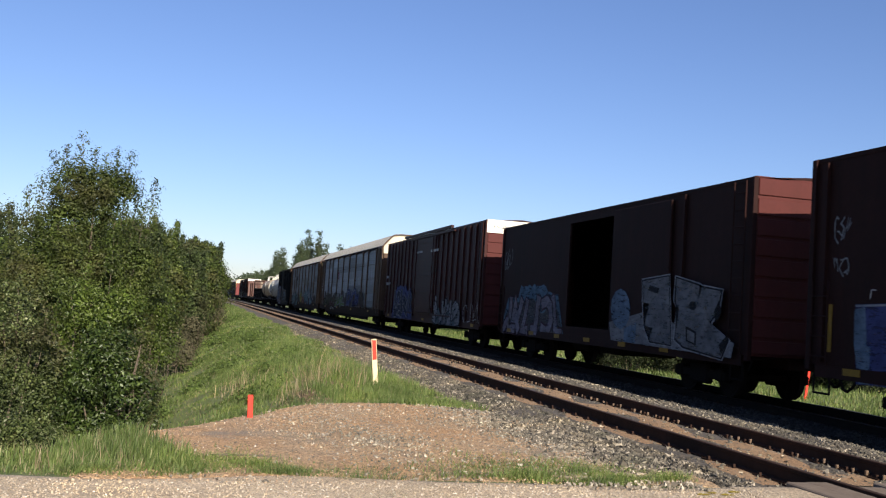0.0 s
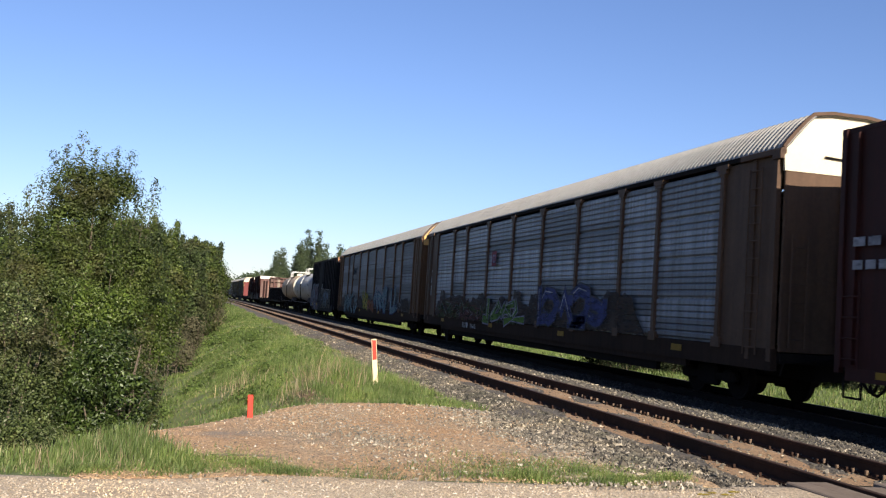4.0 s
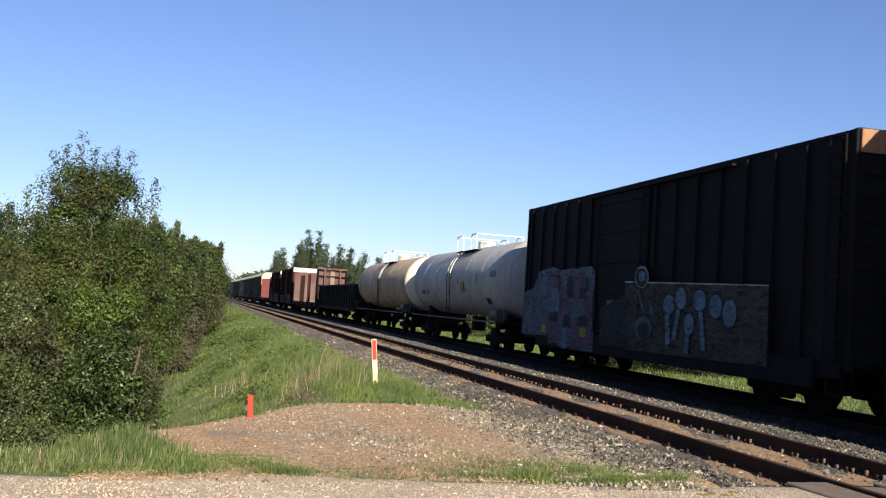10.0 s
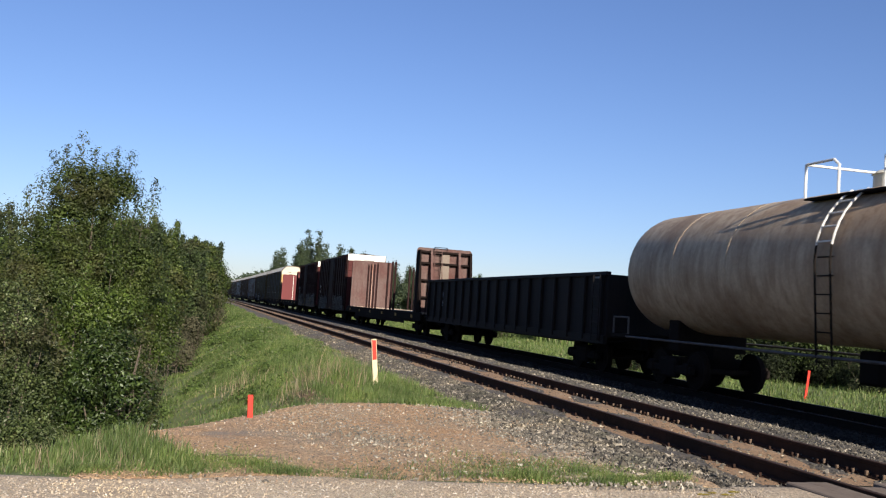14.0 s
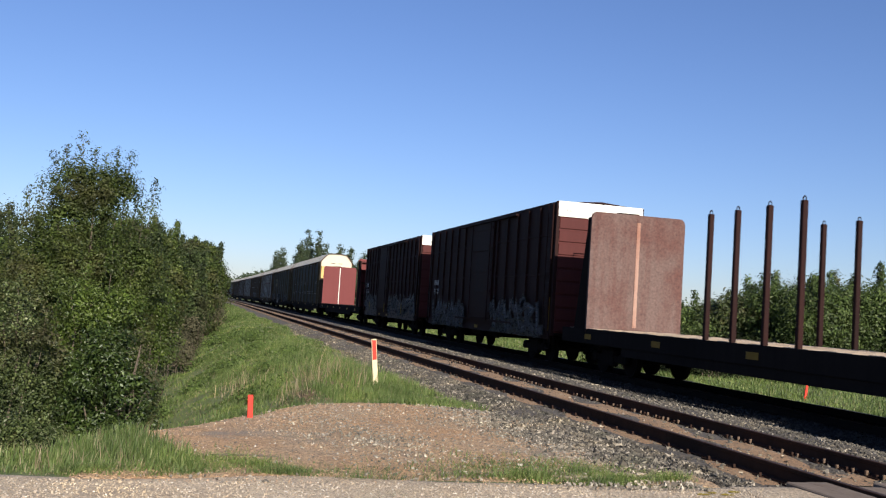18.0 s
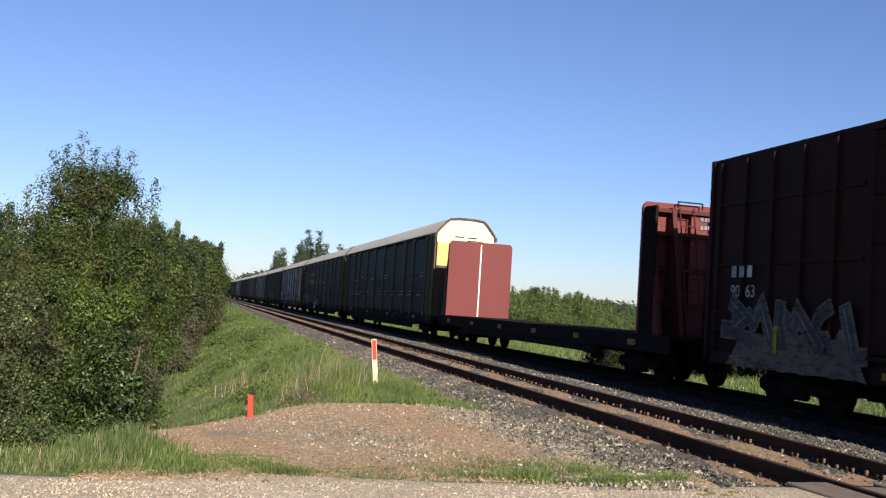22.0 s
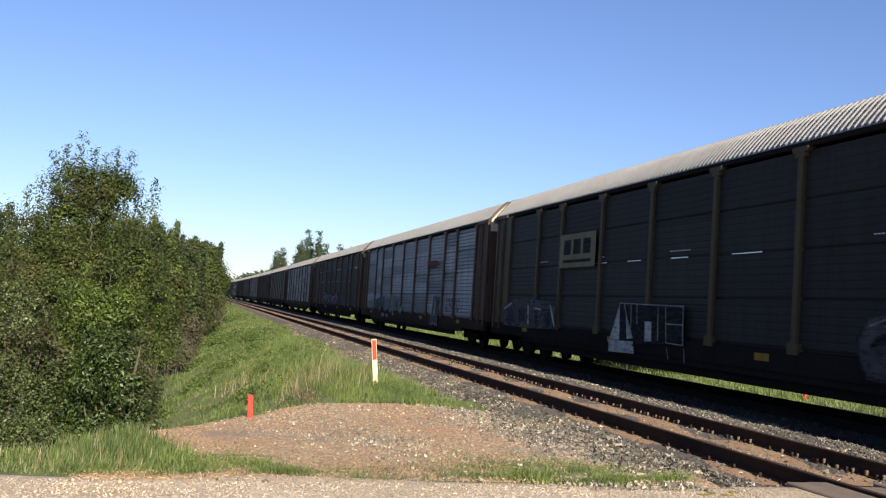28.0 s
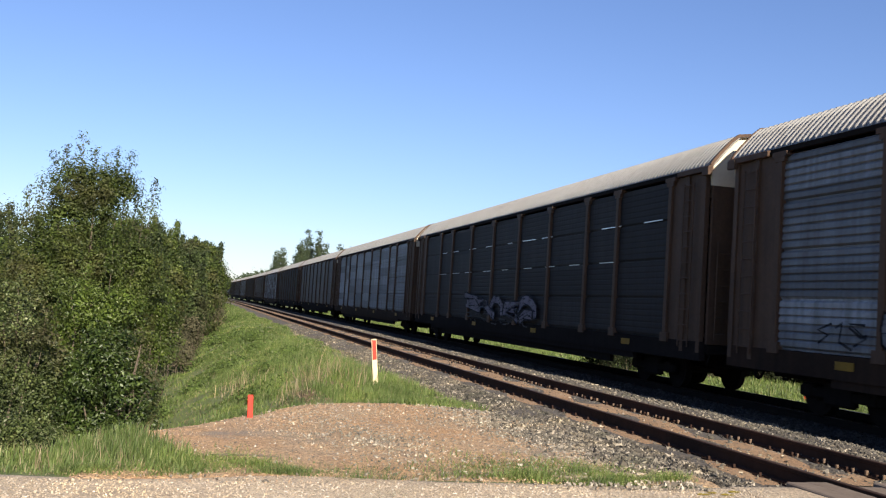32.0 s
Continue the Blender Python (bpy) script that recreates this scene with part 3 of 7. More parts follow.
# ---- the train: running gear shared by all cars ----
def truck_mesh():
    bm = bmesh.new()
    for s in (-1, 1):
        x = s * 1.0
        box(bm, x - 0.07, x + 0.07, -1.15, 1.15, 0.36, 0.56, bevel=0.03)
        box(bm, x - 0.09, x + 0.09, -0.42, 0.42, 0.24, 0.72, bevel=0.05)
        for y in (-0.89, 0.89):
            box(bm, x - 0.10, x + 0.10, y - 0.16, y + 0.16, 0.34, 0.62, bevel=0.04)
        for y in (-0.2, 0.0, 0.2):
            tube(bm, (x, y, 0.30), (x, y, 0.60), 0.075, 8)
    box(bm, -1.05, 1.05, -0.2, 0.2, 0.45, 0.75, bevel=0.03)
    return mesh_of(bm, "truck", M_IRON)


def wheelset_mesh():
    bm = bmesh.new()
    tube(bm, (-1.05, 0, 0), (1.05, 0, 0), 0.075, 10)
    for s in (-1, 1):
        x = s * GAUGE / 2
        tube(bm, (x - 0.06, 0, 0), (x + 0.06, 0, 0), 0.457, 28)
        tube(bm, (x - s * 0.06, 0, 0), (x - s * 0.09, 0, 0), 0.485, 28)
        tube(bm, (x + s * 0.06, 0, 0), (x + s * 0.10, 0, 0), 0.16, 14)
        tube(bm, (x + s * 0.06, 0, 0), (x + s * 0.075, 0, 0), 0.40, 24, 0.36)
        for k in range(4):
            a = k * math.pi / 2
            tube(bm, (x + s * 0.055, 0.27 * math.cos(a), 0.27 * math.sin(a)), (x + s * 0.078, 0.27 * math.cos(a), 0.27 * math.sin(a)), 0.05, 8)
    return mesh_of(bm, "wheelset", M_WHEEL)


def coupler_mesh():
    bm = boxes((-0.09, 0.09, -0.55, 0.1, 0.72, 0.95), (-0.16, 0.16, -0.72, -0.5, 0.68, 0.98), bevel=0.03)
    return mesh_of(bm, "coupler", M_IRON)


def hose_mesh():
    """The air hose that hangs in a loop beside the coupler."""
    bm = bmesh.new()
    pipe(bm, [(0.35, 0.0, 0.75), (0.34, -0.2, 0.46), (0.30, -0.42, 0.34), (0.24, -0.62, 0.36), (0.18, -0.78, 0.5)], 0.03)
    return mesh_of(bm, "air_hose", M_IRON)


def lever_mesh():
    """The uncoupling lever that runs out to the side of the car."""
    bm = bmesh.new()
    pipe(bm, [(-0.3, 0.0, 0.92), (-0.9, 0.02, 0.82), (-1.3, 0.05, 0.8), (-1.38, 0.05, 0.55)], 0.018)
    return mesh_of(bm, "uncoupling_lever", M_IRON)


TRUCK, WHEELSET, COUPLER, HOSE, LEVER = truck_mesh(), wheelset_mesh(), coupler_mesh(), hose_mesh(), lever_mesh()
CARS, AXLES = [], []


def car_base(name, label, front, back, inset):
    """A freight car between two distances along the train, on two trucks with couplers."""
    length = back - front
    c = thing(name, label, "freight car", "cars of the freight train", (TRAIN_X, (front + back) / 2, 0))
    CARS.append((c, (front + back) / 2))
    run_gear(c, length, inset)
    return c, length


def run_gear(c, length, inset):
    for s in (-1, 1):
        tk = put("truck", TRUCK, c, (0, s * (length / 2 - inset), -SUNK))
        for dy in (-0.89, 0.89):
            put("wheelset", WHEELSET, tk, (0, dy, 0.457))
        cp = put("coupler", COUPLER, c, (0, s * length / 2, 0))
        put("air_hose", HOSE, cp)
        put("uncoupling_lever", LEVER, cp)
        if s > 0:
            cp.rotation_euler[2] = math.pi


def ladder(c, x, y, z0, z1, mat, across=(0, 0.45, 0), name="ladder", label=""):
    bm = bmesh.new()
    a = Vector(across)
    p0, p1 = Vector((x, y, 0)), Vector((x, y, 0)) + a
    for p in (p0, p1):
        tube(bm, (p.x, p.y, z0), (p.x, p.y, z1), 0.018, 6)
    z = z0 + 0.15
    while z < z1:
        tube(bm, (p0.x, p0.y, z), (p1.x, p1.y, z), 0.014, 6)
        z += 0.36
    return part(name, bm, mat, c, label)


def figure(r):
    """One bent abstract figure of a spray painting, in a unit box: arcs, slashes, bars and hooks."""
    kind = r.randrange(4)
    if kind == 0:
        a0, turn = r.uniform(0, 6.28), r.choice((-1, 1)) * r.uniform(3.4, 5.2)
        body = [(0.5 + 0.42 * math.cos(a0 + turn * q / 6), 0.5 + 0.44 * math.sin(a0 + turn * q / 6)) for q in range(7)]
    elif kind == 1:
        body = [(r.uniform(0.0, 0.3), r.uniform(0.75, 1.0)), (r.uniform(0.6, 1.0), r.uniform(0.6, 0.9)), (r.uniform(0.1, 0.4), r.uniform(0.25, 0.5)), (r.uniform(0.7, 1.1), r.uniform(0.0, 0.25))]
    elif kind == 2:
        u = r.uniform(0.2, 0.6)
        body = [(u + r.uniform(-0.1, 0.1), 1.0), (u, 0.55), (u + r.uniform(-0.15, 0.15), 0.02), (u + r.choice((-1, 1)) * r.uniform(0.3, 0.5), r.uniform(0.0, 0.15))]
    else:
        body = [(0.0, r.uniform(0.0, 0.2)), (r.uniform(0.3, 0.6), r.uniform(0.8, 1.0)), (r.uniform(0.55, 0.8), r.uniform(0.3, 0.6)), (1.0, r.uniform(0.6, 1.0))]
    u, v = r.uniform(-0.1, 0.4), r.uniform(0.15, 0.7)
    hook = [(u, v), (u + r.uniform(0.3, 0.5), v + r.uniform(-0.12, 0.12)), (u + r.uniform(0.5, 0.8), v + r.choice((-1, 1)) * r.uniform(0.15, 0.35))]
    return (body, hook) if r.random() < 0.6 else (body,)


def ribbon(pts, half, x, V, F):
    """A flat band of paint along a bent line, with mitred corners and square ends."""
    P = [Vector(p) for p in pts]
    P[0] = P[0] + (P[0] - P[1]).normalized() * half * 0.8
    P[-1] = P[-1] + (P[-1] - P[-2]).normalized() * half * 0.8
    base = len(V)
    for i, p in enumerate(P):
        a = (p - P[i - 1]).normalized() if i else (P[1] - p).normalized()
        b = (P[i + 1] - p).normalized() if i < len(P) - 1 else a
        na, nb = Vector((-a.y, a.x)), Vector((-b.y, b.x))
        m = na + nb
        m = m.normalized() * min(half / max(0.45, m.length / 2), half * 1.7) if m.length > 0.2 else na * half
        V += [(x, p.x + m.x, p.y + m.y), (x, p.x - m.x, p.y - m.y)]
    F += [(base + 2 * i, base + 2 * i + 1, base + 2 * i + 3, base + 2 * i + 2) for i in range(len(P) - 1)]


def strokes(c, y0, y1, z0, z1, fill, edge, seed, letters=4, x=-1.56, weight=0.17, name="graffiti", label=""):
    """Spray painting: a row of bent, interlocking abstract figures with outlines, flat on the near side of a car."""
    r = random.Random(seed)
    thin = weight < 0.09
    letters = max(2, int(letters * (1.0 if thin else 1.1)))
    w, h = (y1 - y0) / letters, z1 - z0
    for k in range(letters):
        wide, tall = w * r.uniform(1.0, 1.45), h * r.uniform(0.72, 0.98)
        by, bz = y0 + (k + 0.5) * w - wide / 2, z0 + (h - tall) * r.uniform(0.2, 1.0)
        shear, flip = r.uniform(-0.25, 0.25), r.random() < 0.5
        inset = 0.0 if thin else min(0.15 * wide, 0.17 * tall) * 0.9
        lines = []
        for line in figure(r):
            q = []
            for u, v in line:
                u, v = (1 - u if flip else u) + r.uniform(-0.06, 0.06), v + r.uniform(-0.05, 0.05)
                q.append((by + u * wide + shear * (v - 0.5) * tall, min(max(bz + v * tall, z0 + inset), z1)))
            lines.append(q)
        xx = x - 0.0024 * k
        if thin:
            V, F = [], []
            for q in lines:
                ribbon(q, 0.012 + 0.22 * weight, xx, V, F)
            put(name, raw(name, V, F, edge), c, label=label)
            continue
        body = min(0.15 * wide, 0.17 * tall)
        V, F = [], []
        for q in lines:
            ribbon(q, body + 0.035 + 0.16 * weight, xx, V, F)
        g = put(name, raw(name, V, F, edge), c, label=label)
        V, F = [], []
        for q in lines:
            ribbon(q, body, xx - 0.001, V, F)
        put("spray_fill", raw("spray_fill", V, F, fill), g)
        V, F = [], []
        for q in lines[:1]:
            ribbon([(a + body * 0.45, b + body * 0.3) for a, b in q[:3]], 0.018, xx - 0.0018, V, F)
        put("spray_line", raw("spray_line", V, F, G_PALE if fill in (G_TEAL, G_NAVY, G_LILAC, G_GREEN, G_YEL) else G_GREY), g)


def bars(c, y0, z0, widths, h, mat, x=-1.56, name="stencil"):
    """Unreadable marks as a row of plain bars."""
    bm, y = bmesh.new(), y0
    for w in widths:
        box(bm, x - 0.004, x, y - w, y, z0, z0 + h)
        y -= w + 0.5 * h
    return part(name, bm, mat, c)


def words(c, text, loc, size, mat, facing="side", name="lettering"):
    """Readable lettering in the built-in font, made into a mesh."""
    cu = bpy.data.curves.new(name, "FONT")
    cu.body, cu.size, cu.extrude, cu.align_x = text, size, 0.002, "LEFT"
    tmp = bpy.data.objects.new(name, cu)
    scene.collection.objects.link(tmp)
    dg = bpy.context.evaluated_depsgraph_get()
    me = bpy.data.meshes.new_from_object(tmp.evaluated_get(dg))
    bpy.data.objects.remove(tmp)
    me.materials.clear()
    me.materials.append(mat)
    ob = put(name, me, c, loc)
    ob.rotation_euler = (math.pi / 2, 0, -math.pi / 2) if facing == "side" else (math.pi / 2, 0, 0)
    return ob


def overspray(c, y0, y1, z0, z1, mat, seed, x=-1.532):
    """A field of faded paint over the lower panels, with a ragged upper edge."""
    r = random.Random(seed)
    n = int((y1 - y0) / 0.22)
    V, F, lift = [], [], 0.0
    for k in range(n + 1):
        if k % 4 == 0:
            lift = r.uniform(-0.3, 0.25)
        y = y0 + (y1 - y0) * k / n
        edge = min(1.0, k / 3, (n - k) / 3)
        V += [(x, y, z0 + r.uniform(0, 0.05)), (x, y, z0 + (z1 - z0 + lift + r.uniform(-0.06, 0.06)) * edge)]
    F = [(2 * k, 2 * k + 1, 2 * k + 3, 2 * k + 2) for k in range(n)]
    put("overspray", raw("overspray", V, F, mat), c)


def plate(c, mat, x, pts, name="graffiti"):
    """One flat shape of paint on the near side of a car; pts are (along, up)."""
    bm = bmesh.new()
    bm.faces.new([bm.verts.new((x, y, z)) for y, z in pts])
    bmesh.ops.triangulate(bm, faces=bm.faces)
    return part(name, bm, mat, c)


# ---- boxcars ----
def boxcar(label, front, back, top, side, end, roof_mat, ribs, door=(-1.6, 1.6), open_door=None, cream=0.0, end_lines=4, raised=None, bottom=0.86):
    c, L = car_base("boxcar", label, front, back, 2.6)
    h, wall = L / 2, 1.46
    near = boxes((-wall, -wall + 0.06, -h, open_door[0] if open_door else h, bottom, top - 0.03))
    if open_door:
        box(near, -wall, -wall + 0.06, open_door[1], h, bottom, top - 0.03)
        box(near, -wall, -wall + 0.06, open_door[0], open_door[1], top - 0.32, top - 0.03)
        box(near, -wall, -wall + 0.06, open_door[0], open_door[1], bottom, 1.12)
    part("side_wall", near, side, c)
    part("side_wall", boxes((wall - 0.06, wall, -h, h, bottom, top - 0.03)), side, c)
    part("floor", boxes((-wall + 0.062, wall - 0.062, -h + 0.07, h - 0.07, 1.0, 1.11)), M_IRON, c)
    # roof with shallow pitch and cross ribs
    bm = bmesh.new()
    n = int(L / 1.05)
    for s in (-1, 1):
        for y0, y1, z in [(-h - 0.05, h + 0.05, 0.0)] + [(-h + k * L / n - 0.05, -h + k * L / n + 0.05, 0.03) for k in range(1, n)]:
            vs = [bm.verts.new(p) for p in ((s * 1.475, y0, top - 0.06 + z), (0, y0, top + 0.06 + z), (0, y1, top + 0.06 + z), (s * 1.475, y1, top - 0.06 + z))]
            lo = [bm.verts.new((v.co.x, v.co.y, v.co.z - 0.05)) for v in vs]
            for q in ((0, 1, 2, 3),):
                bm.faces.new([vs[i] for i in q])
            bm.faces.new(lo[::-1])
            for i in range(4):
                bm.faces.new((vs[i], lo[i], lo[(i + 1) % 4], vs[(i + 1) % 4]))
    bmesh.ops.recalc_face_normals(bm, faces=bm.faces)
    part("roof", bm, roof_mat, c)
    if raised:
        part("roof_rail", boxes((-1.56, -1.44, raised[0], raised[1], top - 0.02, top + 0.10)), side, c)
    # ends with corrugations
    for s in (-1, 1):
        e = part("end_wall", boxes((-wall + 0.001, wall - 0.001, s * h - 0.05, s * h + 0.05, bottom, top - 0.02)), end, c)
        z, k = top - (cream or 0.03), 0
        while z > bottom + 0.3:
            y0, y1 = sorted((s * (h + 0.045), s * (h + 0.085)))
            part("end_panel", boxes((-wall + 0.06, wall - 0.06, y0, y1, max(z - 0.385, bottom + 0.05), z - 0.03), bevel=0.012), end, e)
            z -= 0.42
        if cream:
            pm = boxes((-wall - 0.004, wall + 0.004, s * (h + 0.065) - 0.022, s * (h + 0.065) + 0.022, top - cream, top - 0.025))
            part("end_top_panel", pm, M_CREAM, e, "cream painted panel across the top of the end")
        for sx in (-1, 1):
            part("corner_post", boxes((sx * wall - 0.05, sx * wall + 0.05, s * h - 0.06, s * h + 0.06, bottom - 0.1, top - 0.04)), side, e)
        ladder(c, 0.9, s * (h + 0.16), 1.0, top - 0.9, side, (0.42, 0, 0), "end_ladder")
    # side posts, door, sill
    for y in ribs:
        for sx in (-1, 1):
            if sx < 0 and open_door and open_door[0] - 0.1 < y < open_door[1] + 0.1:
                continue
            w = 0.06
            part("side_post", boxes((min(sx * wall, sx * (wall + 0.07)), max(sx * wall, sx * (wall + 0.07)), y - w, y + w, bottom + 0.06, top - 0.14)), side, c)
    if door:
        d = part("door", boxes((-wall - 0.085, -wall - 0.012, door[0], door[1], 1.12, top - 0.22), bevel=0.015), side, c)
        bm = boxes(*[(-wall - 0.115, -wall - 0.08, door[0] + 0.08, door[1] - 0.08, z - 0.04, z + 0.04) for z in np.linspace(1.35, top - 0.45, 5)])
        for y in (door[0] + 0.25, door[1] - 0.25):
            tube(bm, (-wall - 0.14, y, 1.05), (-wall - 0.14, y, top - 0.25), 0.022, 6)
        part("door_bar", bm, side, d)
        tm = boxes((-wall - 0.14, -wall, -h * 0.55, h * 0.35, top - 0.21, top - 0.15), (-wall - 0.12, -wall, -h * 0.55, h * 0.35, 1.02, 1.09))
        part("door_track", tm, side, c)
    bm = boxes((-wall - 0.02, -wall + 0.04, -h + 0.2, h - 0.2, bottom - 0.22, bottom), (wall - 0.04, wall + 0.02, -h + 0.2, h - 0.2, bottom - 0.22, bottom), (-0.35, 0.35, -h + 0.2, h - 0.2, 0.6, 0.98))
    part("side_sill", bm, side, c)
    for k in range(7):
        y = -h + 1.2 + k * (L - 2.4) / 6
        part("reflector", boxes((-wall - 0.03, -wall - 0.021, y - 0.22, y + 0.22, bottom - 0.14, bottom - 0.02)), M_YPLATE, c)
    ladder(c, -wall - 0.09, -h + 0.16, bottom, top - 0.1, side)
    ladder(c, -wall - 0.10, h - 0.6, bottom, bottom + 1.5, side)
    bm = boxes((-0.9, 0.9, -1.0, 0.3, 0.42, 0.75), bevel=0.04)
    tube(bm, (-0.8, 1.0, 0.6), (-0.8, 2.2, 0.6), 0.2, 12)
    part("brake_gear", bm, M_IRON, c)
    bm = bmesh.new()
    for s in (-1, 1):
        pipe(bm, [(-wall, s * (h - 0.15), 0.7), (-wall, s * (h - 0.15), 0.35), (-wall, s * (h - 0.6), 0.35), (-wall, s * (h - 0.6), 0.7)], 0.02)
    part("step", bm, M_IRON, c)
    return c, h


def even(h, n, skip=(9, 9)):
    return [y for y in np.linspace(-h + 0.35, h - 0.35, n) if not skip[0] < y < skip[1]]


# A: red oxide boxcar, already half past
c, h = boxcar("red oxide boxcar with pale graffiti and a yellow edge mark", -1.5, 15.33, 4.66, M_BROWN, M_BROWN, M_BROWN, even(8.4, 4), None)
plate(c, G_NAVY, -1.476, [(7.18, 1.96), (5.86, 2.0), (5.8, 0.62), (7.1, 0.6)])
plate(c, G_WHITE, -1.478, [(7.18, 1.91), (5.86, 1.96), (5.86, 1.99), (7.18, 1.95)])
plate(c, G_SKY, -1.479, [(7.2, 1.87), (6.93, 1.92), (6.93, 1.27), (6.77, 1.25), (6.78, 0.63), (7.02, 0.61), (7.01, 1.16), (7.18, 1.26)])
plate(c, G_PALE, -1.480, [(6.8, 2.04), (6.77, 2.21), (6.8, 2.21), (6.83, 2.05)])
plate(c, G_PALE, -1.482, [(6.78, 2.2), (6.66, 2.19), (6.66, 2.21), (6.78, 2.22)])
strokes(c, 7.4, 7.8, 3.0, 3.55, G_GREY, G_GREY, 4, 3, -1.475, 0.018, "tag")
strokes(c, 7.4, 7.8, 2.45, 2.8, G_GREY, G_GREY, 5, 3, -1.475, 0.018, "tag")
part("edge_mark", boxes((-1.476, -1.470, 7.8, 7.95, 1.1, 1.95)), M_YPLATE, c)
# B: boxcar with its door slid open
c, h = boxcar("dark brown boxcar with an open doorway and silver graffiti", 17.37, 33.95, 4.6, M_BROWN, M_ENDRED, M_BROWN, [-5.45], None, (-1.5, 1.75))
part("door", boxes((-1.55, -1.475, -4.9, -1.6, 1.1, 4.4), bevel=0.015), M_BROWN, c, "sliding door pushed open along the side")
plate(c, G_GREY, -1.567, [(-1.69, 1.34), (-3.7, 1.65), (-7.95, 1.1), (-7.85, 0.78), (-1.86, 0.86)])
plate(c, G_SKY, -1.569, [(-2.95, 1.72), (-2.91, 1.45), (-2.72, 1.26), (-2.43, 1.17), (-2.12, 1.23), (-1.87, 1.42), (-1.75, 1.7), (-1.8, 1.97), (-2.0, 2.17), (-2.3, 2.25), (-2.61, 2.17), (-2.84, 1.98)])
plate(c, G_SKY, -1.570, [(-2.63, 1.2), (-3.37, 1.39), (-3.34, 0.85), (-2.67, 0.86)])
plate(c, G_WHITE, -1.571, [(-3.56, 2.5), (-5.03, 2.6), (-5.3, 0.86), (-4.13, 0.88), (-4.2, 1.19), (-3.75, 1.26), (-3.98, 1.93), (-3.6, 1.95)])
plate(c, G_BLACK, -1.573, [(-3.58, 2.47), (-5.01, 2.57), (-5.27, 0.88), (-4.13, 0.91), (-4.21, 1.22), (-3.79, 1.29), (-4.0, 1.9), (-3.65, 1.93)])
plate(c, G_SILVER, -1.575, [(-3.62, 2.43), (-4.98, 2.54), (-5.23, 0.91), (-4.14, 0.95), (-4.21, 1.26), (-3.83, 1.33), (-4.04, 1.86), (-3.71, 1.9)])
plate(c, G_WHITE, -1.576, [(-5.29, 2.56), (-6.44, 2.37), (-6.39, 2.01), (-6.56, 2.33), (-7.46, 2.23), (-7.36, 1.73), (-7.05, 1.46), (-7.82, 1.15), (-7.53, 0.7), (-5.79, 0.84), (-5.34, 1.02), (-5.41, 1.78), (-5.25, 1.96)])
plate(c, G_BLACK, -1.577, [(-5.33, 2.53), (-6.45, 2.34), (-6.4, 1.99), (-6.56, 2.3), (-7.43, 2.21), (-7.31, 1.73), (-7.0, 1.48), (-7.78, 1.16), (-7.51, 0.72), (-5.81, 0.87), (-5.39, 1.04), (-5.47, 1.77), (-5.3, 1.95)])
plate(c, G_SILVER, -1.579, [(-5.38, 2.49), (-6.45, 2.29), (-6.41, 1.94), (-6.55, 2.26), (-7.37, 2.18), (-7.23, 1.73), (-6.94, 1.5), (-7.72, 1.19), (-7.47, 0.76), (-5.85, 0.91), (-5.45, 1.08), (-5.56, 1.77), (-5.39, 1.93)])
plate(c, G_BLACK, -1.581, [(-6.36, 1.85), (-6.34, 1.8), (-6.28, 1.76), (-6.2, 1.75), (-6.11, 1.76), (-6.04, 1.8), (-6.01, 1.85), (-6.03, 1.9), (-6.09, 1.94), (-6.18, 1.95), (-6.27, 1.94), (-6.33, 1.9)])
plate(c, G_BLACK, -1.582, [(-5.92, 1.38), (-6.4, 1.27), (-6.42, 0.96), (-5.95, 1.04)])
plate(c, G_GREY, -1.583, [(-5.99, 1.31), (-6.33, 1.23), (-6.34, 1.01), (-6.01, 1.07)])
plate(c, G_BLACK, -1.585, [(-7.12, 1.72), (-7.3, 1.99), (-7.44, 1.73), (-7.21, 1.48)])
plate(c, G_BLACK, -1.587, [(-3.95, 2.2), (-4.48, 2.12), (-4.56, 2.25), (-4.03, 2.33)])
plate(c, G_BLACK, -1.588, [(-3.82, 1.25), (-4.26, 1.21), (-4.3, 1.28), (-3.86, 1.32)])
plate(c, G_BLACK, -1.589, [(-7.38, 1.03), (-7.69, 1.25), (-7.75, 1.15), (-7.49, 0.83)])
overspray(c, 1.8, 8.1, 0.68, 2.25, G_DUSTBLUE, 16, -1.466)
overspray(c, 1.8, 8.1, 0.66, 1.7, G_FADED, 17, -1.470)
strokes(c, 2.0, 7.8, 0.72, 2.0, G_LILACDIM, G_PLUM, 14, 6, -1.475, 0.2)
strokes(c, 7.2, 8.0, 2.9, 3.8, G_GREY, G_GREY, 15, 3, -1.475, 0.025, "tag")
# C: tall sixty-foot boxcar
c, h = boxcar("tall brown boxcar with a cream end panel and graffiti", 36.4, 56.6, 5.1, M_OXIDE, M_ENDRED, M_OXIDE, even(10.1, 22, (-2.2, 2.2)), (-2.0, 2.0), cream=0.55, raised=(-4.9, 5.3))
overspray(c, 2.2, 7.6, 0.66, 2.25, G_NAVY, 26, -1.553)
strokes(c, 2.6, 7.2, 0.75, 2.15, G_DARKNAVY, G_GREY, 21, 5, -1.56, 0.16)
overspray(c, -7.2, -2.6, 0.62, 1.3, G_TEALDUST, 24, -1.555)
strokes(c, -7.0, -2.7, 0.7, 1.85, G_GREY, G_DARK, 22, 5, -1.562, 0.16)
strokes(c, -10.0, -7.7, 0.8, 1.75, M_OXIDE, G_PALE, 23, 3, -1.56, 0.03, "tag")
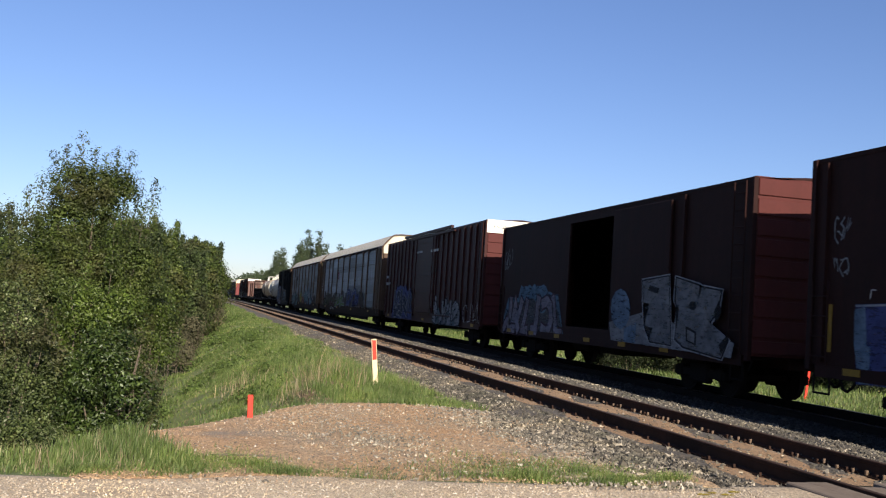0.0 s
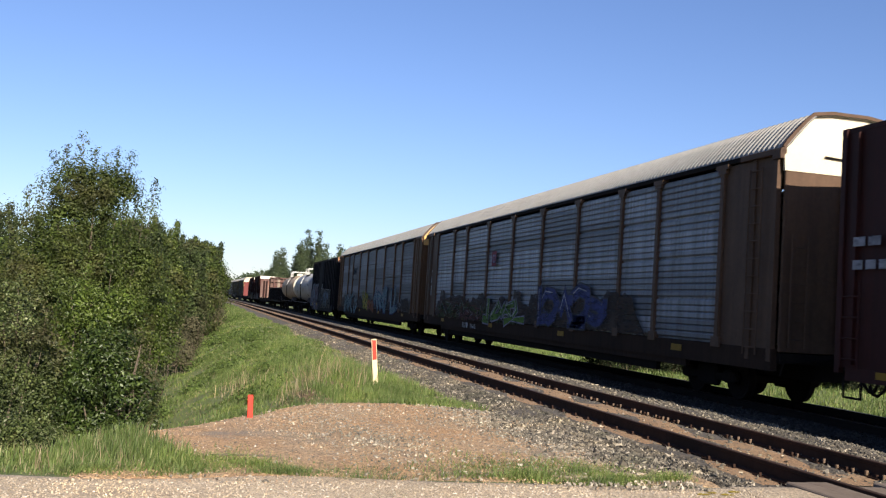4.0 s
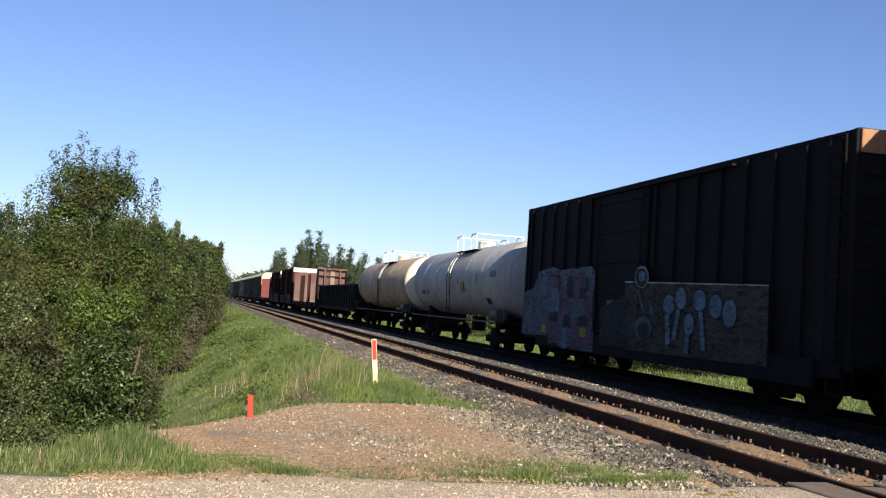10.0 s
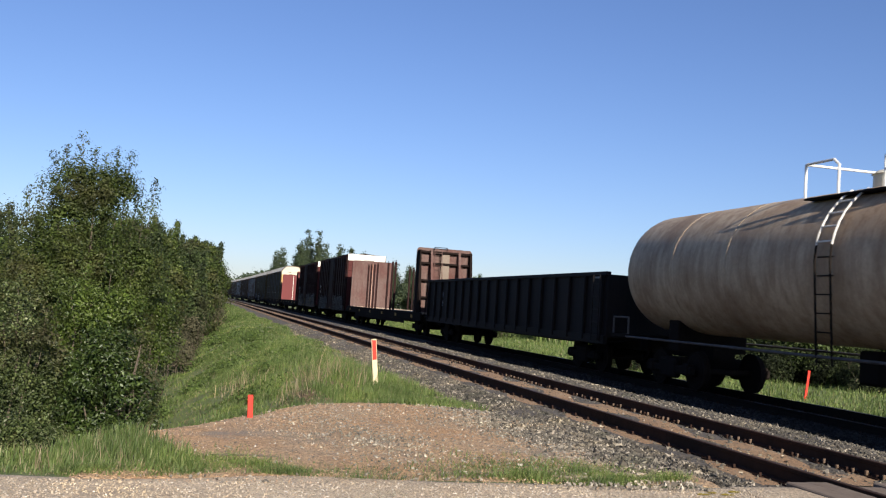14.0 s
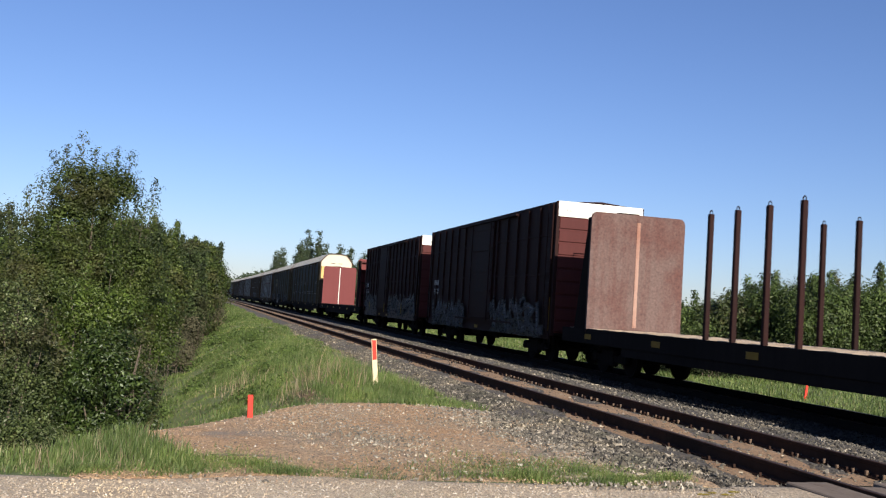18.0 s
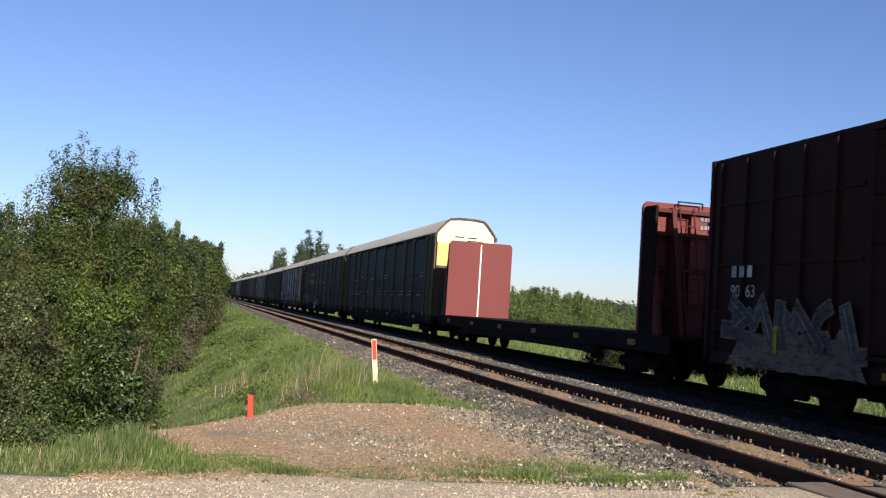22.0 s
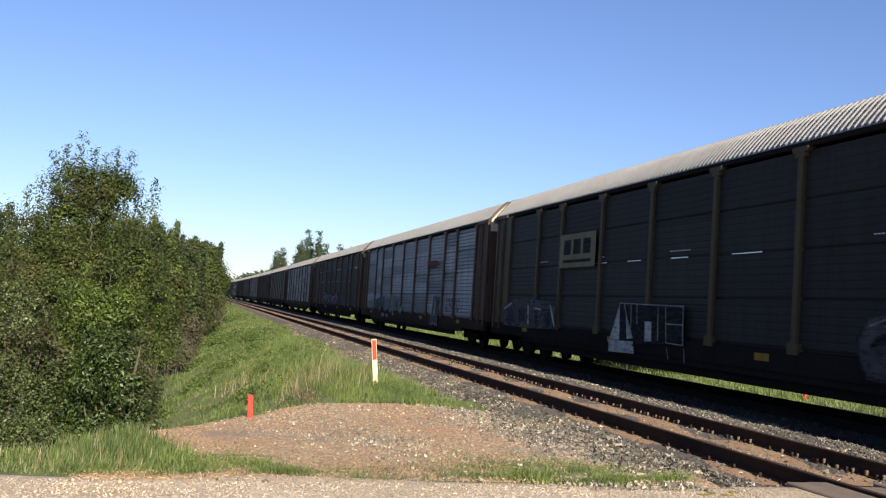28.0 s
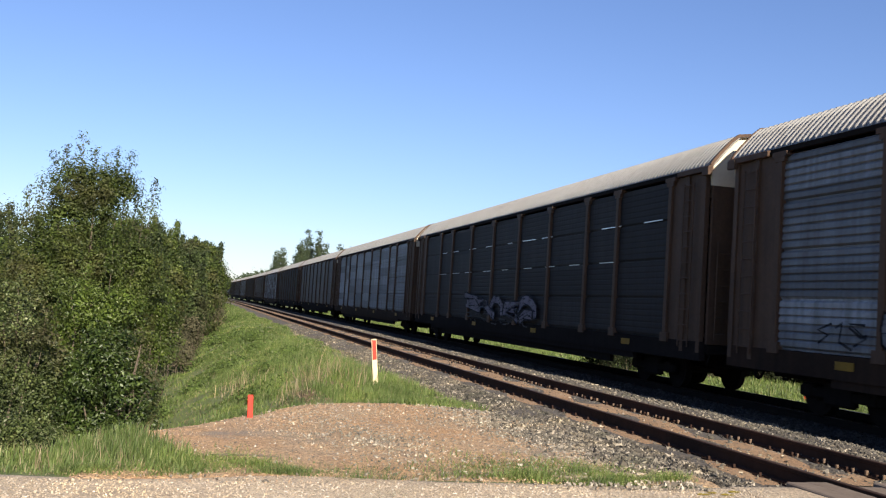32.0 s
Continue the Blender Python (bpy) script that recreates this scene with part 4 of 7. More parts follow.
words(c, "EXCESS HEIGHT CAR", (-1.2, -10.192, 4.74), 0.2, G_BLACK, "end")
bars(c, 1.9, 4.15, [0.3, 0.5, 0.4], 0.1, G_PALE)
bars(c, -1.2, 4.1, [0.5, 0.6, 0.3], 0.12, G_PALE)
bars(c, 9.7, 2.95, [0.3, 0.3], 0.16, G_WHITE)
bars(c, 9.7, 2.55, [0.25, 0.25, 0.25, 0.25], 0.16, G_WHITE)
# F: black boxcar
c, h = boxcar("black ribbed boxcar covered with pale graffiti", 120.75, 137.7, 5.08, M_BLACK, M_BLACK, M_BLACK, even(8.45, 17, (-0.9, 2.7)), (-0.7, 2.5))
part("end_top_panel", boxes((-1.45, 1.45, -8.60, -8.565, 4.62, 5.03)), M_RUSTEND, c, "rusty cream top of the end wall")
plate(c, G_ICE, -1.575, [(8.41, 0.72), (8.37, 2.14), (7.36, 2.3), (6.99, 2.82), (5.77, 2.96), (4.99, 2.83), (4.11, 2.87), (2.66, 2.9), (2.26, 2.67), (2.27, 0.45), (4.91, 0.49), (5.51, 0.78)])
plate(c, G_PINK2, -1.577, [(5.84, 2.68), (5.01, 2.66), (4.97, 2.27), (5.79, 2.27)])
plate(c, G_PINK2, -1.578, [(3.5, 2.63), (2.86, 2.62), (2.82, 2.26), (3.46, 2.26)])
plate(c, G_PINK2, -1.579, [(3.91, 2.61), (3.46, 2.6), (3.38, 1.83), (3.83, 1.83)])
plate(c, G_PINK2, -1.581, [(5.03, 2.31), (4.57, 2.31), (4.47, 1.41), (4.92, 1.4)])
plate(c, G_PINK2, -1.583, [(2.9, 2.26), (2.44, 2.26), (2.29, 0.67), (2.74, 0.63)])
plate(c, G_PINK2, -1.584, [(5.86, 1.24), (5.0, 1.27), (4.92, 0.57), (5.77, 0.51)])
plate(c, G_PINK2, -1.585, [(3.93, 1.19), (2.8, 1.24), (2.73, 0.52), (3.85, 0.44)])
plate(c, G_DARK, -1.587, [(4.43, 2.62), (3.91, 2.61), (3.84, 1.97), (4.36, 1.96)])
plate(c, G_DARK, -1.589, [(3.42, 2.26), (2.9, 2.26), (2.87, 1.96), (3.39, 1.95)])
plate(c, G_DARK, -1.590, [(4.56, 1.41), (4.04, 1.42), (4.0, 1.11), (4.52, 1.08)])
plate(c, G_DARK, -1.591, [(3.45, 1.44), (2.82, 1.46), (2.79, 1.17), (3.42, 1.15)])
plate(c, G_DARK, -1.593, [(5.79, 1.5), (5.03, 1.52), (5.0, 1.27), (5.76, 1.24)])
plate(c, G_DARK, -1.595, [(5.94, 2.7), (4.98, 2.68), (4.97, 2.64), (5.93, 2.66)])
plate(c, G_DARK, -1.596, [(5.12, 2.65), (5.01, 2.64), (4.97, 2.29), (5.08, 2.29)])
plate(c, G_DARK, -1.597, [(2.97, 2.61), (2.84, 2.6), (2.81, 2.26), (2.93, 2.26)])
plate(c, G_DARK, -1.599, [(2.42, 2.07), (2.2, 2.07), (2.14, 1.41), (2.36, 1.4)])
plate(c, G_SKY, -1.601, [(5.69, 2.27), (5.02, 2.27), (4.94, 1.56), (5.6, 1.54)])
plate(c, G_SKY, -1.602, [(4.61, 1.06), (4.22, 1.08), (4.16, 0.46), (4.54, 0.43)])
plate(c, G_SKY, -1.603, [(1.41, 1.93), (0.44, 1.94), (0.39, 1.37), (1.36, 1.33)])
plate(c, G_OLIVE, -1.605, [(0.29, 2.39), (-6.21, 2.28), (-6.26, 0.7), (0.15, 0.66)])
plate(c, G_PALE, -1.607, [(0.29, 2.4), (-6.21, 2.28), (-6.21, 2.3), (0.3, 2.44)])
plate(c, G_DARK, -1.608, [(1.81, 1.71), (0.27, 2.08), (-0.32, 0.71), (1.72, 0.7)])
plate(c, G_BLACK, -1.609, [(-2.5, 1.86), (-2.46, 1.72), (-2.35, 1.61), (-2.18, 1.57), (-2.01, 1.6), (-1.88, 1.71), (-1.82, 1.85), (-1.86, 2.0), (-1.98, 2.1), (-2.15, 2.14), (-2.32, 2.1), (-2.45, 2.0)])
plate(c, G_SKY, -1.611, [(-2.44, 1.86), (-2.41, 1.74), (-2.32, 1.64), (-2.18, 1.61), (-2.04, 1.64), (-1.92, 1.73), (-1.88, 1.85), (-1.91, 1.98), (-2.01, 2.07), (-2.15, 2.11), (-2.29, 2.07), (-2.4, 1.98)])
plate(c, G_BLACK, -1.613, [(-3.04, 2.01), (-3.01, 1.87), (-2.9, 1.76), (-2.75, 1.72), (-2.59, 1.75), (-2.46, 1.86), (-2.41, 2.01), (-2.44, 2.16), (-2.56, 2.27), (-2.71, 2.3), (-2.87, 2.26), (-3.0, 2.16)])
plate(c, G_SKY, -1.614, [(-2.99, 2.01), (-2.97, 1.88), (-2.88, 1.79), (-2.75, 1.75), (-2.61, 1.78), (-2.51, 1.88), (-2.46, 2.01), (-2.49, 2.14), (-2.58, 2.24), (-2.72, 2.27), (-2.85, 2.23), (-2.95, 2.14)])
plate(c, G_BLACK, -1.615, [(-3.91, 1.97), (-3.88, 1.83), (-3.77, 1.73), (-3.61, 1.69), (-3.44, 1.72), (-3.31, 1.82), (-3.26, 1.96), (-3.3, 2.1), (-3.41, 2.21), (-3.58, 2.24), (-3.74, 2.21), (-3.87, 2.11)])
plate(c, G_SKY, -1.617, [(-3.87, 1.97), (-3.84, 1.85), (-3.74, 1.75), (-3.61, 1.72), (-3.46, 1.75), (-3.35, 1.84), (-3.31, 1.96), (-3.34, 2.09), (-3.44, 2.18), (-3.58, 2.21), (-3.72, 2.18), (-3.83, 2.09)])
plate(c, G_BLACK, -1.619, [(-3.45, 1.44), (-3.42, 1.3), (-3.33, 1.19), (-3.19, 1.14), (-3.04, 1.17), (-2.93, 1.27), (-2.88, 1.41), (-2.91, 1.56), (-3.01, 1.67), (-3.16, 1.71), (-3.3, 1.68), (-3.41, 1.58)])
plate(c, G_SKY, -1.620, [(-3.4, 1.44), (-3.38, 1.31), (-3.3, 1.22), (-3.19, 1.18), (-3.07, 1.2), (-2.97, 1.29), (-2.93, 1.42), (-2.96, 1.54), (-3.04, 1.64), (-3.16, 1.68), (-3.28, 1.65), (-3.37, 1.56)])
plate(c, G_BLACK, -1.621, [(-4.59, 1.85), (-4.56, 1.7), (-4.45, 1.59), (-4.3, 1.55), (-4.15, 1.58), (-4.03, 1.69), (-3.98, 1.84), (-4.01, 1.99), (-4.12, 2.1), (-4.28, 2.14), (-4.43, 2.1), (-4.54, 1.99)])
plate(c, G_SKY, -1.623, [(-4.55, 1.85), (-4.52, 1.72), (-4.43, 1.62), (-4.3, 1.58), (-4.17, 1.61), (-4.06, 1.7), (-4.02, 1.84), (-4.05, 1.97), (-4.14, 2.07), (-4.28, 2.1), (-4.41, 2.07), (-4.51, 1.98)])
plate(c, G_BLACK, -1.625, [(-5.17, 1.71), (-5.14, 1.55), (-5.03, 1.42), (-4.88, 1.37), (-4.72, 1.41), (-4.59, 1.53), (-4.54, 1.69), (-4.58, 1.86), (-4.69, 1.99), (-4.85, 2.04), (-5.0, 1.99), (-5.12, 1.87)])
plate(c, G_SKY, -1.626, [(-5.13, 1.71), (-5.1, 1.56), (-5.01, 1.45), (-4.88, 1.4), (-4.74, 1.44), (-4.63, 1.54), (-4.58, 1.69), (-4.62, 1.85), (-4.71, 1.96), (-4.85, 2.01), (-4.99, 1.97), (-5.09, 1.86)])
plate(c, G_BLACK, -1.627, [(-1.98, 1.61), (-2.07, 0.9), (-2.37, 0.93), (-2.28, 1.63)])
plate(c, G_SKY, -1.629, [(-2.03, 1.61), (-2.12, 0.9), (-2.33, 0.92), (-2.24, 1.62)])
plate(c, G_BLACK, -1.631, [(-2.53, 1.77), (-2.35, 1.06), (-2.64, 1.04), (-2.82, 1.73)])
plate(c, G_SKY, -1.632, [(-2.58, 1.76), (-2.4, 1.05), (-2.59, 1.04), (-2.77, 1.74)])
plate(c, G_BLACK, -1.633, [(-3.01, 1.2), (-2.99, 0.75), (-3.26, 0.76), (-3.28, 1.2)])
plate(c, G_SKY, -1.635, [(-3.05, 1.2), (-3.03, 0.75), (-3.22, 0.76), (-3.23, 1.2)])
plate(c, G_BLACK, -1.636, [(-3.56, 1.71), (-3.77, 0.85), (-4.01, 0.89), (-3.81, 1.73)])
plate(c, G_SKY, -1.638, [(-3.6, 1.71), (-3.8, 0.86), (-3.97, 0.88), (-3.77, 1.73)])
plate(c, G_WHITE, -1.639, [(-1.11, 2.53), (-1.07, 2.39), (-0.93, 2.29), (-0.74, 2.25), (-0.54, 2.29), (-0.38, 2.4), (-0.31, 2.55), (-0.36, 2.69), (-0.5, 2.79), (-0.7, 2.82), (-0.9, 2.78), (-1.05, 2.67)])
plate(c, G_DARK, -1.641, [(-1.05, 2.52), (-1.01, 2.4), (-0.9, 2.31), (-0.74, 2.28), (-0.57, 2.31), (-0.44, 2.41), (-0.38, 2.53), (-0.42, 2.66), (-0.54, 2.74), (-0.7, 2.77), (-0.87, 2.73), (-0.99, 2.64)])
plate(c, G_SKY, -1.643, [(-0.96, 2.55), (-0.93, 2.48), (-0.86, 2.44), (-0.75, 2.42), (-0.64, 2.44), (-0.55, 2.49), (-0.52, 2.56), (-0.54, 2.62), (-0.62, 2.67), (-0.73, 2.68), (-0.84, 2.66), (-0.92, 2.61)])
plate(c, G_OLIVE, -1.644, [(-0.37, 2.18), (-0.54, 2.18), (-0.59, 1.57), (-0.42, 1.56)])
plate(c, G_ICE, -1.645, [(-0.49, 2.21), (-0.8, 1.76), (-0.9, 1.78), (-0.59, 2.23)])
plate(c, G_ICE, -1.647, [(-1.16, 1.89), (-1.37, 1.58), (-1.48, 1.61), (-1.27, 1.91)])
plate(c, G_ICE, -1.648, [(-1.42, 1.29), (-1.36, 1.14), (-1.2, 1.03), (-0.96, 0.98), (-0.72, 1.0), (-0.53, 1.1), (-0.45, 1.24), (-0.5, 1.39), (-0.68, 1.5), (-0.92, 1.55), (-1.16, 1.52), (-1.34, 1.42)])
plate(c, G_DARK, -1.650, [(-1.29, 1.22), (-1.25, 1.11), (-1.14, 1.03), (-0.98, 0.99), (-0.82, 1.01), (-0.69, 1.08), (-0.64, 1.18), (-0.68, 1.3), (-0.79, 1.38), (-0.95, 1.42), (-1.12, 1.39), (-1.24, 1.32)])
part("side_skirt", boxes((-1.57, -1.49, -7.6, 7.0, 0.42, 0.95), bevel=0.01), M_BLACK, c)
for y in (3.0, 6.2):
    part("yellow_mark", boxes((-1.60, -1.594, y - 0.2, y + 0.2, 0.85, 1.1)), G_YEL, c)
# K and L: two brown boxcars
for fr, bk, n, seed, door in ((223.35, 240.2, 15, 41, (-1.9, 1.1)), (242.6, 258.9, 17, 51, (0.2, 3.0))):
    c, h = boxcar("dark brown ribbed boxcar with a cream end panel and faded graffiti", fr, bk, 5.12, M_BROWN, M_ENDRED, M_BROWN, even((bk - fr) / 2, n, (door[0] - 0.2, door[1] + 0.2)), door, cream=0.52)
    if seed == 41:
        overspray(c, -7.7, -2.0, 0.64, 1.3, G_OLIVE, 44, -1.556)
        strokes(c, -7.6, -2.1, 0.76, 1.9, G_FADED, G_OLIVE, 41, 8, -1.56, 0.1)
        overspray(c, 1.6, 7.3, 0.62, 1.35, G_OLIVE, 43, -1.556)
        strokes(c, 1.8, 7.2, 0.68, 1.75, G_FADED, G_OLIVE, 42, 8, -1.56, 0.1)
    else:
        overspray(c, -7.9, -0.6, 0.62, 1.45, G_TANSPRAY, 51, -1.562)
        overspray(c, 2.8, 7.2, 0.62, 1.55, G_TANSPRAY, 53, -1.562)
        strokes(c, 3.0, 7.0, 0.95, 1.95, G_FADED, G_TANSPRAY, 51, 6, -1.57, 0.12)
        strokes(c, -7.6, -0.8, 0.8, 1.9, G_FADED, G_TANSPRAY, 52, 9, -1.57, 0.12)
        for ym in (-4.6, 0.4, 5.4):
            part("yellow_mark", boxes((-1.60, -1.594, ym - 0.06, ym + 0.06, 0.95, 1.5)), G_YEL, c)
    part("edge_mark", boxes((-1.476, -1.470, -h + 0.25, -h + 0.38, 0.9, 2.0)), M_YPLATE, c)
    bars(c, 7.1, 2.47, [0.17, 0.17, 0.17], 0.24, G_PALE)
    words(c, "91  07" if seed == 41 else "90  63", (-1.562, 7.12, 2.06), 0.36, G_PALE)
    words(c, "EXCESS HEIGHT CAR", (-1.2, -h - 0.092, 4.74), 0.17, G_PALE, "end")
    for z in (2.75, 4.05):
        part("side_band", boxes((-1.50, -1.462, -h + 0.3, door[0] - 0.1, z - 0.03, z + 0.03), (-1.50, -1.462, door[1] + 0.1, h - 0.3, z - 0.03, z + 0.03)), M_BROWN, c)
    bm = bmesh.new()
    for r_ in range(2):
        for k in range(5):
            box(bm, 0.75 + k * 0.12, 0.84 + k * 0.12, -h - 0.092, -h - 0.086, 3.66 - r_ * 0.16, 3.76 - r_ * 0.16)
    part("stencil", bm, G_WHITE, c)


# ---- covered car carriers ----
RACK_PROFILE = [(-1.47, 5.0), (-1.41, 5.1), (-1.25, 5.30), (-0.98, 5.60), (-0.82, 5.735), (-0.4, 5.795), (0.4, 5.795), (0.84, 5.735), (1.0, 5.62), (1.25, 5.32), (1.41, 5.1), (1.47, 5.0)]


def rack_roof(L):
    n = int(L / 0.185) * 4
    V, F, m = [], [], len(RACK_PROFILE)
    for j in range(n + 1):
        y = -L / 2 + j * L / n
        lift = (-0.035, -0.035, 0.045, 0.045)[j % 4]
        for px, pz in RACK_PROFILE:
            r = Vector((px, pz - 4.9)).normalized()
            V.append((px + r.x * lift * (abs(px) < 1.46), y, pz + r.y * lift * (abs(px) < 1.46)))
    for j in range(n):
        for i in range(m - 1):
            F.append((j * m + i, j * m + i + 1, (j + 1) * m + i + 1, (j + 1) * m + i))
    return V, F


def rack_panel(w, z0, z1, rows):
    """One side panel: long horizontal folds with open slots between them."""
    V, F, prof = [], [], []
    tier, n = (z1 - z0) / 4, 6
    p = (tier - 0.05) / n
    for q in range(4):
        base, d = z0 + q * tier, 0.020 if rows else 0.006
        prof += [(0.03, base), (0.03, base + 0.04)]
        for k in range(n):
            z = base + 0.05 + k * p
            prof += [(0.010 if rows else 0.002, z), (-d, z + 0.2 * p), (-d * 0.85, z + 0.76 * p), (0.0, z + 0.94 * p)]
    prof.append((0.0, z1))
    for px, pz in prof:
        V += [(px, -w / 2, pz), (px, w / 2, pz), (px + 0.03, -w / 2, pz), (px + 0.03, w / 2, pz)]
    for i in range(len(prof) - 1):
        a, b = 4 * i, 4 * i + 4
        F += [(a, a + 1, b + 1, b), (a + 2, b + 2, b + 3, a + 3), (a, b, b + 2, a + 2), (a + 1, a + 3, b + 3, b + 1)]
    return V, F


RACK_CACHE = {}


BAYS = (-12.8, -9.8, -7.68, -4.6, -1.53, 1.53, 4.6, 7.68, 9.8, 12.8)


def car_carrier(label, front, back, panel, post, end_up, end_low):
    c, L = car_base("covered_car_carrier", label, front, back, 3.3)
    h = L / 2
    key = (round(L, 2), panel.name, post.name)
    endw = h - 12.8
    if key not in RACK_CACHE:
        bm = boxes((-0.085, 0.05, -0.08, 0.08, 1.02, 4.9), bevel=0.012)
        box(bm, -0.10, 0.06, -0.24, 0.24, 4.84, 4.94)
        box(bm, -0.095, 0.06, -0.16, 0.16, 4.74, 4.85)
        box(bm, -0.095, 0.06, -0.17, 0.17, 0.98, 1.2)
        wide = {round(b - a, 2) for a, b in zip(BAYS, BAYS[1:])}
        RACK_CACHE[key] = (raw("roof", *rack_roof(L), M_ROOF), mesh_of(bm, "post", post), {w: raw("side_panel", *rack_panel(w - 0.16, 1.06, 4.86, panel in (M_GALV, M_GALV2)), panel) for w in sorted(wide)})
    roof, pm, sm = RACK_CACHE[key]
    put("roof", roof, c, label="corrugated galvanized roof")
    for s in (-1, 1):
        for y in BAYS:
            o = put("post", pm, c, (s * 1.44, y, 0))
            if s > 0:
                o.rotation_euler[2] = math.pi
        for a, b in zip(BAYS, BAYS[1:]):
            o = put("side_panel", sm[round(b - a, 2)], c, (s * 1.44, (a + b) / 2, 0))
            if s > 0:
                o.rotation_euler[2] = math.pi
        part("eave_rail", boxes((s * 1.45 - 0.05, s * 1.45 + 0.05, -h + 0.3, h - 0.3, 4.93, 5.03)), M_SILL, c)
        part("side_sill", boxes((s * 1.42 - 0.07, s * 1.42 + 0.07, -h + 0.2, h - 0.2, 0.62, 1.05), (s * 1.40 - 0.05, s * 1.40 + 0.05, -h + 3.6, h - 3.6, 0.47, 0.64)), M_RACKSILL if panel in (M_GALV, M_GALV2) else M_SILL, c)
        part("lower_sill", boxes((s * 1.30 - 0.06, s * 1.30 + 0.06, -h + 5.2, h - 5.2, 0.27, 0.5), bevel=0.01), M_IRON, c)
        for e in (-1, 1):
            y0, y1 = sorted((e * (h - 0.25), e * (h - endw - 0.1)))
            p = part("end_bay", boxes((s * 1.41 - 0.05, s * 1.41 + 0.05, y0, y1, 0.9, 4.9), bevel=0.01), post, c)
            part("end_bay_rib", boxes(*[(s * 1.45 - 0.05, s * 1.45 + 0.05, y - 0.07, y + 0.07, 0.8, 4.9) for y in (e * (h - 0.3), e * (h - 1.05))]), post, p)
            ladder(c, s * 1.53, e * (h - 0.9) - 0.2, 0.9, 4.7, post)
    part("deck", boxes((-1.36, 1.36, -h + 0.1, h - 0.1, 0.78, 0.98), (-0.4, 0.4, -h + 0.3, h - 0.3, 0.45, 0.8)), M_IRON, c)
    for z in (2.35, 3.65):
        part("inner_deck", boxes((-1.33, 1.33, -h + 0.9, h - 0.9, z, z + 0.06)), M_IRON, c)
    for e in (-1, 1):
        y = e * (h - 0.12)
        bm = bmesh.new()
        face = [bm.verts.new((px * 0.985, y - 0.03, pz - 0.02)) for px, pz in RACK_PROFILE] + [bm.verts.new((1.42, y - 0.03, 4.58)), bm.verts.new((-1.42, y - 0.03, 4.58))]
        f = bm.faces.new(face)
        ex = bmesh.ops.extrude_face_region(bm, geom=[f])
        bmesh.ops.translate(bm, verts=[v for v in ex["geom"] if isinstance(v, bmesh.types.BMVert)], vec=(0, 0.06, 0))
        bmesh.ops.recalc_face_normals(bm, faces=bm.faces)
        cap = part("end_cap", bm, end_up, c)
        for s in (-1, 1):
            x0, x1 = sorted((s * 0.02, s * 1.40))
            # doors darker than the cap: the shade of the car ahead is in their colour
            dr = part("end_door", boxes((x0, x1, y - 0.035, y + 0.035, 1.0, 4.575), bevel=0.015), end_low, c)
            tube_bm = bmesh.new()
            tube(tube_bm, (s * 0.12, y + e * 0.07, 1.1), (s * 0.12, y + e * 0.07, 4.5), 0.025, 6)
            tube(tube_bm, (s * 0.12, y + e * 0.07, 4.9), (s * 0.55, y + e * 0.07, 4.92), 0.02, 6)
            part("lock_bar", tube_bm, M_IRON, dr)
        ladder(c, -1.3, y + e * 0.2, 1.1, 3.3, post, (0.35, 0, 0), "end_ladder")
        for s in (-1, 1):
            y0, y1 = sorted((e * (h - 0.02), e * (h - 1.5)))
            part("eave_bracket", boxes((s * 1.50 - 0.06, s * 1.50 + 0.06, y0, y1, 4.90, 5.02), (s * 1.53 - 0.05, s * 1.53 + 0.05, y0 if e < 0 else y1 - 0.28, y0 + 0.28 if e < 0 else y1, 4.80, 4.99), bevel=0.008), end_low, c, "painted steel bracket under the end of the roof")
        bm = bmesh.new()
        rings = [[bm.verts.new((px * k, y + e * dy, pz + dz)) for k, dy, dz in ((1.0, 0.03, -0.01), (1.03, 0.03, 0.055), (1.03, 0.09, 0.055), (1.0, 0.09, -0.01))] for px, pz in RACK_PROFILE]
        for ra, rb in zip(rings, rings[1:]):
            for i in range(4):
                bm.faces.new((ra[i], rb[i], rb[(i + 1) % 4], ra[(i + 1) % 4]))
        bm.faces.new(rings[0]), bm.faces.new(rings[-1][::-1])
        bmesh.ops.recalc_face_normals(bm, faces=bm.faces)
        part("roof_hoop", bm, M_POST, c, "brown hoop round the end of the roof")
    for k in range(4):
        y = -h + 4 + k * (L - 8) / 3
        part("reflector", boxes((-1.502, -1.493, y - 0.25, y + 0.25, 0.8, 0.95)), M_YPLATE, c)
    bm = boxes((-0.9, 0.9, -1.4, 0.6, 0.4, 0.7), bevel=0.05)
    part("brake_gear", bm, M_IRON, c)
    return c, h


GREYRACK = "grey covered car carrier with brown posts"
c, h = car_carrier(GREYRACK + ", white end cap", 58.4, 88.5, M_GALV, M_POST, M_CAP, M_POST)
overspray(c, -9.5, 12.6, 1.06, 1.98, G_OVER, 31)
overspray(c, -0.6, 12.0, 0.98, 1.35, G_OVERG, 32, -1.536)
strokes(c, -7.0, -0.8, 1.1, 2.25, G_NAVY, G_FADED, 61, 5, -1.545, 0.1)
strokes(c, -0.4, 4.6, 0.95, 1.8, G_GREEN, G_LILAC, 62, 4, -1.545, 0.12)
strokes(c, 4.8, 11.6, 1.05, 1.75, G_OVERG, G_MAROON, 63, 6, -1.545, 0.14)
strokes(c, 5.0, 8.0, 1.0, 1.4, G_MAROON, G_OVER, 64, 4, -1.552, 0.1)
words(c, "704645", (-1.50, 6.5, 0.66), 0.28, G_PALE)
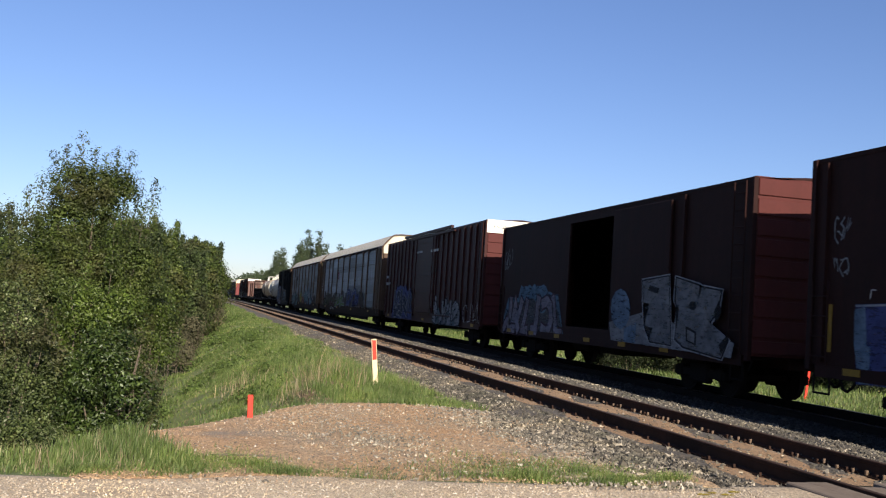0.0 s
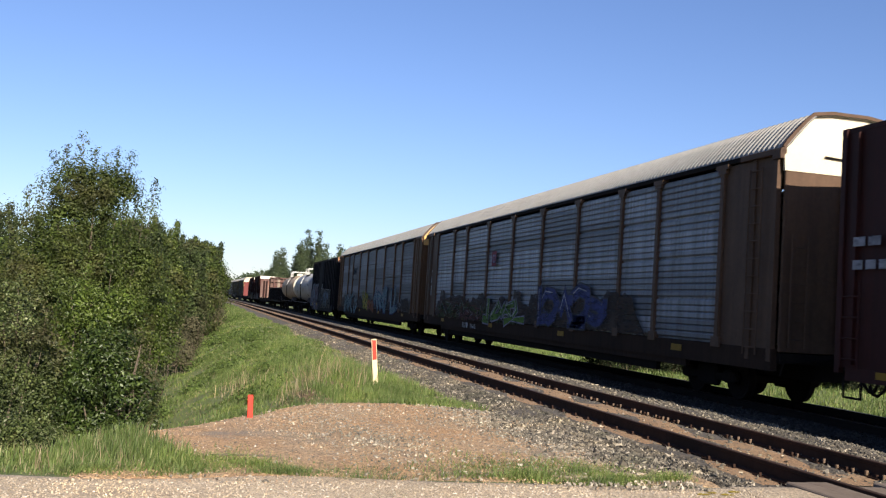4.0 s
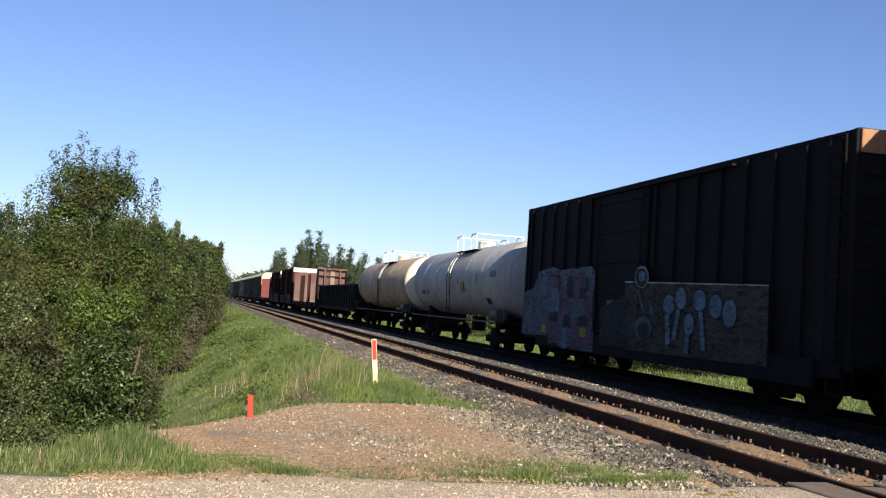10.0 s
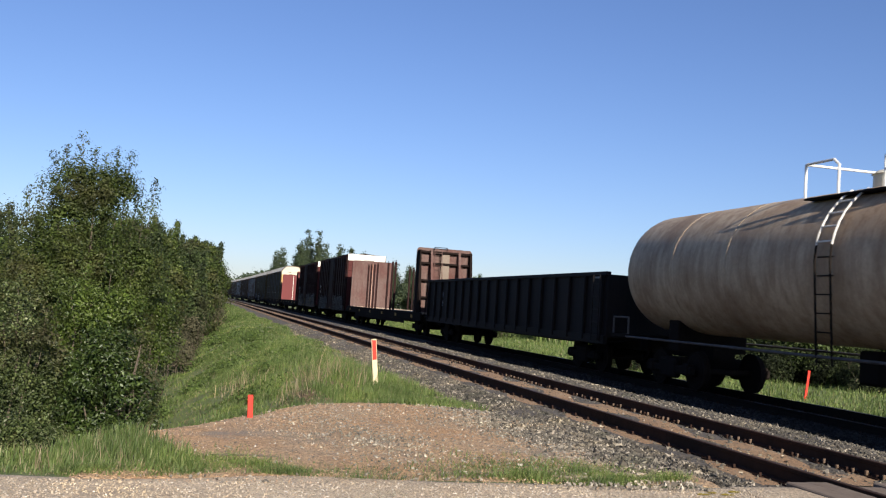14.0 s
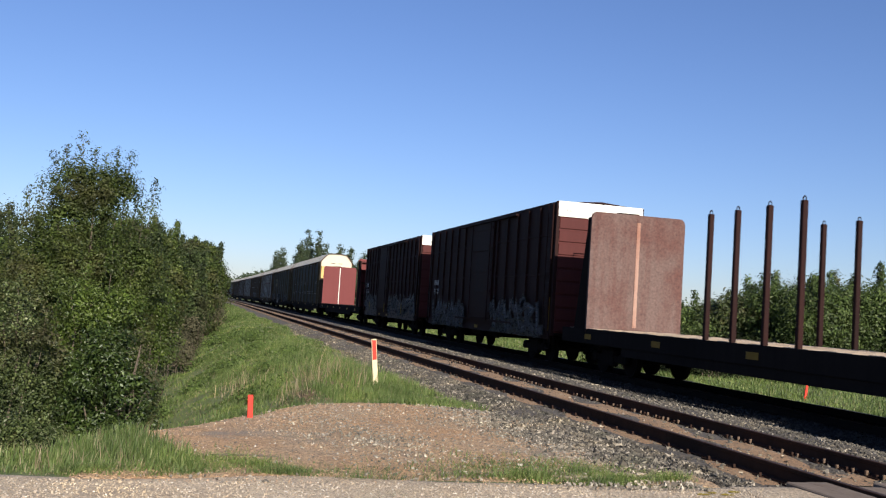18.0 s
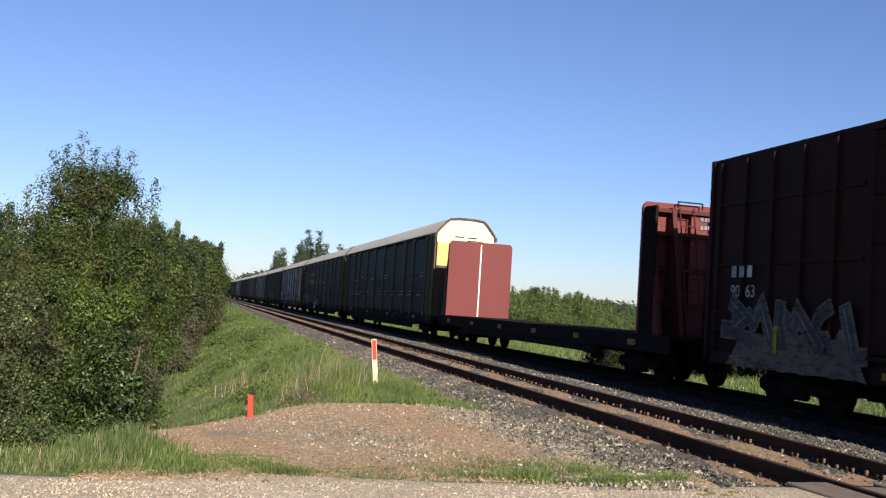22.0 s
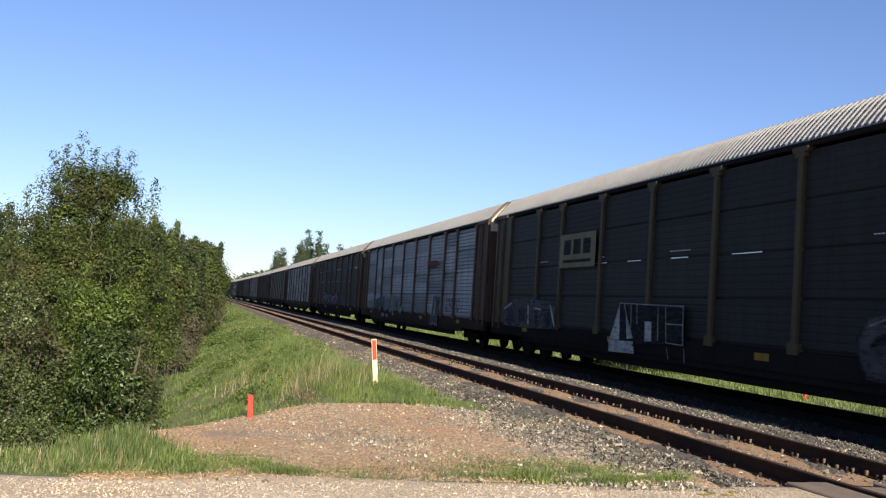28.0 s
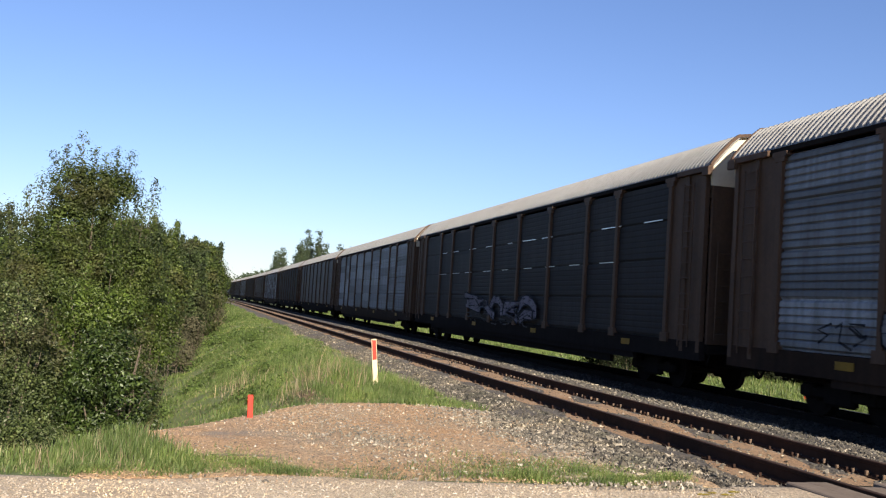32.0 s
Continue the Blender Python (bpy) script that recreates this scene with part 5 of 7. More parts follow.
bars(c, 7.6, 0.66, [0.08, 0.08, 0.08, 0.2], 0.22, G_PALE, -1.497)
bars(c, 13.6, 2.0, [0.16], 0.45, G_PALE, -1.525)
bars(c, 13.6, 2.6, [0.12], 0.3, G_PALE, -1.525)
bars(c, 13.6, 3.1, [0.12], 0.1, G_PALE, -1.525)
em = part("emblem", boxes((-1.552, -1.545, 3.22, 3.78, 3.15, 3.72), bevel=0.002), G_CRIMSON, c, "dark red emblem with faint white shapes")
part("emblem_shape", boxes((-1.557, -1.5525, 3.34, 3.66, 3.28, 3.33), (-1.557, -1.5525, 3.34, 3.40, 3.33, 3.6), (-1.557, -1.5525, 3.60, 3.66, 3.33, 3.6), (-1.557, -1.5525, 3.40, 3.60, 3.52, 3.58)), G_LILAC, em)
c, h = car_carrier(GREYRACK + " and teal graffiti", 89.5, 119.1, M_GALV2, M_ORANGE, M_YELLOW, M_ORANGE)
overspray(c, -12.8, 12.6, 1.06, 1.75, G_OVER, 33)
strokes(c, 4.8, 10.5, 0.62, 2.0, G_TEAL, G_BLACK, 71, 7, -1.545, 0.16)
strokes(c, -9.0, -2.2, 0.9, 2.3, G_TEAL, G_NAVY, 72, 6, -1.545, 0.16)
strokes(c, -10.8, -9.2, 0.9, 1.9, G_WHITE, G_WHITE, 75, 2, -1.545, 0.05)
strokes(c, 0.4, 2.3, 0.95, 2.15, G_YEL, G_GREEN, 74, 3, -1.545, 0.12)
strokes(c, -2.0, 0.2, 0.85, 1.6, G_PINK, M_ORANGE, 76, 3, -1.545, 0.12)
bm = boxes((-1.549, -1.545, 5.35, 5.43, 3.1, 3.95), (-1.549, -1.545, 7.2, 7.28, 3.1, 3.95), (-1.549, -1.545, 5.7, 6.2, 3.4, 3.85), (-1.549, -1.545, 6.3, 6.9, 3.4, 3.85), (-1.549, -1.545, 5.6, 5.8, 3.0, 3.1), (-1.549, -1.545, 6.8, 7.0, 3.0, 3.1))
part("emblem", bm, G_BLACK, c, "black stencilled emblem shapes")

PITCH_N, LEN_N = 30.1, 29.35
RACKS = [(M_SLATE, M_POSTY, M_YELLOW, M_CREAM), (M_SLATE, M_POSTY, M_CREAM, M_POSTY), (M_GALV, M_POST, M_CREAM, M_POST), (M_SLATE, M_POST, M_CREAM, M_POST), (M_GALV, M_POST, M_CREAM, M_ORANGE), (M_DUSK, M_POST, M_CREAM, M_POST)]
LAST = []
for k in range(14):
    pn, ps, low, up = RACKS[k] if k < 6 else RACKS[3 + k % 3]
    up, low = (M_CAP, M_POST) if k == 0 else (M_CAP, M_POST)
    lab = {M_SLATE: "dark slate covered car carrier with dull yellow posts", M_GALV: "weathered grey covered car carrier with brown posts", M_DUSK: "brown grey covered car carrier with dusty panels"}[pn]
    f0 = 284.5 + PITCH_N * k
    if k < 6:
        c, h = car_carrier(lab, f0, f0 + LEN_N, pn, ps, up, low)
        LAST.append(c)
    else:
        c = copy_thing(LAST[3 + k % 3], pose(TRAIN_X, f0 + LEN_N / 2, 0))
        CARS.append((c, f0 + LEN_N / 2))
# added bright strips in place of daylight showing through gaps in the panels
for c, zs in ((LAST[0], (2.98, 2.0)), (LAST[1], (2.98,)), (LAST[3], (2.98, 3.95))):
    for k in range(10):
        for z in zs:
            y = -LEN_N / 2 + 2.0 + (k + random.uniform(0.25, 0.6)) * (LEN_N - 4.0) / 11
            if random.random() < 0.5 and c is not LAST[3]:
                bm = bmesh.new()
                for q in range(random.randrange(5, 11)):
                    box(bm, -1.488, -1.480, y + 0.10 * q - 0.5, y + 0.10 * q - 0.45, z + 0.16, z + 0.18)
                part("vent_slot", bm, M_SLOT, c)
            if random.random() < 0.8:
                part("vent_slot", boxes((-1.488, -1.480, y - random.uniform(0.2, 0.7), y + random.uniform(0.2, 0.7), z - 0.012, z + 0.012)), M_SLOT, c)
c = LAST[0]
# yellow only above the bulkhead's shadow line; the brown door below stands for shade
for sx in (-1, 1):
    part("door_band", boxes((min(sx * 0.02, sx * 1.40), max(sx * 0.02, sx * 1.40), -LEN_N / 2 + 0.075, -LEN_N / 2 + 0.083, 3.46, 4.575)), M_YELLOW, c, "yellow sunlit part of the end door, above a painted shadow line")
strokes(c, -11.8, -5.3, 0.65, 1.7, G_DARK, G_FADED, 81, 6, -1.545, 0.05)
bars(c, 5.6, 3.5, [0.25, 0.25, 0.25], 0.3, G_FADED, -1.545)
c = LAST[1]
em = part("emblem", boxes((-1.552, -1.545, 4.85, 7.6, 2.9, 3.93)), M_SIGN, c, "dull cream sign panel")
part("emblem_shape", boxes((-1.557, -1.5525, 5.2, 5.75, 3.3, 3.75), (-1.557, -1.5525, 5.95, 6.5, 3.3, 3.75), (-1.557, -1.5525, 6.7, 7.25, 3.3, 3.75), (-1.557, -1.5525, 5.15, 7.3, 3.05, 3.14)), G_BLACK, em)
plate(c, G_BLACK, -1.548, [(3.03, 1.85), (-0.42, 1.83), (-0.51, 0.93), (2.06, 0.83), (3.55, 0.79)])
plate(c, G_PALE, -1.550, [(3.01, 1.85), (2.95, 0.9), (3.59, 0.86)])
plate(c, G_PALE, -1.551, [(3.61, 0.86), (2.11, 0.89), (2.04, 0.58), (3.59, 0.55)])
plate(c, G_PALE, -1.552, [(2.65, 1.7), (2.15, 0.98), (2.5, 0.94)])
plate(c, G_PALE, -1.554, [(1.5, 1.42), (1.14, 1.43), (1.11, 0.95), (1.47, 0.92)])
plate(c, G_WHITE, -1.556, [(3.03, 1.85), (-0.42, 1.81), (-0.42, 1.84), (3.03, 1.88)])
plate(c, G_WHITE, -1.557, [(-0.4, 1.83), (-0.45, 0.93), (-0.49, 0.93), (-0.44, 1.83)])
plate(c, G_WHITE, -1.558, [(0.33, 0.93), (-0.47, 0.92), (-0.47, 0.94), (0.32, 0.96)])
plate(c, G_WHITE, -1.560, [(0.35, 1.38), (-0.44, 1.39), (-0.45, 1.41), (0.35, 1.41)])
plate(c, G_WHITE, -1.562, [(0.83, 1.81), (0.78, 0.98), (0.74, 0.98), (0.79, 1.81)])
plate(c, G_WHITE, -1.563, [(0.44, 1.81), (0.34, 0.94), (0.31, 0.94), (0.4, 1.81)])
plate(c, G_WHITE, -1.565, [(1.99, 1.84), (1.93, 1.34), (1.88, 1.34), (1.95, 1.84)])
plate(c, G_WHITE, -1.566, [(2.73, 1.82), (2.25, 1.0), (2.21, 1.01), (2.68, 1.83)])
plate(c, G_WHITE, -1.568, [(2.32, 1.83), (2.25, 1.01), (2.21, 1.01), (2.27, 1.83)])
plate(c, G_WHITE, -1.569, [(-0.54, 0.85), (-0.59, 0.53), (-0.63, 0.54), (-0.57, 0.86)])
plate(c, G_WHITE, -1.571, [(0.29, 0.84), (0.19, 0.57), (0.15, 0.57), (0.26, 0.85)])
plate(c, G_FADED, -1.572, [(12.94, 1.64), (11.6, 1.93), (10.23, 1.94), (8.39, 1.85), (7.65, 1.73), (7.65, 0.99), (10.1, 0.93), (12.84, 0.95)])
plate(c, G_DARK, -1.574, [(11.61, 1.33), (11.67, 1.16), (11.88, 1.05), (12.15, 1.04), (12.39, 1.14), (12.5, 1.3), (12.44, 1.48), (12.23, 1.59), (11.95, 1.59), (11.72, 1.5)])
plate(c, G_DARK, -1.575, [(11.2, 1.58), (10.52, 1.59), (10.45, 1.12), (11.13, 1.09)])
plate(c, G_DARK, -1.577, [(9.54, 1.52), (9.24, 1.53), (9.17, 0.97), (9.47, 0.96)])
plate(c, G_DARK, -1.578, [(7.96, 1.28), (8.01, 1.12), (8.18, 1.01), (8.41, 1.0), (8.61, 1.09), (8.71, 1.25), (8.65, 1.41), (8.47, 1.51), (8.24, 1.52), (8.04, 1.43)])
plate(c, G_PALE, -1.580, [(12.75, 1.52), (11.9, 1.73), (11.98, 1.78), (12.84, 1.57)])
plate(c, G_PALE, -1.581, [(10.26, 1.69), (10.18, 1.06), (10.05, 1.06), (10.13, 1.69)])
plate(c, G_PALE, -1.583, [(9.56, 1.59), (8.95, 1.56), (8.94, 1.61), (9.55, 1.64)])
plate(c, G_PALE, -1.584, [(8.15, 1.72), (7.71, 1.07), (7.61, 1.09), (8.05, 1.73)])
strokes(c, -12.2, -6.6, 0.75, 1.85, G_FADED, G_DARK, 85, 5, -1.545, 0.16)
c = LAST[2]
part("emblem", boxes((-1.552, -1.547, -6.5, -4.5, 3.44, 3.66)), G_CRIMSON, c, "faded red emblem shape")
part("emblem", boxes((-1.552, -1.547, -6.5, -4.6, 3.34, 3.39)), G_DARK, c, "dark bar under the emblem")
words(c, "952462", (-1.497, 20.6 - LEN_N / 2, 0.66), 0.28, G_PALE)
bars(c, 21.8 - LEN_N / 2, 0.66, [0.08, 0.08, 0.08, 0.2], 0.22, G_PALE, -1.497)
strokes(c, 5.8, 9.6, 0.98, 1.9, G_SILVER, G_BLACK, 91, 5, -1.545, 0.1)
strokes(c, 1.0, 5.6, 0.98, 1.9, G_LILAC, G_GREEN, 92, 6, -1.545, 0.12)
strokes(c, -7.6, -5.9, 0.65, 1.9, G_FADED, G_GREY, 93, 2, -1.545, 0.15)
strokes(c, -3.6, -0.8, 1.0, 1.8, M_GALV, G_WHITE, 94, 3, -1.545, 0.03)
strokes(c, -11.0, -8.6, 1.25, 1.9, M_GALV, G_BLACK, 96, 5, -1.545, 0.06)
strokes(c, 10.0, 11.4, 1.0, 1.75, G_LILAC, G_BLACK, 95, 3, -1.545, 0.06)
c = LAST[3]
strokes(c, -3.8, 4.8, 1.1, 2.0, G_LILACDIM, G_DARK, 97, 5, -1.545, 0.14)
strokes(c, -3.6, 4.6, 0.9, 1.4, G_DARK, G_FADED, 98, 7, -1.552, 0.05)


# ---- tank cars ----
def tank_car(label, front, back, shell, endmat, pc, ly):
    c, L = car_base("tank_car", label, front, back, 2.4)
    h, R, zc = L / 2, 1.53, 2.72
    bm = bmesh.new()
    prof = [(-h + 0.25, 0.0), (-h + 0.28, 0.5), (-h + 0.38, 1.0), (-h + 0.55, 1.32), (-h + 0.8, R - 0.03), (-h + 0.95, R)]
    prof = prof + [(-y, r) for y, r in prof[::-1]]
    n = 48
    V = [(r * math.cos(2 * math.pi * k / n), y, zc + r * math.sin(2 * math.pi * k / n)) for y, r in prof for k in range(n)]
    F = [(j * n + k, (j + 1) * n + k, (j + 1) * n + (k + 1) % n, j * n + (k + 1) % n) for j in range(len(prof) - 1) for k in range(n)]
    bm.free()
    me = raw("tank", V, F, shell, True)
    me.materials.append(endmat)
    for p in me.polygons:
        if p.index // n in (0, 1, 2, 3, 7, 8, 9, 10):
            p.material_index = 1
    tk = put("tank", me, c)
    for y in (-h + 3.2, -h + 5.6, h - 5.6, h - 3.2):
        bm = bmesh.new()
        tube(bm, (0, y - 0.02, zc), (0, y + 0.02, zc), R + 0.005, 48)
        part("weld_band", bm, shell, tk)
    # dome, platform and handrails
    lo, hi = zc + R - 0.22, zc + R + 0.45
    bm = bmesh.new()
    tube(bm, (0, pc + 0.3, zc + R - 0.1), (0, pc + 0.3, zc + R + 0.20), 0.40, 24)
    tube(bm, (0, pc + 0.3, zc + R + 0.20), (0, pc + 0.3, zc + R + 0.27), 0.43, 24, 0.34)
    part("dome", bm, M_TANKEND, c)
    for s in (-1, 1):
        part("platform", boxes((s * 0.94 - 0.14, s * 0.94 + 0.14, pc - 1.55, pc + 1.55, lo - 0.04, lo), bevel=0.006), M_IRON, c)
    for s in (-1, 1):
        bm = bmesh.new()
        pipe(bm, [(s * 1.05, pc - 1.55, lo), (s * 1.05, pc - 1.55, hi), (s * 1.05, pc - 0.85, hi), (s * 1.05, pc - 0.7, hi - 0.12), (s * 1.05, pc - 0.7, lo)], 0.026, 8)
        pipe(bm, [(s * 1.05, pc + 0.55, lo), (s * 1.05, pc + 0.55, hi - 0.12), (s * 1.05, pc + 0.7, hi), (s * 1.05, pc + 1.55, hi), (s * 1.05, pc + 1.55, lo)], 0.026, 8)
        part("handrail", bm, M_WHITE, c)
        bm = bmesh.new()
        pipe(bm, [(-1.05, pc + s * 1.55, hi), (1.05, pc + s * 1.55, hi)], 0.026, 8)
        part("end_handrail", bm, M_WHITE, c)
    bm = bmesh.new()
    tube(bm, (0.5, pc - 0.55, zc + R - 0.1), (0.5, pc - 0.55, zc + R + 0.2), 0.09, 10)
    tube(bm, (-0.4, pc - 0.7, zc + R - 0.1), (-0.4, pc - 0.7, zc + R + 0.12), 0.08, 10)
    part("valve", bm, M_TANKEND, c)
    # ladder over the flank, saddle, walkway rail
    bm = bmesh.new()
    for dy in (ly - 0.22, ly + 0.22):
        pts = [(-(R + 0.10) * math.cos(a), dy, zc + (R + 0.10) * math.sin(a)) for a in np.linspace(0.18, 1.0, 7)]
        pipe(bm, pts, 0.021)
    lad = part("ladder", bm, M_WHITE, c)
    for a in np.linspace(0.22, 0.95, 5):
        x, z = -(R + 0.10) * math.cos(a), zc + (R + 0.10) * math.sin(a)
        bm = bmesh.new()
        tube(bm, (x, ly - 0.22, z), (x, ly + 0.22, z), 0.018, 6)
        part("rung", bm, M_WHITE, lad)
    # lower half of the same ladder in dark iron: its shade put into the colour
    bm = bmesh.new()
    for dy in (ly - 0.22, ly + 0.22):
        pipe(bm, [(-1.5, dy, 0.85), (-1.56, dy, 1.7), (-R - 0.10, dy, zc), (-(R + 0.10) * math.cos(0.18), dy, zc + (R + 0.10) * math.sin(0.18))], 0.022)
    for z in np.linspace(1.1, 2.8, 6):
        tube(bm, (-1.56, ly - 0.22, z), (-1.56, ly + 0.22, z), 0.014, 6)
    part("lower_ladder", bm, M_IRON, c)
    for s in (-1, 1):
        bm = boxes((-0.95, 0.95, s * (h - 2.4) - 0.25, s * (h - 2.4) + 0.25, 0.75, 1.5), bevel=0.02)
        part("saddle", bm, M_IRON, c)
        part("end_platform", boxes((-1.52, 1.52, s * (h - 0.5) - 0.5, s * (h - 0.5) + 0.5, 0.98, 1.06), (-0.3, 0.3, s * (h - 1.6) - 1.6, s * (h - 1.6) + 1.6, 0.6, 0.98)), M_IRON, c)
        for sx in (-1, 1):
            bm = bmesh.new()
            pipe(bm, [(sx * 1.48, s * (h - 0.05), 1.05), (sx * 1.48, s * (h - 0.05), 1.5), (sx * 1.48, s * (h - 0.95), 1.5), (sx * 1.48, s * (h - 0.95), 1.05)], 0.025)
            part("end_handrail", bm, M_DUSK, c)
    for s in (-1, 1):
        bm = bmesh.new()
        tube(bm, (s * 1.5, -h + 0.9, 1.0), (s * 1.5, h - 0.9, 1.0), 0.03, 8)
        part("side_rail", bm, M_DUSK, c)
    bm = bmesh.new()
    tube(bm, (-1.15, -h + 1.3, 1.28), (-1.15, -h + 2.3, 1.28), 0.24, 14)
    part("air_tank", bm, M_DUSK, c)
    part("bottom_valve", boxes((-0.25, 0.25, -0.3, 0.3, 0.5, 1.15), bevel=0.05), M_IRON, c)
    return c, h


c, h = tank_car("dirty white tank car with white handrails and a ladder", 139.9, 156.2, M_TANKW, M_TANKW, -0.85, -0.15)
# stencils that lean with the curve of the tank
lean = Matrix.Rotation(-0.36, 4, "Y")
ob = words(c, "724", (-1.395, 4.63, 2.05), 0.34, G_BLACK)
ob.rotation_euler = (lean @ ob.rotation_euler.to_matrix().to_4x4()).to_euler()
ob = bars(c, 5.6, 0.0, [0.09, 0.09, 0.09, 0.09], 0.23, G_NAVY, 0.0)
ob.location, ob.rotation_euler = (-1.395, 0, 2.05), lean.to_euler()
bars(c, -6.2, 2.72, [0.16, 0.16, 0.16], 0.26, G_GREY, -1.537)
bars(c, -4.3, 2.5, [0.07], 0.36, G_DARK, -1.537)
bars(c, -1.45, 2.5, [0.06], 0.36, G_DARK, -1.537)
bars(c, 4.1, 2.5, [0.06], 0.34, G_DARK, -1.537)
ob = bars(c, -5.35, 0.0, [0.42], 0.26, G_DARK, 0.0)
ob.location, ob.rotation_euler = (-1.23, 0, 1.70), (0, -0.62, 0)
part("placard", boxes((-1.545, -1.53, -2.45, -1.95, 2.15, 2.60)), M_YPLATE, c)
tank_car("rust streaked cream tank car with white handrails", 156.9, 174.2, M_TANKB, M_TANKEND, -0.55, -0.4)


# ---- gondola ----
def gondola(front, back):
    c, L = car_base("gondola", "empty black open gondola with ribbed steel sides", front, back, 2.5)
    h, top = L / 2, 2.64
    for s in (-1, 1):
        part("side_wall", boxes((s * 1.42 - 0.02, s * 1.42 + 0.02, -h, h, 0.95, top)), M_GOND, c)
        part("top_rail", boxes((s * 1.44 - 0.08, s * 1.44 + 0.08, -h - 0.02, h + 0.02, top - 0.02, top + 0.1), bevel=0.02), M_GOND, c)
        part("side_sill", boxes((s * 1.44 - 0.06, s * 1.44 + 0.06, -h, h, 0.72, 0.96)), M_GOND, c)
        for y in np.linspace(-h + 0.3, h - 0.3, 18):
            part("side_post", boxes((min(s * 1.44, s * 1.54), max(s * 1.44, s * 1.54), y - 0.07, y + 0.07, 0.8, top - 0.02), bevel=0.015), M_GOND, c)
        part("end_wall", boxes((-1.4, 1.4, s * (h - 0.05) - 0.04, s * (h - 0.05) + 0.04, 0.95, top + 0.02)), M_GOND, c)
        ladder(c, -1.6, s * (h - 0.4) - 0.2, 0.8, top, M_GOND)
    part("floor", boxes((-1.4, 1.4, -h, h, 0.92, 1.0), (-0.35, 0.35, -h, h, 0.6, 0.92)), M_GOND, c)
    part("yellow_strip", boxes((-1.545, -1.541, -h + 0.3, -h + 0.7, 2.55, 2.6)), G_PALE, c)
    bars(c, h - 2.5, 1.5, [0.2, 0.2], 0.25, G_GREY, -1.445)
    bars(c, h - 2.5, 1.9, [0.2, 0.2], 0.25, G_GREY, -1.445)
    return c


gondola(174.75, 196.0)


# ---- bulkhead flat cars ----
def flat_car(label, front, back, bulk, face, stakes, y_near, y_far):
    """A long flat car with a tall bulkhead at each end; y_near and y_far are the bulkheads' inner faces."""
    c, L = car_base("bulkhead_flat_car", label, front, back, 2.5)
    h, mid = L / 2, (front + back) / 2
    for s in (-1, 1):
        part("side_sill", boxes((s * 1.46 - 0.04, s * 1.46 + 0.04, -h, h, 0.67, 1.10), bevel=0.008), M_SILL, c)
        part("sill_web", boxes((s * 1.435 - 0.035, s * 1.435 + 0.035, -h + 4.2, h - 4.2, 0.45, 0.665)), M_SILL, c)
    part("centre_sill", boxes((-0.4, 0.4, -h, h, 0.5, 0.98)), M_IRON, c)
    n = 60
    for k in range(n):
        y0 = -h + 0.4 + k * (L - 0.8) / n
        part("deck_board", boxes((-1.415, 1.415, y0, y0 + (L - 0.8) / n - 0.015, 1.02, 1.10 + 0.006 * (k % 3))), M_DECK if stakes else M_IRON, c)
    for e, yf in ((-1, y_near - mid), (1, y_far - mid)):
        bk = part("bulkhead", None or bulk_mesh(yf, e), face, c, "tall steel bulkhead at the end of the car")
        # with stakes: outer braces carry painted shade, inner ones keep the sunlit tone
        for x in (-1.38, -0.75, 0.75, 1.38):
            bm = bmesh.new()
            vs = [bm.verts.new(p) for p in ((x - 0.06, yf + e * 0.06, 1.0), (x + 0.06, yf + e * 0.06, 1.0), (x + 0.06, yf + e * 0.06, 4.38), (x - 0.06, yf + e * 0.06, 4.38))]
            ws = [bm.verts.new(p) for p in ((x - 0.06, yf + e * 1.05, 1.0), (x + 0.06, yf + e * 1.05, 1.0), (x + 0.06, yf + e * 0.30, 4.38), (x - 0.06, yf + e * 0.30, 4.38))]
            bm.faces.new(vs), bm.faces.new(ws[::-1])
            for i in range(4):
                bm.faces.new((vs[i], ws[i], ws[(i + 1) % 4], vs[(i + 1) % 4]))
            bmesh.ops.recalc_face_normals(bm, faces=bm.faces)
            part("brace", bm, bulk if abs(x) > 1 else M_BULK if stakes else bulk, bk)
        for z in (1.9, 2.8, 3.7, 4.3):
            part("cross_beam", boxes((-1.38, 1.38, min(yf + e * 0.045, yf + e * 0.28), max(yf + e * 0.045, yf + e * 0.28), z - 0.05, z + 0.05)), bulk, bk)
        bm = bmesh.new()
        for x in (-0.62, -0.22):
            tube(bm, (x, yf + e * 0.95, 1.4), (x, yf + e * 0.34, 4.4), 0.02, 6)
        for q in np.linspace(0.05, 0.95, 9):
            tube(bm, (-0.62, yf + e * (0.95 - 0.61 * q), 1.4 + 3.0 * q), (-0.22, yf + e * (0.95 - 0.61 * q), 1.4 + 3.0 * q), 0.015, 6)
        part("ladder", bm, M_BULK if stakes else bulk, bk)
        part("back_panel", boxes((-0.2, 0.25, min(yf + e * 0.05, yf + e * 0.2), max(yf + e * 0.05, yf + e * 0.2), 1.1, 4.2)), M_TANPLATE if stakes else face, bk)
        # side plate near-black on both cars, its shade put into the colour
        part("side_plate", boxes((-1.47, -1.40, min(yf + e * 0.03, yf + e * 0.7), max(yf + e * 0.03, yf + e * (0.7 if e < 0 else 0.3)), 1.0, 4.36)), M_SHADED, bk)
        bm = bmesh.new()
        pipe(bm, [(-0.6, yf + e * 0.2, 4.4), (-0.6, yf + e * 0.2, 4.56), (0.1, yf + e * 0.2, 4.56), (0.1, yf + e * 0.2, 4.4)], 0.018)
        part("grab_rail", bm, M_IRON, bk)
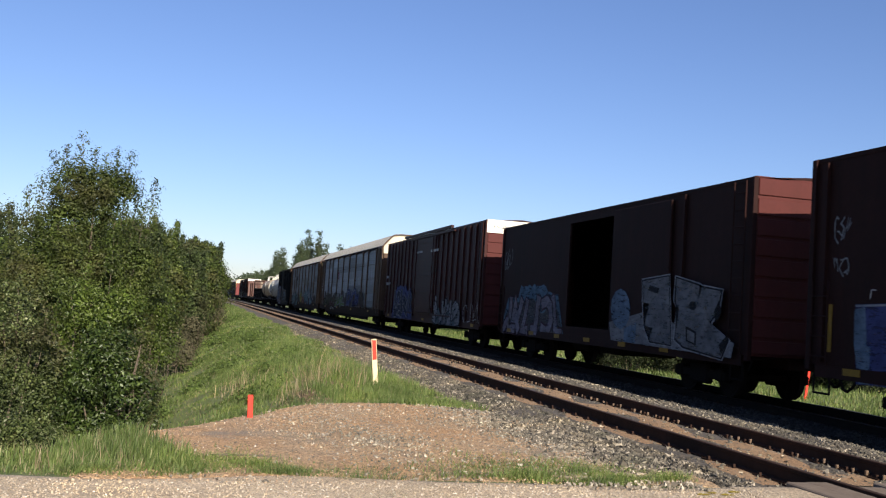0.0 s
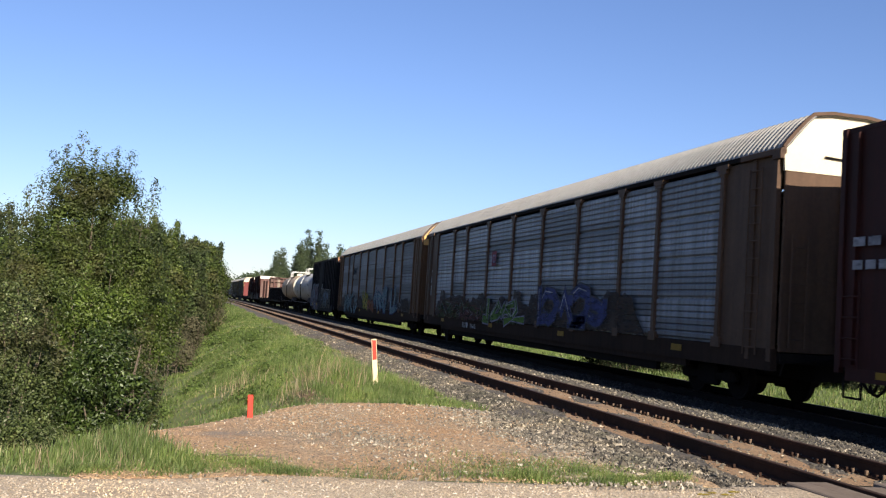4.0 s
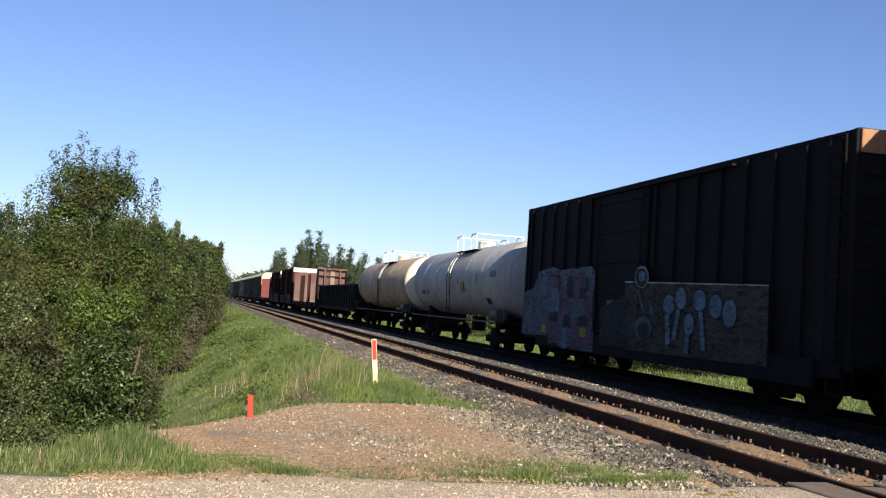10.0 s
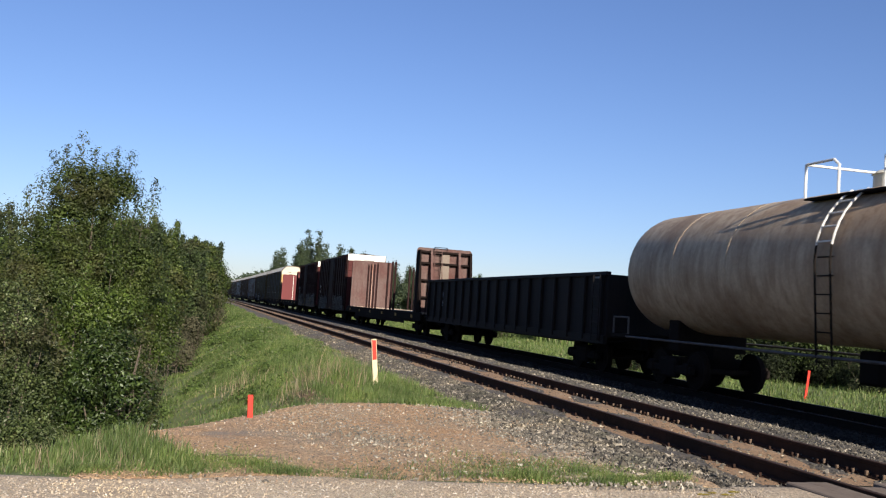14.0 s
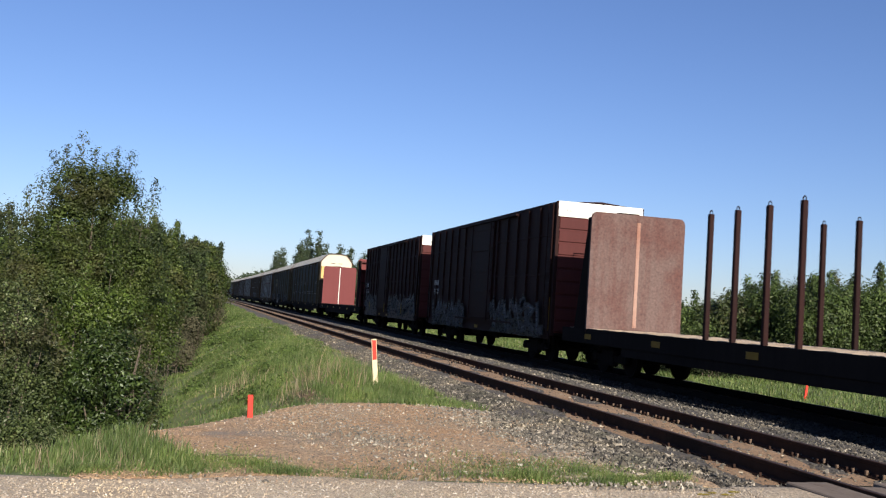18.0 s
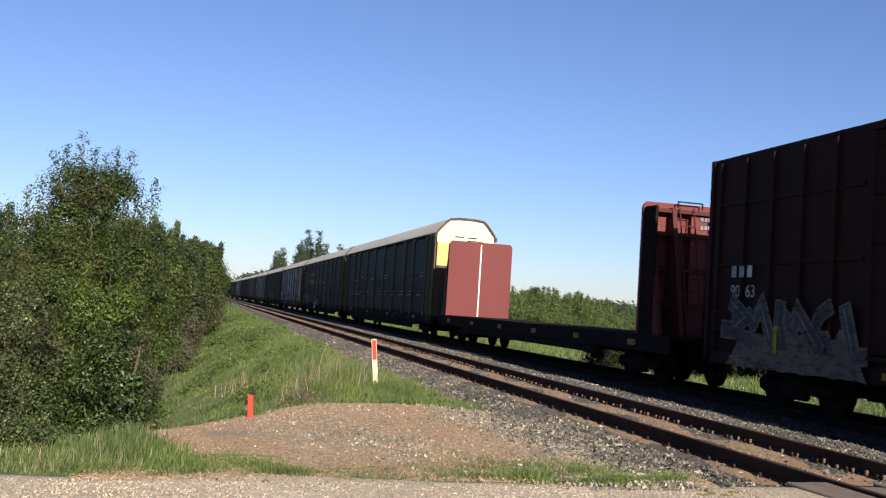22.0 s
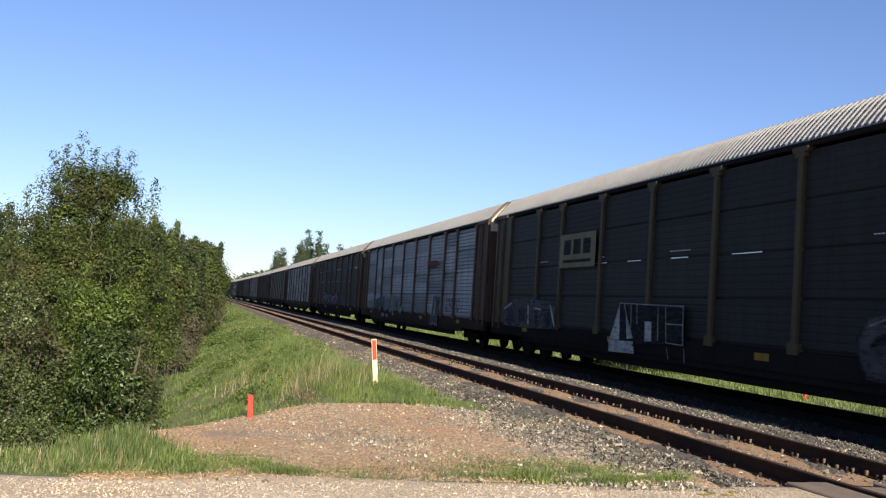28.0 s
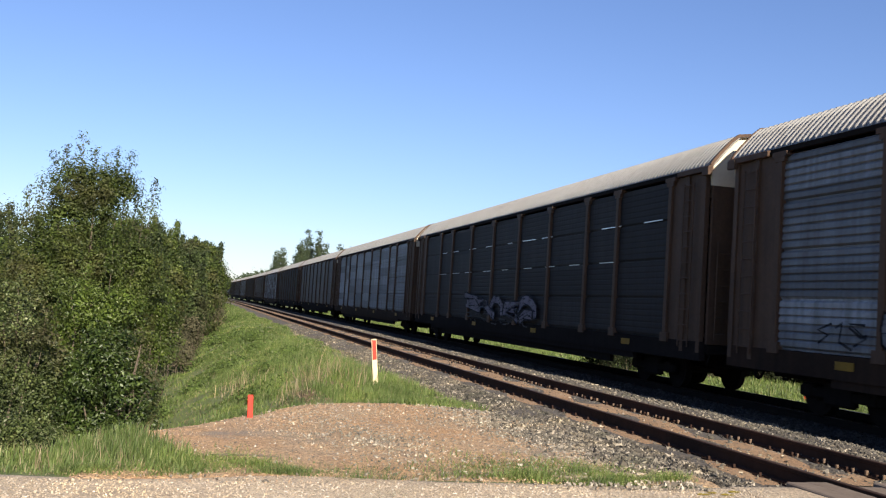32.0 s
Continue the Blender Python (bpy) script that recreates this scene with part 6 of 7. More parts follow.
        if not stakes:
            part("stripe", boxes((-0.03, 0.03, yf - e * 0.046 - 0.004, yf - e * 0.046 + 0.004, 1.12, 4.42)), M_CREAM, bk, "white centre stripe")
    for s, x, y in stakes:
        y = y - mid
        hgt = 3.92
        st = part("stake", boxes((x - 0.055, x + 0.055, y - 0.055, y + 0.055, 1.0, hgt), bevel=0.01), M_BROWN, c, "dark steel stake")
        bm = bmesh.new()
        pipe(bm, [(x - 0.032, y, hgt), (x - 0.03, y, hgt + 0.06), (x, y, hgt + 0.09), (x + 0.03, y, hgt + 0.06), (x + 0.032, y, hgt)], 0.012)
        part("stake_loop", bm, M_IRON, st)
    for k in range(6):
        y = -h + 2 + k * (L - 4) / 5
        part("reflector", boxes((-1.51, -1.502, y - 0.22, y + 0.22, 0.8, 0.95)), M_YPLATE, c)
    return c, h


def bulk_mesh(yf, e):
    bm = bmesh.new()
    pts = [(-1.5, 1.0), (1.5, 1.0), (1.5, 4.34), (1.47, 4.44), (1.38, 4.52), (-1.38, 4.52), (-1.47, 4.44), (-1.5, 4.34)]
    f = bm.faces.new([bm.verts.new((x, yf - 0.04, z)) for x, z in pts])
    ex = bmesh.ops.extrude_face_region(bm, geom=[f])
    bmesh.ops.translate(bm, verts=[v for v in ex["geom"] if isinstance(v, bmesh.types.BMVert)], vec=(0, 0.08, 0))
    bmesh.ops.recalc_face_normals(bm, faces=bm.faces)
    return bm


STAKES = [(-1, -1.42, y) for y in (213.9, 212.8, 211.63, 210.5, 206.95, 205.65, 204.7)] + [(1, 1.42, y) for y in (213.8, 212.58, 211.3, 210.25, 206.76, 205.58, 204.38)]
c, h = flat_car("bulkhead flat car with rusty end walls and steel stakes", 197.3, 222.3, M_SHADED, M_BULK, STAKES, 199.0, 220.5)
part("face_strip", boxes((-0.06, 0.05, 220.5 - 209.8 - 0.055, 220.5 - 209.8 - 0.045, 1.2, 4.3)), M_STRIPE, c)
c, h = flat_car("empty bulkhead flat car with red end walls", 260.6, 283.2, M_ENDRED, M_REDBULK, [], 262.35, 281.85)
for r_ in range(2):
    for k in range(4):
        part("stencil", boxes((0.05 + k * 0.11, 0.13 + k * 0.11, -9.78, -9.76, 4.10 - r_ * 0.21, 4.20 - r_ * 0.21)), G_WHITE, c)


# ---- loose stones ----
def rotations(n):
    q = rng.normal(size=(n, 4))
    q /= np.linalg.norm(q, axis=1)[:, None]
    w, x, y, z = q.T
    return np.stack([np.stack([1 - 2 * (y * y + z * z), 2 * (x * y - z * w), 2 * (x * z + y * w)], -1), np.stack([2 * (x * y + z * w), 1 - 2 * (x * x + z * z), 2 * (y * z - x * w)], -1), np.stack([2 * (x * z - y * w), 2 * (y * z + x * w), 1 - 2 * (x * x + y * y)], -1)], 1)


OCT_F = np.array([(0, 2, 4), (2, 1, 4), (1, 3, 4), (3, 0, 4), (2, 0, 5), (1, 2, 5), (3, 1, 5), (0, 3, 5)])


def stones(name, pts, size, mat, label, category="gravel"):
    n = len(pts)
    base = np.array([(1, 0, 0), (-1, 0, 0), (0, 1, 0), (0, -1, 0), (0, 0, 1), (0, 0, -1)], float)
    v = base[None] * rng.uniform(0.55, 1.1, (n, 6, 1)) + rng.normal(0, 0.14, (n, 6, 3))
    s = rng.uniform(size[0], size[1], n) ** 1.0
    s *= np.where(rng.random(n) < 0.08, 1.5, 1.0)
    v = np.einsum("nij,nkj->nki", rotations(n), v * s[:, None, None] * np.array([1.0, 0.8, 0.65]))
    v += pts[:, None, :]
    f = OCT_F[None] + 6 * np.arange(n)[:, None, None]
    return tagged(new(name, raw(name, v.reshape(-1, 3), f.reshape(-1, 3), mat)), label, category, kind="stuff")


def bed_z(x, cx, half_top, top, half_base, base):
    d = np.abs(x - cx)
    return np.interp(d, [half_top, half_base * 0.62 + half_top * 0.38, half_base], [top, base * 0.6 + top * 0.4, base])


def near_biased(n, a, b):
    """Distances along the line, denser towards the camera."""
    u = rng.random(n)
    return a * (b / a) ** u


n = 60000
y = near_biased(n, 8.4, 60)
x = rng.uniform(3.6, 10.3, n)
z = np.maximum(bed_z(x, NEAR_X, 1.3, -0.185, 2.7, -0.55), np.where(x > NEAR_X + 1.25, between_z(x, y) - 0.01, -9))
sandy = (x > NEAR_RAIL - 0.5) & (x < NEAR_RAIL + GAUGE - 0.05) & (rng.random(n) < 0.9)
keep = ~sandy & ~((y < 8.6) & (x > 5.1)) & ~((x < 4.6) & (y < pad_edge(x)) & (rng.random(n) < 0.45)) & ~((x < 4.55) & (y > 16))
z = np.where(x < 4.85, np.maximum(z, ground_z(x, y)), z)
stones("ballast_stones", np.stack([x, y, z], -1)[keep], (0.022, 0.05), M_STONE, "loose grey crushed stones of the track bed", "ballast")
n = 26000
y = near_biased(n, 8.5, 34)
x = 3.7 + 2.0 * np.sqrt(rng.random(n))
z = np.maximum(bed_z(x, NEAR_X, 1.3, -0.185, 2.7, -0.55), ground_z(x, y) + 0.015)
keep = (x < NEAR_RAIL - 0.45) & ~((x < 4.6) & (y > 15.5)) & ~((y < 8.8) & (x > 5.0)) & ~((y > pad_edge(x) - 0.3) & (x < 4.3))
stones("shoulder_stones", np.stack([x, y, z], -1)[keep], (0.022, 0.052), M_STONE, "grey crushed stones spilled down the track shoulder", "ballast")
# stones where the train shades the ground: the shade is in their colour
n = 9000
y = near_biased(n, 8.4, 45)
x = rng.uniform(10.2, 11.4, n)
stones("ballast_stones", np.stack([x, y, np.maximum(between_z(np.minimum(x, 10.1), y), -0.33)], -1), (0.022, 0.045), M_SHADESTONE, "dark stones beside the train, its shadow put into their colour", "ballast")
n = 24000
x = -0.9 + 5.5 * rng.random(n) ** 0.8
y = ROAD_EDGE - 0.1 + rng.random(n) * (pad_edge(x) + 0.2 - ROAD_EDGE)
greyish = rng.random(n) < 0.04 + 0.5 * np.exp(-((x - 2.1) / 0.8) ** 2 - ((y - 11) / 2.2) ** 2) + 0.75 * step(2.9, 4.0, x)
P = np.stack([x, y, ground_z(x, y) + 0.025], -1)
stones("pad_pebbles", P[~greyish][::3], (0.004, 0.012), M_PEBBLE, "tan and reddish pebbles on the gravel pad")
stones("pad_stones", P[greyish], (0.007, 0.026), M_PADSTONE, "grey stones strewn over the gravel pad")
n = 14000
x = rng.uniform(-2.2, 5.2, n)
y = rng.uniform(6.2, ROAD_EDGE, n)
stones("road_pebbles", np.stack([x, y, road_z(x, y) + 0.002], -1), (0.004, 0.013), M_ROADPEB, "small pale pebbles on the gravel road")


# ---- grass ----
def grass(name, x, y, hgt, mat, label, width=0.008, lean=0.35, zbase=None):
    n = len(x)
    z = ground_z(x, y) - 0.02 if zbase is None else zbase
    a = rng.uniform(0, 2 * np.pi, n)
    side = np.stack([np.cos(a), np.sin(a), np.zeros(n)], -1) * (width * rng.uniform(0.6, 1.4, n))[:, None]
    bendv = np.stack([np.cos(a + 1.57), np.sin(a + 1.57), np.zeros(n)], -1) * (hgt * lean * rng.uniform(0.2, 1.4, n))[:, None] + np.array([0.06, 0.0, 0.0]) * hgt[:, None]
    root = np.stack([x, y, z], -1)
    up = np.zeros((n, 3))
    up[:, 2] = hgt
    mid = root + up * 0.55 + bendv * 0.35
    tip = root + up + bendv
    v = np.stack([root - side, root + side, mid + side * 0.8, mid - side * 0.8, tip], 1)
    i = 5 * np.arange(n)[:, None]
    f = np.concatenate([(i + np.array([[0, 1, 2]])), (i + np.array([[0, 2, 3]])), (i + np.array([[3, 2, 4]]))], 0)
    return tagged(new(name, raw(name, v.reshape(-1, 3), f, mat)), label, "grass", kind="stuff")


n = 46000
x = rng.uniform(-4.5, 0.1, n)
y = 8.0 + rng.random(n) * 3.6
keep = (y > ROAD_EDGE + 0.1 + 0.12 * np.sin(x * 4)) & (x < np.interp(y, [7.9, 8.6, 9.6, 10.6, 12], [0.6, 0.1, -0.35, -0.8, -1.0]) + rng.normal(0, 0.12, n))
x, y = x[keep], y[keep]
grass("road_verge_grass", x, y, rng.uniform(0.05, 0.20, len(x)) * step(7.8, 9.0, y) + 0.03, M_GRASS, "tall green grass along the road verge", 0.0045)
n = 1600
x, y = rng.uniform(-4.5, -0.3, n), rng.uniform(8.1, 11.2, n)
grass("verge_dry_grass", x, y, rng.uniform(0.06, 0.26, n), M_DRYGRASS, "dry straw standing in the verge grass", 0.0032, 0.5)
# thin grass between the road and the gravel pad: low in the middle, a thicker patch near the rails
n = 42000
x = rng.uniform(-1.0, 4.7, n)
y = ROAD_EDGE + 0.22 + 0.1 * np.sin(x * 3.1) + np.abs(rng.normal(0.0, 1.0, n)) * np.interp(x, [-1, 0.5, 1.3, 2.4, 3.2, 4.0, 4.7], [0.7, 0.4, 0.25, 0.4, 0.6, 0.45, 0.2])
clot = 0.5 + 0.5 * np.sin(x * 6.1 + 2 * np.sin(y * 5)) * np.sin(y * 7.3 + x * 2.2)
keep = rng.random(n) < np.interp(x, [-1, 0.0, 0.7, 1.1, 1.5, 2.3, 2.7, 3.1, 4.3, 4.6], [1, 0.9, 0.8, 0.4, 0.10, 0.15, 0.9, 1, 1, 0.2]) * (0.6 + 0.4 * clot)
x, y, clot = x[keep], y[keep], clot[keep]
grass("pad_edge_grass", x, y, rng.uniform(0.03, 0.11, len(x)) * (0.6 + 0.7 * clot), M_GRASS, "short thin grass where the road meets the gravel", 0.0032, 0.8)
n = 5200
x = rng.uniform(-1.2, 4.6, n)
y = ROAD_EDGE + 0.15 + np.abs(rng.normal(0.05, 0.45, n))
keep = rng.random(n) < 0.35 + 0.5 * np.sin(x * 2.3 + y) ** 2
grass("pad_edge_dry_grass", x[keep], y[keep], rng.uniform(0.015, 0.07, keep.sum()), M_DRYGRASS, "dry straw along the road edge", 0.003, 1.4)


def bare_soil(x, y):
    """How bare the bank is: a hump of brown soil and dead grass, and odd patches."""
    hump = (np.exp(-((x - 1.6) / 1.0) ** 2 - ((y - 15.4) / 1.9) ** 2) * 1.3 + np.exp(-((x - 0.7) / 0.5) ** 2 - ((y - 13.6) / 0.8) ** 2)) * (0.65 + 0.5 * np.sin(x * 5.2 + 2 * np.sin(y * 2.7)) * np.sin(y * 3.9 + x))
    return np.clip(hump + 0.55 * (np.sin(x * 1.7 + 0.6 * y) + np.sin(y * 0.9 - x) - 1.0) * (y < 45), 0, 1)


soil = sheet("bank_soil", np.linspace(-0.2, 3.0, 40), np.linspace(12.4, 18.2, 60), lambda x, y: ground_z(x, y) + 0.03 * bare_soil(x, y) + 0.025 * np.sin(x * 9 + 3 * np.sin(y * 5)) * bare_soil(x, y) - 0.05 * (bare_soil(x, y) < 0.15), M_SOIL)
tagged(soil, "bare brown soil on the bank shoulder", "soil", kind="structure")
n = 300000
y = near_biased(n, 10.5, 150)
x = rng.uniform(-3.5, 4.9, n)
keep = (y > pad_edge(x) + 0.1) & (x < 4.7 + 0.22 * np.sin(y * 0.9) + 0.2 * np.sin(y * 0.37 + 1) - 1.2 * step(16, 13, y) * (x > 3.2))
keep &= rng.random(n) > bare_soil(x, y) * 0.93
lush = 0.5 + 0.3 * np.sin(x * 1.9 + 1.7 * np.sin(y * 0.75)) * np.sin(y * 0.63 + x * 0.9) + 0.3 * np.sin(x * 4.3 + 2.1 * np.sin(y * 1.3)) * np.sin(y * 1.7 + x)
keep &= rng.random(n) < 0.35 + lush
x, y, lush = x[keep], y[keep], np.clip(lush[keep], 0.05, 1.2)
grass("bank_grass", x, y, rng.uniform(0.3, 1.0, len(x)) * (0.04 + 0.22 * lush ** 1.5) + 0.0006 * y, M_GRASS, "green grass covering the railway bank", 0.0030 + 0.00016 * y, 0.9)
n = 30000
y = near_biased(n, 11, 110)
x = rng.uniform(-2.8, 4.8, n)
keep = (y > pad_edge(x) + 0.1) & (rng.random(n) < 0.28 + 0.75 * bare_soil(x, y) + 0.5 * step(3.6, 4.5, x))
grass("bank_dry_grass", x[keep], y[keep], rng.uniform(0.03, 0.13, keep.sum()) + 0.0004 * y[keep], M_DRYGRASS, "dry straw among the bank grass", 0.0026 + 0.0001 * y[keep], 1.2)
for k, (cx, cy, sx, sy, m, hh) in enumerate([(2.75, 19.4, 0.30, 1.3, 4200, 0.62), (3.3, 22.5, 0.5, 2.5, 3000, 0.5), (3.45, 16.0, 0.45, 0.9, 5200, 0.2), (3.3, 15.0, 0.5, 0.3, 4200, 0.2), (2.55, 15.6, 0.3, 0.4, 1800, 0.2), (3.7, 17.5, 0.35, 0.6, 2400, 0.24), (4.1, 15.4, 0.3, 0.5, 1500, 0.26), (3.9, 19.2, 0.35, 1.0, 2600, 0.42), (1.6, 24.0, 0.5, 1.5, 2200, 0.30), (2.4, 28.0, 0.6, 2.0, 2200, 0.34), (1.0, 31.0, 0.5, 2.0, 1600, 0.32), (2.75, 18.3, 0.2, 0.4, 1500, 0.45), (2.05, 15.6, 0.2, 0.4, 700, 0.22), (1.2, 14.7, 0.2, 0.4, 700, 0.18), (0.9, 16.5, 0.3, 0.8, 900, 0.2), (2.9, 36.0, 0.6, 3.0, 2000, 0.36)]):
    x, y = rng.normal(cx, sx * 0.6, m), rng.normal(cy, sy * 0.6, m)
    grass("grass_tuft", x, y, rng.uniform(0.3, 1.0, m) * hh, M_GRASS, "tall green grass tuft on the bank shoulder", 0.0042)
n = 7500
x, y = rng.normal(1.6, 0.7, n), rng.normal(15.3, 1.1, n)
grass("dead_grass_mat", x, y, rng.uniform(0.015, 0.07, n), M_DRYGRASS, "matted dead grass on the bare bank shoulder", 0.005, 1.8)
x, y = rng.normal(2.6, 0.35, 420), rng.normal(19.2, 1.0, 420)
grass("dry_grass_tuft", x, y, rng.uniform(0.3, 0.85, 420), M_DRYGRASS, "dry straw standing above the green tuft", 0.005, 0.7)
x, y = rng.normal(1.3, 0.3, 90), rng.normal(26, 1.2, 90)
grass("dry_grass_tuft", x, y, rng.uniform(0.3, 0.6, 90), M_DRYGRASS, "dry stalks standing in the bank grass", 0.006, 0.5)
n = 3500
x, y = rng.uniform(-4.2, -0.9, n), rng.uniform(12.5, 16.2, n)
grass("reed_grass", x, y, rng.uniform(0.3, 0.95, n), M_DRYGRASS, "pale seeding grass before the bushes", 0.0045, 0.4)
n = 16000
x, y = rng.uniform(-5, -0.8, n), rng.uniform(11.5, 17.5, n)
grass("ditch_grass", x, y, rng.uniform(0.3, 0.8, n), M_GRASS, "long green grass before the bushes", 0.006, 0.4)
n = 70000
y = near_biased(n, 9.5, 140)
x = 15.2 + rng.random(n) ** 1.5 * 12
grass("meadow_grass", x, y, rng.uniform(0.06, 0.26, n) * (0.7 + 0.3 * np.sin(x * 1.7) * np.sin(y * 1.1)) + 0.002 * y, M_GRASS, "long bright green grass beyond the train", 0.005 + 0.00018 * y, 0.6)
n = 26000
y = near_biased(n, 25, 220)
x = 22 + rng.random(n) * 60 * np.clip(y / 60, 0.5, 2)
grass("field_grass", x, y, rng.uniform(0.4, 0.9, n), M_GRASS, "tall green grass of the field", 0.05)


# ---- trees and bushes ----
def leaves(centres, spread, per, size, squash=0.8):
    """Leaf quads round clump centres; each leaf faces mostly outwards from its clump and from the crown."""
    k = len(centres)
    n = k * per
    off = rng.normal(0, 1, (n, 3))
    c = np.repeat(centres, per, 0) + off * np.repeat(spread, per)[:, None] * np.array([1, 1, squash])
    out = np.repeat(centres - centres.mean(0), per, 0)
    out /= np.linalg.norm(out, axis=1)[:, None] + 1e-6
    nor = out * 0.45 + off * 0.8 + rng.normal(0, 0.3, (n, 3)) + np.array([0, -0.1, 0.35])
    nor /= np.linalg.norm(nor, axis=1)[:, None] + 1e-6
    tan = np.cross(nor, rng.normal(size=(n, 3)))
    tan /= np.linalg.norm(tan, axis=1)[:, None] + 1e-6
    bit = np.cross(nor, tan)
    s = size * rng.uniform(0.55, 1.25, n)
    base = np.array([(-1.0, 0, 0), (0, -0.55, 0.15), (1.15, 0, 0), (0, 0.55, 0.15)])
    v = (tan[:, None] * base[None, :, :1] + bit[:, None] * base[None, :, 1:2] + nor[:, None] * base[None, :, 2:]) * s[:, None, None] + c[:, None, :]
    f = np.arange(n * 4).reshape(n, 4)
    return v.reshape(-1, 3), f


def weeds(name, label, spots, mat, size, height):
    """Low broad-leaved plants growing in patches on the ground; spots are (x, y, spread, count)."""
    for px, py, sp, m in spots:
        x, y = rng.normal(px, sp, m), rng.normal(py, sp * 2.2, m)
        P = np.stack([x, y, ground_z(x, y) + height * rng.uniform(0.1, 1.0, m)], -1)
        V, F = leaves(P, np.full(m, height * 0.4), 16, size * (0.8 + py / 60))
        ob = new(name, raw(name, V, F, mat))
        tagged(ob, label, "weeds", kind="stuff")


def shell_points(blobs, n, holes):
    """Clump centres in a crown made of overlapping lobes, most of them near the outside."""
    out = []
    tot = sum((b[3] * b[5]) ** 1.15 for b in blobs)
    for bx, by, bz, rx, ry, rz in blobs:
        m = max(8, int(n * (rx * rz) ** 1.15 / tot))
        d = rng.normal(size=(m, 3))
        d /= np.linalg.norm(d, axis=1)[:, None]
        r = rng.uniform(0.35, 1.0, m) ** 0.45 * rng.uniform(0.85, 1.12, m)
        q = np.array([bx, by, bz]) + d * r[:, None] * np.array([rx, ry, rz])
        w = 2.6 / (0.35 + 0.5 * (rx + rz))
        hole = np.sin(q[:, 0] * w + bx * 5 + 2 * np.sin(q[:, 2] * w * 0.6)) * np.sin(q[:, 1] * w * 0.8 + 1) + np.sin(q[:, 2] * w * 1.3 + bz * 3)
        out.append(q[hole > -0.75] if holes else q)
    return np.concatenate(out)


def limb_mesh(bm, a, b, r0, r1, kinks=4, jitter=0.1):
    a, b = Vector(a), Vector(b)
    pts = [a.lerp(b, k / kinks) + (Vector((random.uniform(-1, 1), random.uniform(-1, 1), 0)) * jitter if 0 < k < kinks else Vector()) for k in range(kinks + 1)]
    for k in range(kinks):
        tube(bm, pts[k], pts[k + 1], r0 + (r1 - r0) * k / kinks, 7, r0 + (r1 - r0) * (k + 1) / kinks)


def tree(name, label, x, y, blobs, mat, clumps, per, size, spread, trunks=1, bark=None, spikes=(), base_z=None, category="tree", group="", holes=True):
    """Trunk, limbs and a leafy crown; blobs are lobes relative to the foot of the tree."""
    z0 = float(ground_z(x, y)) - 0.05 if base_z is None else base_z
    t = thing(name, label, category, group, (x, y, z0))
    bm = bmesh.new()
    top = max(b[2] for b in blobs)
    for k in range(trunks):
        ox = random.uniform(-0.3, 0.3) * (trunks > 1)
        limb_mesh(bm, (ox, ox * 0.5, 0), (ox * 2.2, random.uniform(-0.3, 0.3), top), (0.03 if trunks == 1 else 0.010) * top ** 0.7, 0.01, 5, 0.08)
    for b in blobs:
        limb_mesh(bm, (0, 0, max(0.15, b[2] * 0.35)), (b[0], b[1], b[2]), 0.009 * top ** 0.7, 0.006, 3, 0.08)
    for sx, sy, sz0, sz1 in spikes:
        limb_mesh(bm, (sx * 0.8, sy * 0.8, sz0 - 0.6), (sx, sy, sz1), 0.007, 0.003, 3, 0.03)
    part("trunk", bm, bark or M_BARK, t)
    P = shell_points(blobs, clumps, holes)
    P = P[P[:, 2] > 0.05]
    sp = np.full(len(P), spread) * rng.uniform(0.6, 1.3, len(P))
    V, F = leaves(P, sp, per, size)
    if len(spikes):
        Q = np.concatenate([np.stack([sx + rng.normal(0, 0.04, m), sy + rng.normal(0, 0.04, m), np.linspace(sz0, sz1, m)], -1) for sx, sy, sz0, sz1 in spikes for m in [int((sz1 - sz0) * 20)]])
        V2, F2 = leaves(Q, np.full(len(Q), 0.07 * (size / 0.04) ** 0.7), 15, size)
        F = np.concatenate([F, F2 + len(V)])
        V = np.concatenate([V, V2])
    put("crown", raw("crown", V, F, mat), t)
    return t


# weeds on the bank
weeds("weed_patch", "dark green broad-leaved weeds on the railway bank", [(2.3, 44, 0.5, 110), (1.4, 50, 0.6, 120), (0.6, 58, 0.6, 110), (2.4, 37, 0.35, 60), (-0.3, 42, 0.4, 60), (1.0, 33, 0.3, 50), (0.1, 31, 0.25, 36), (2.2, 28, 0.25, 40), (1.5, 23.5, 0.22, 34), (2.9, 31, 0.25, 40), (-0.9, 27, 0.3, 40), (2.0, 70, 0.8, 110)], M_WEED, 0.034, 0.26)

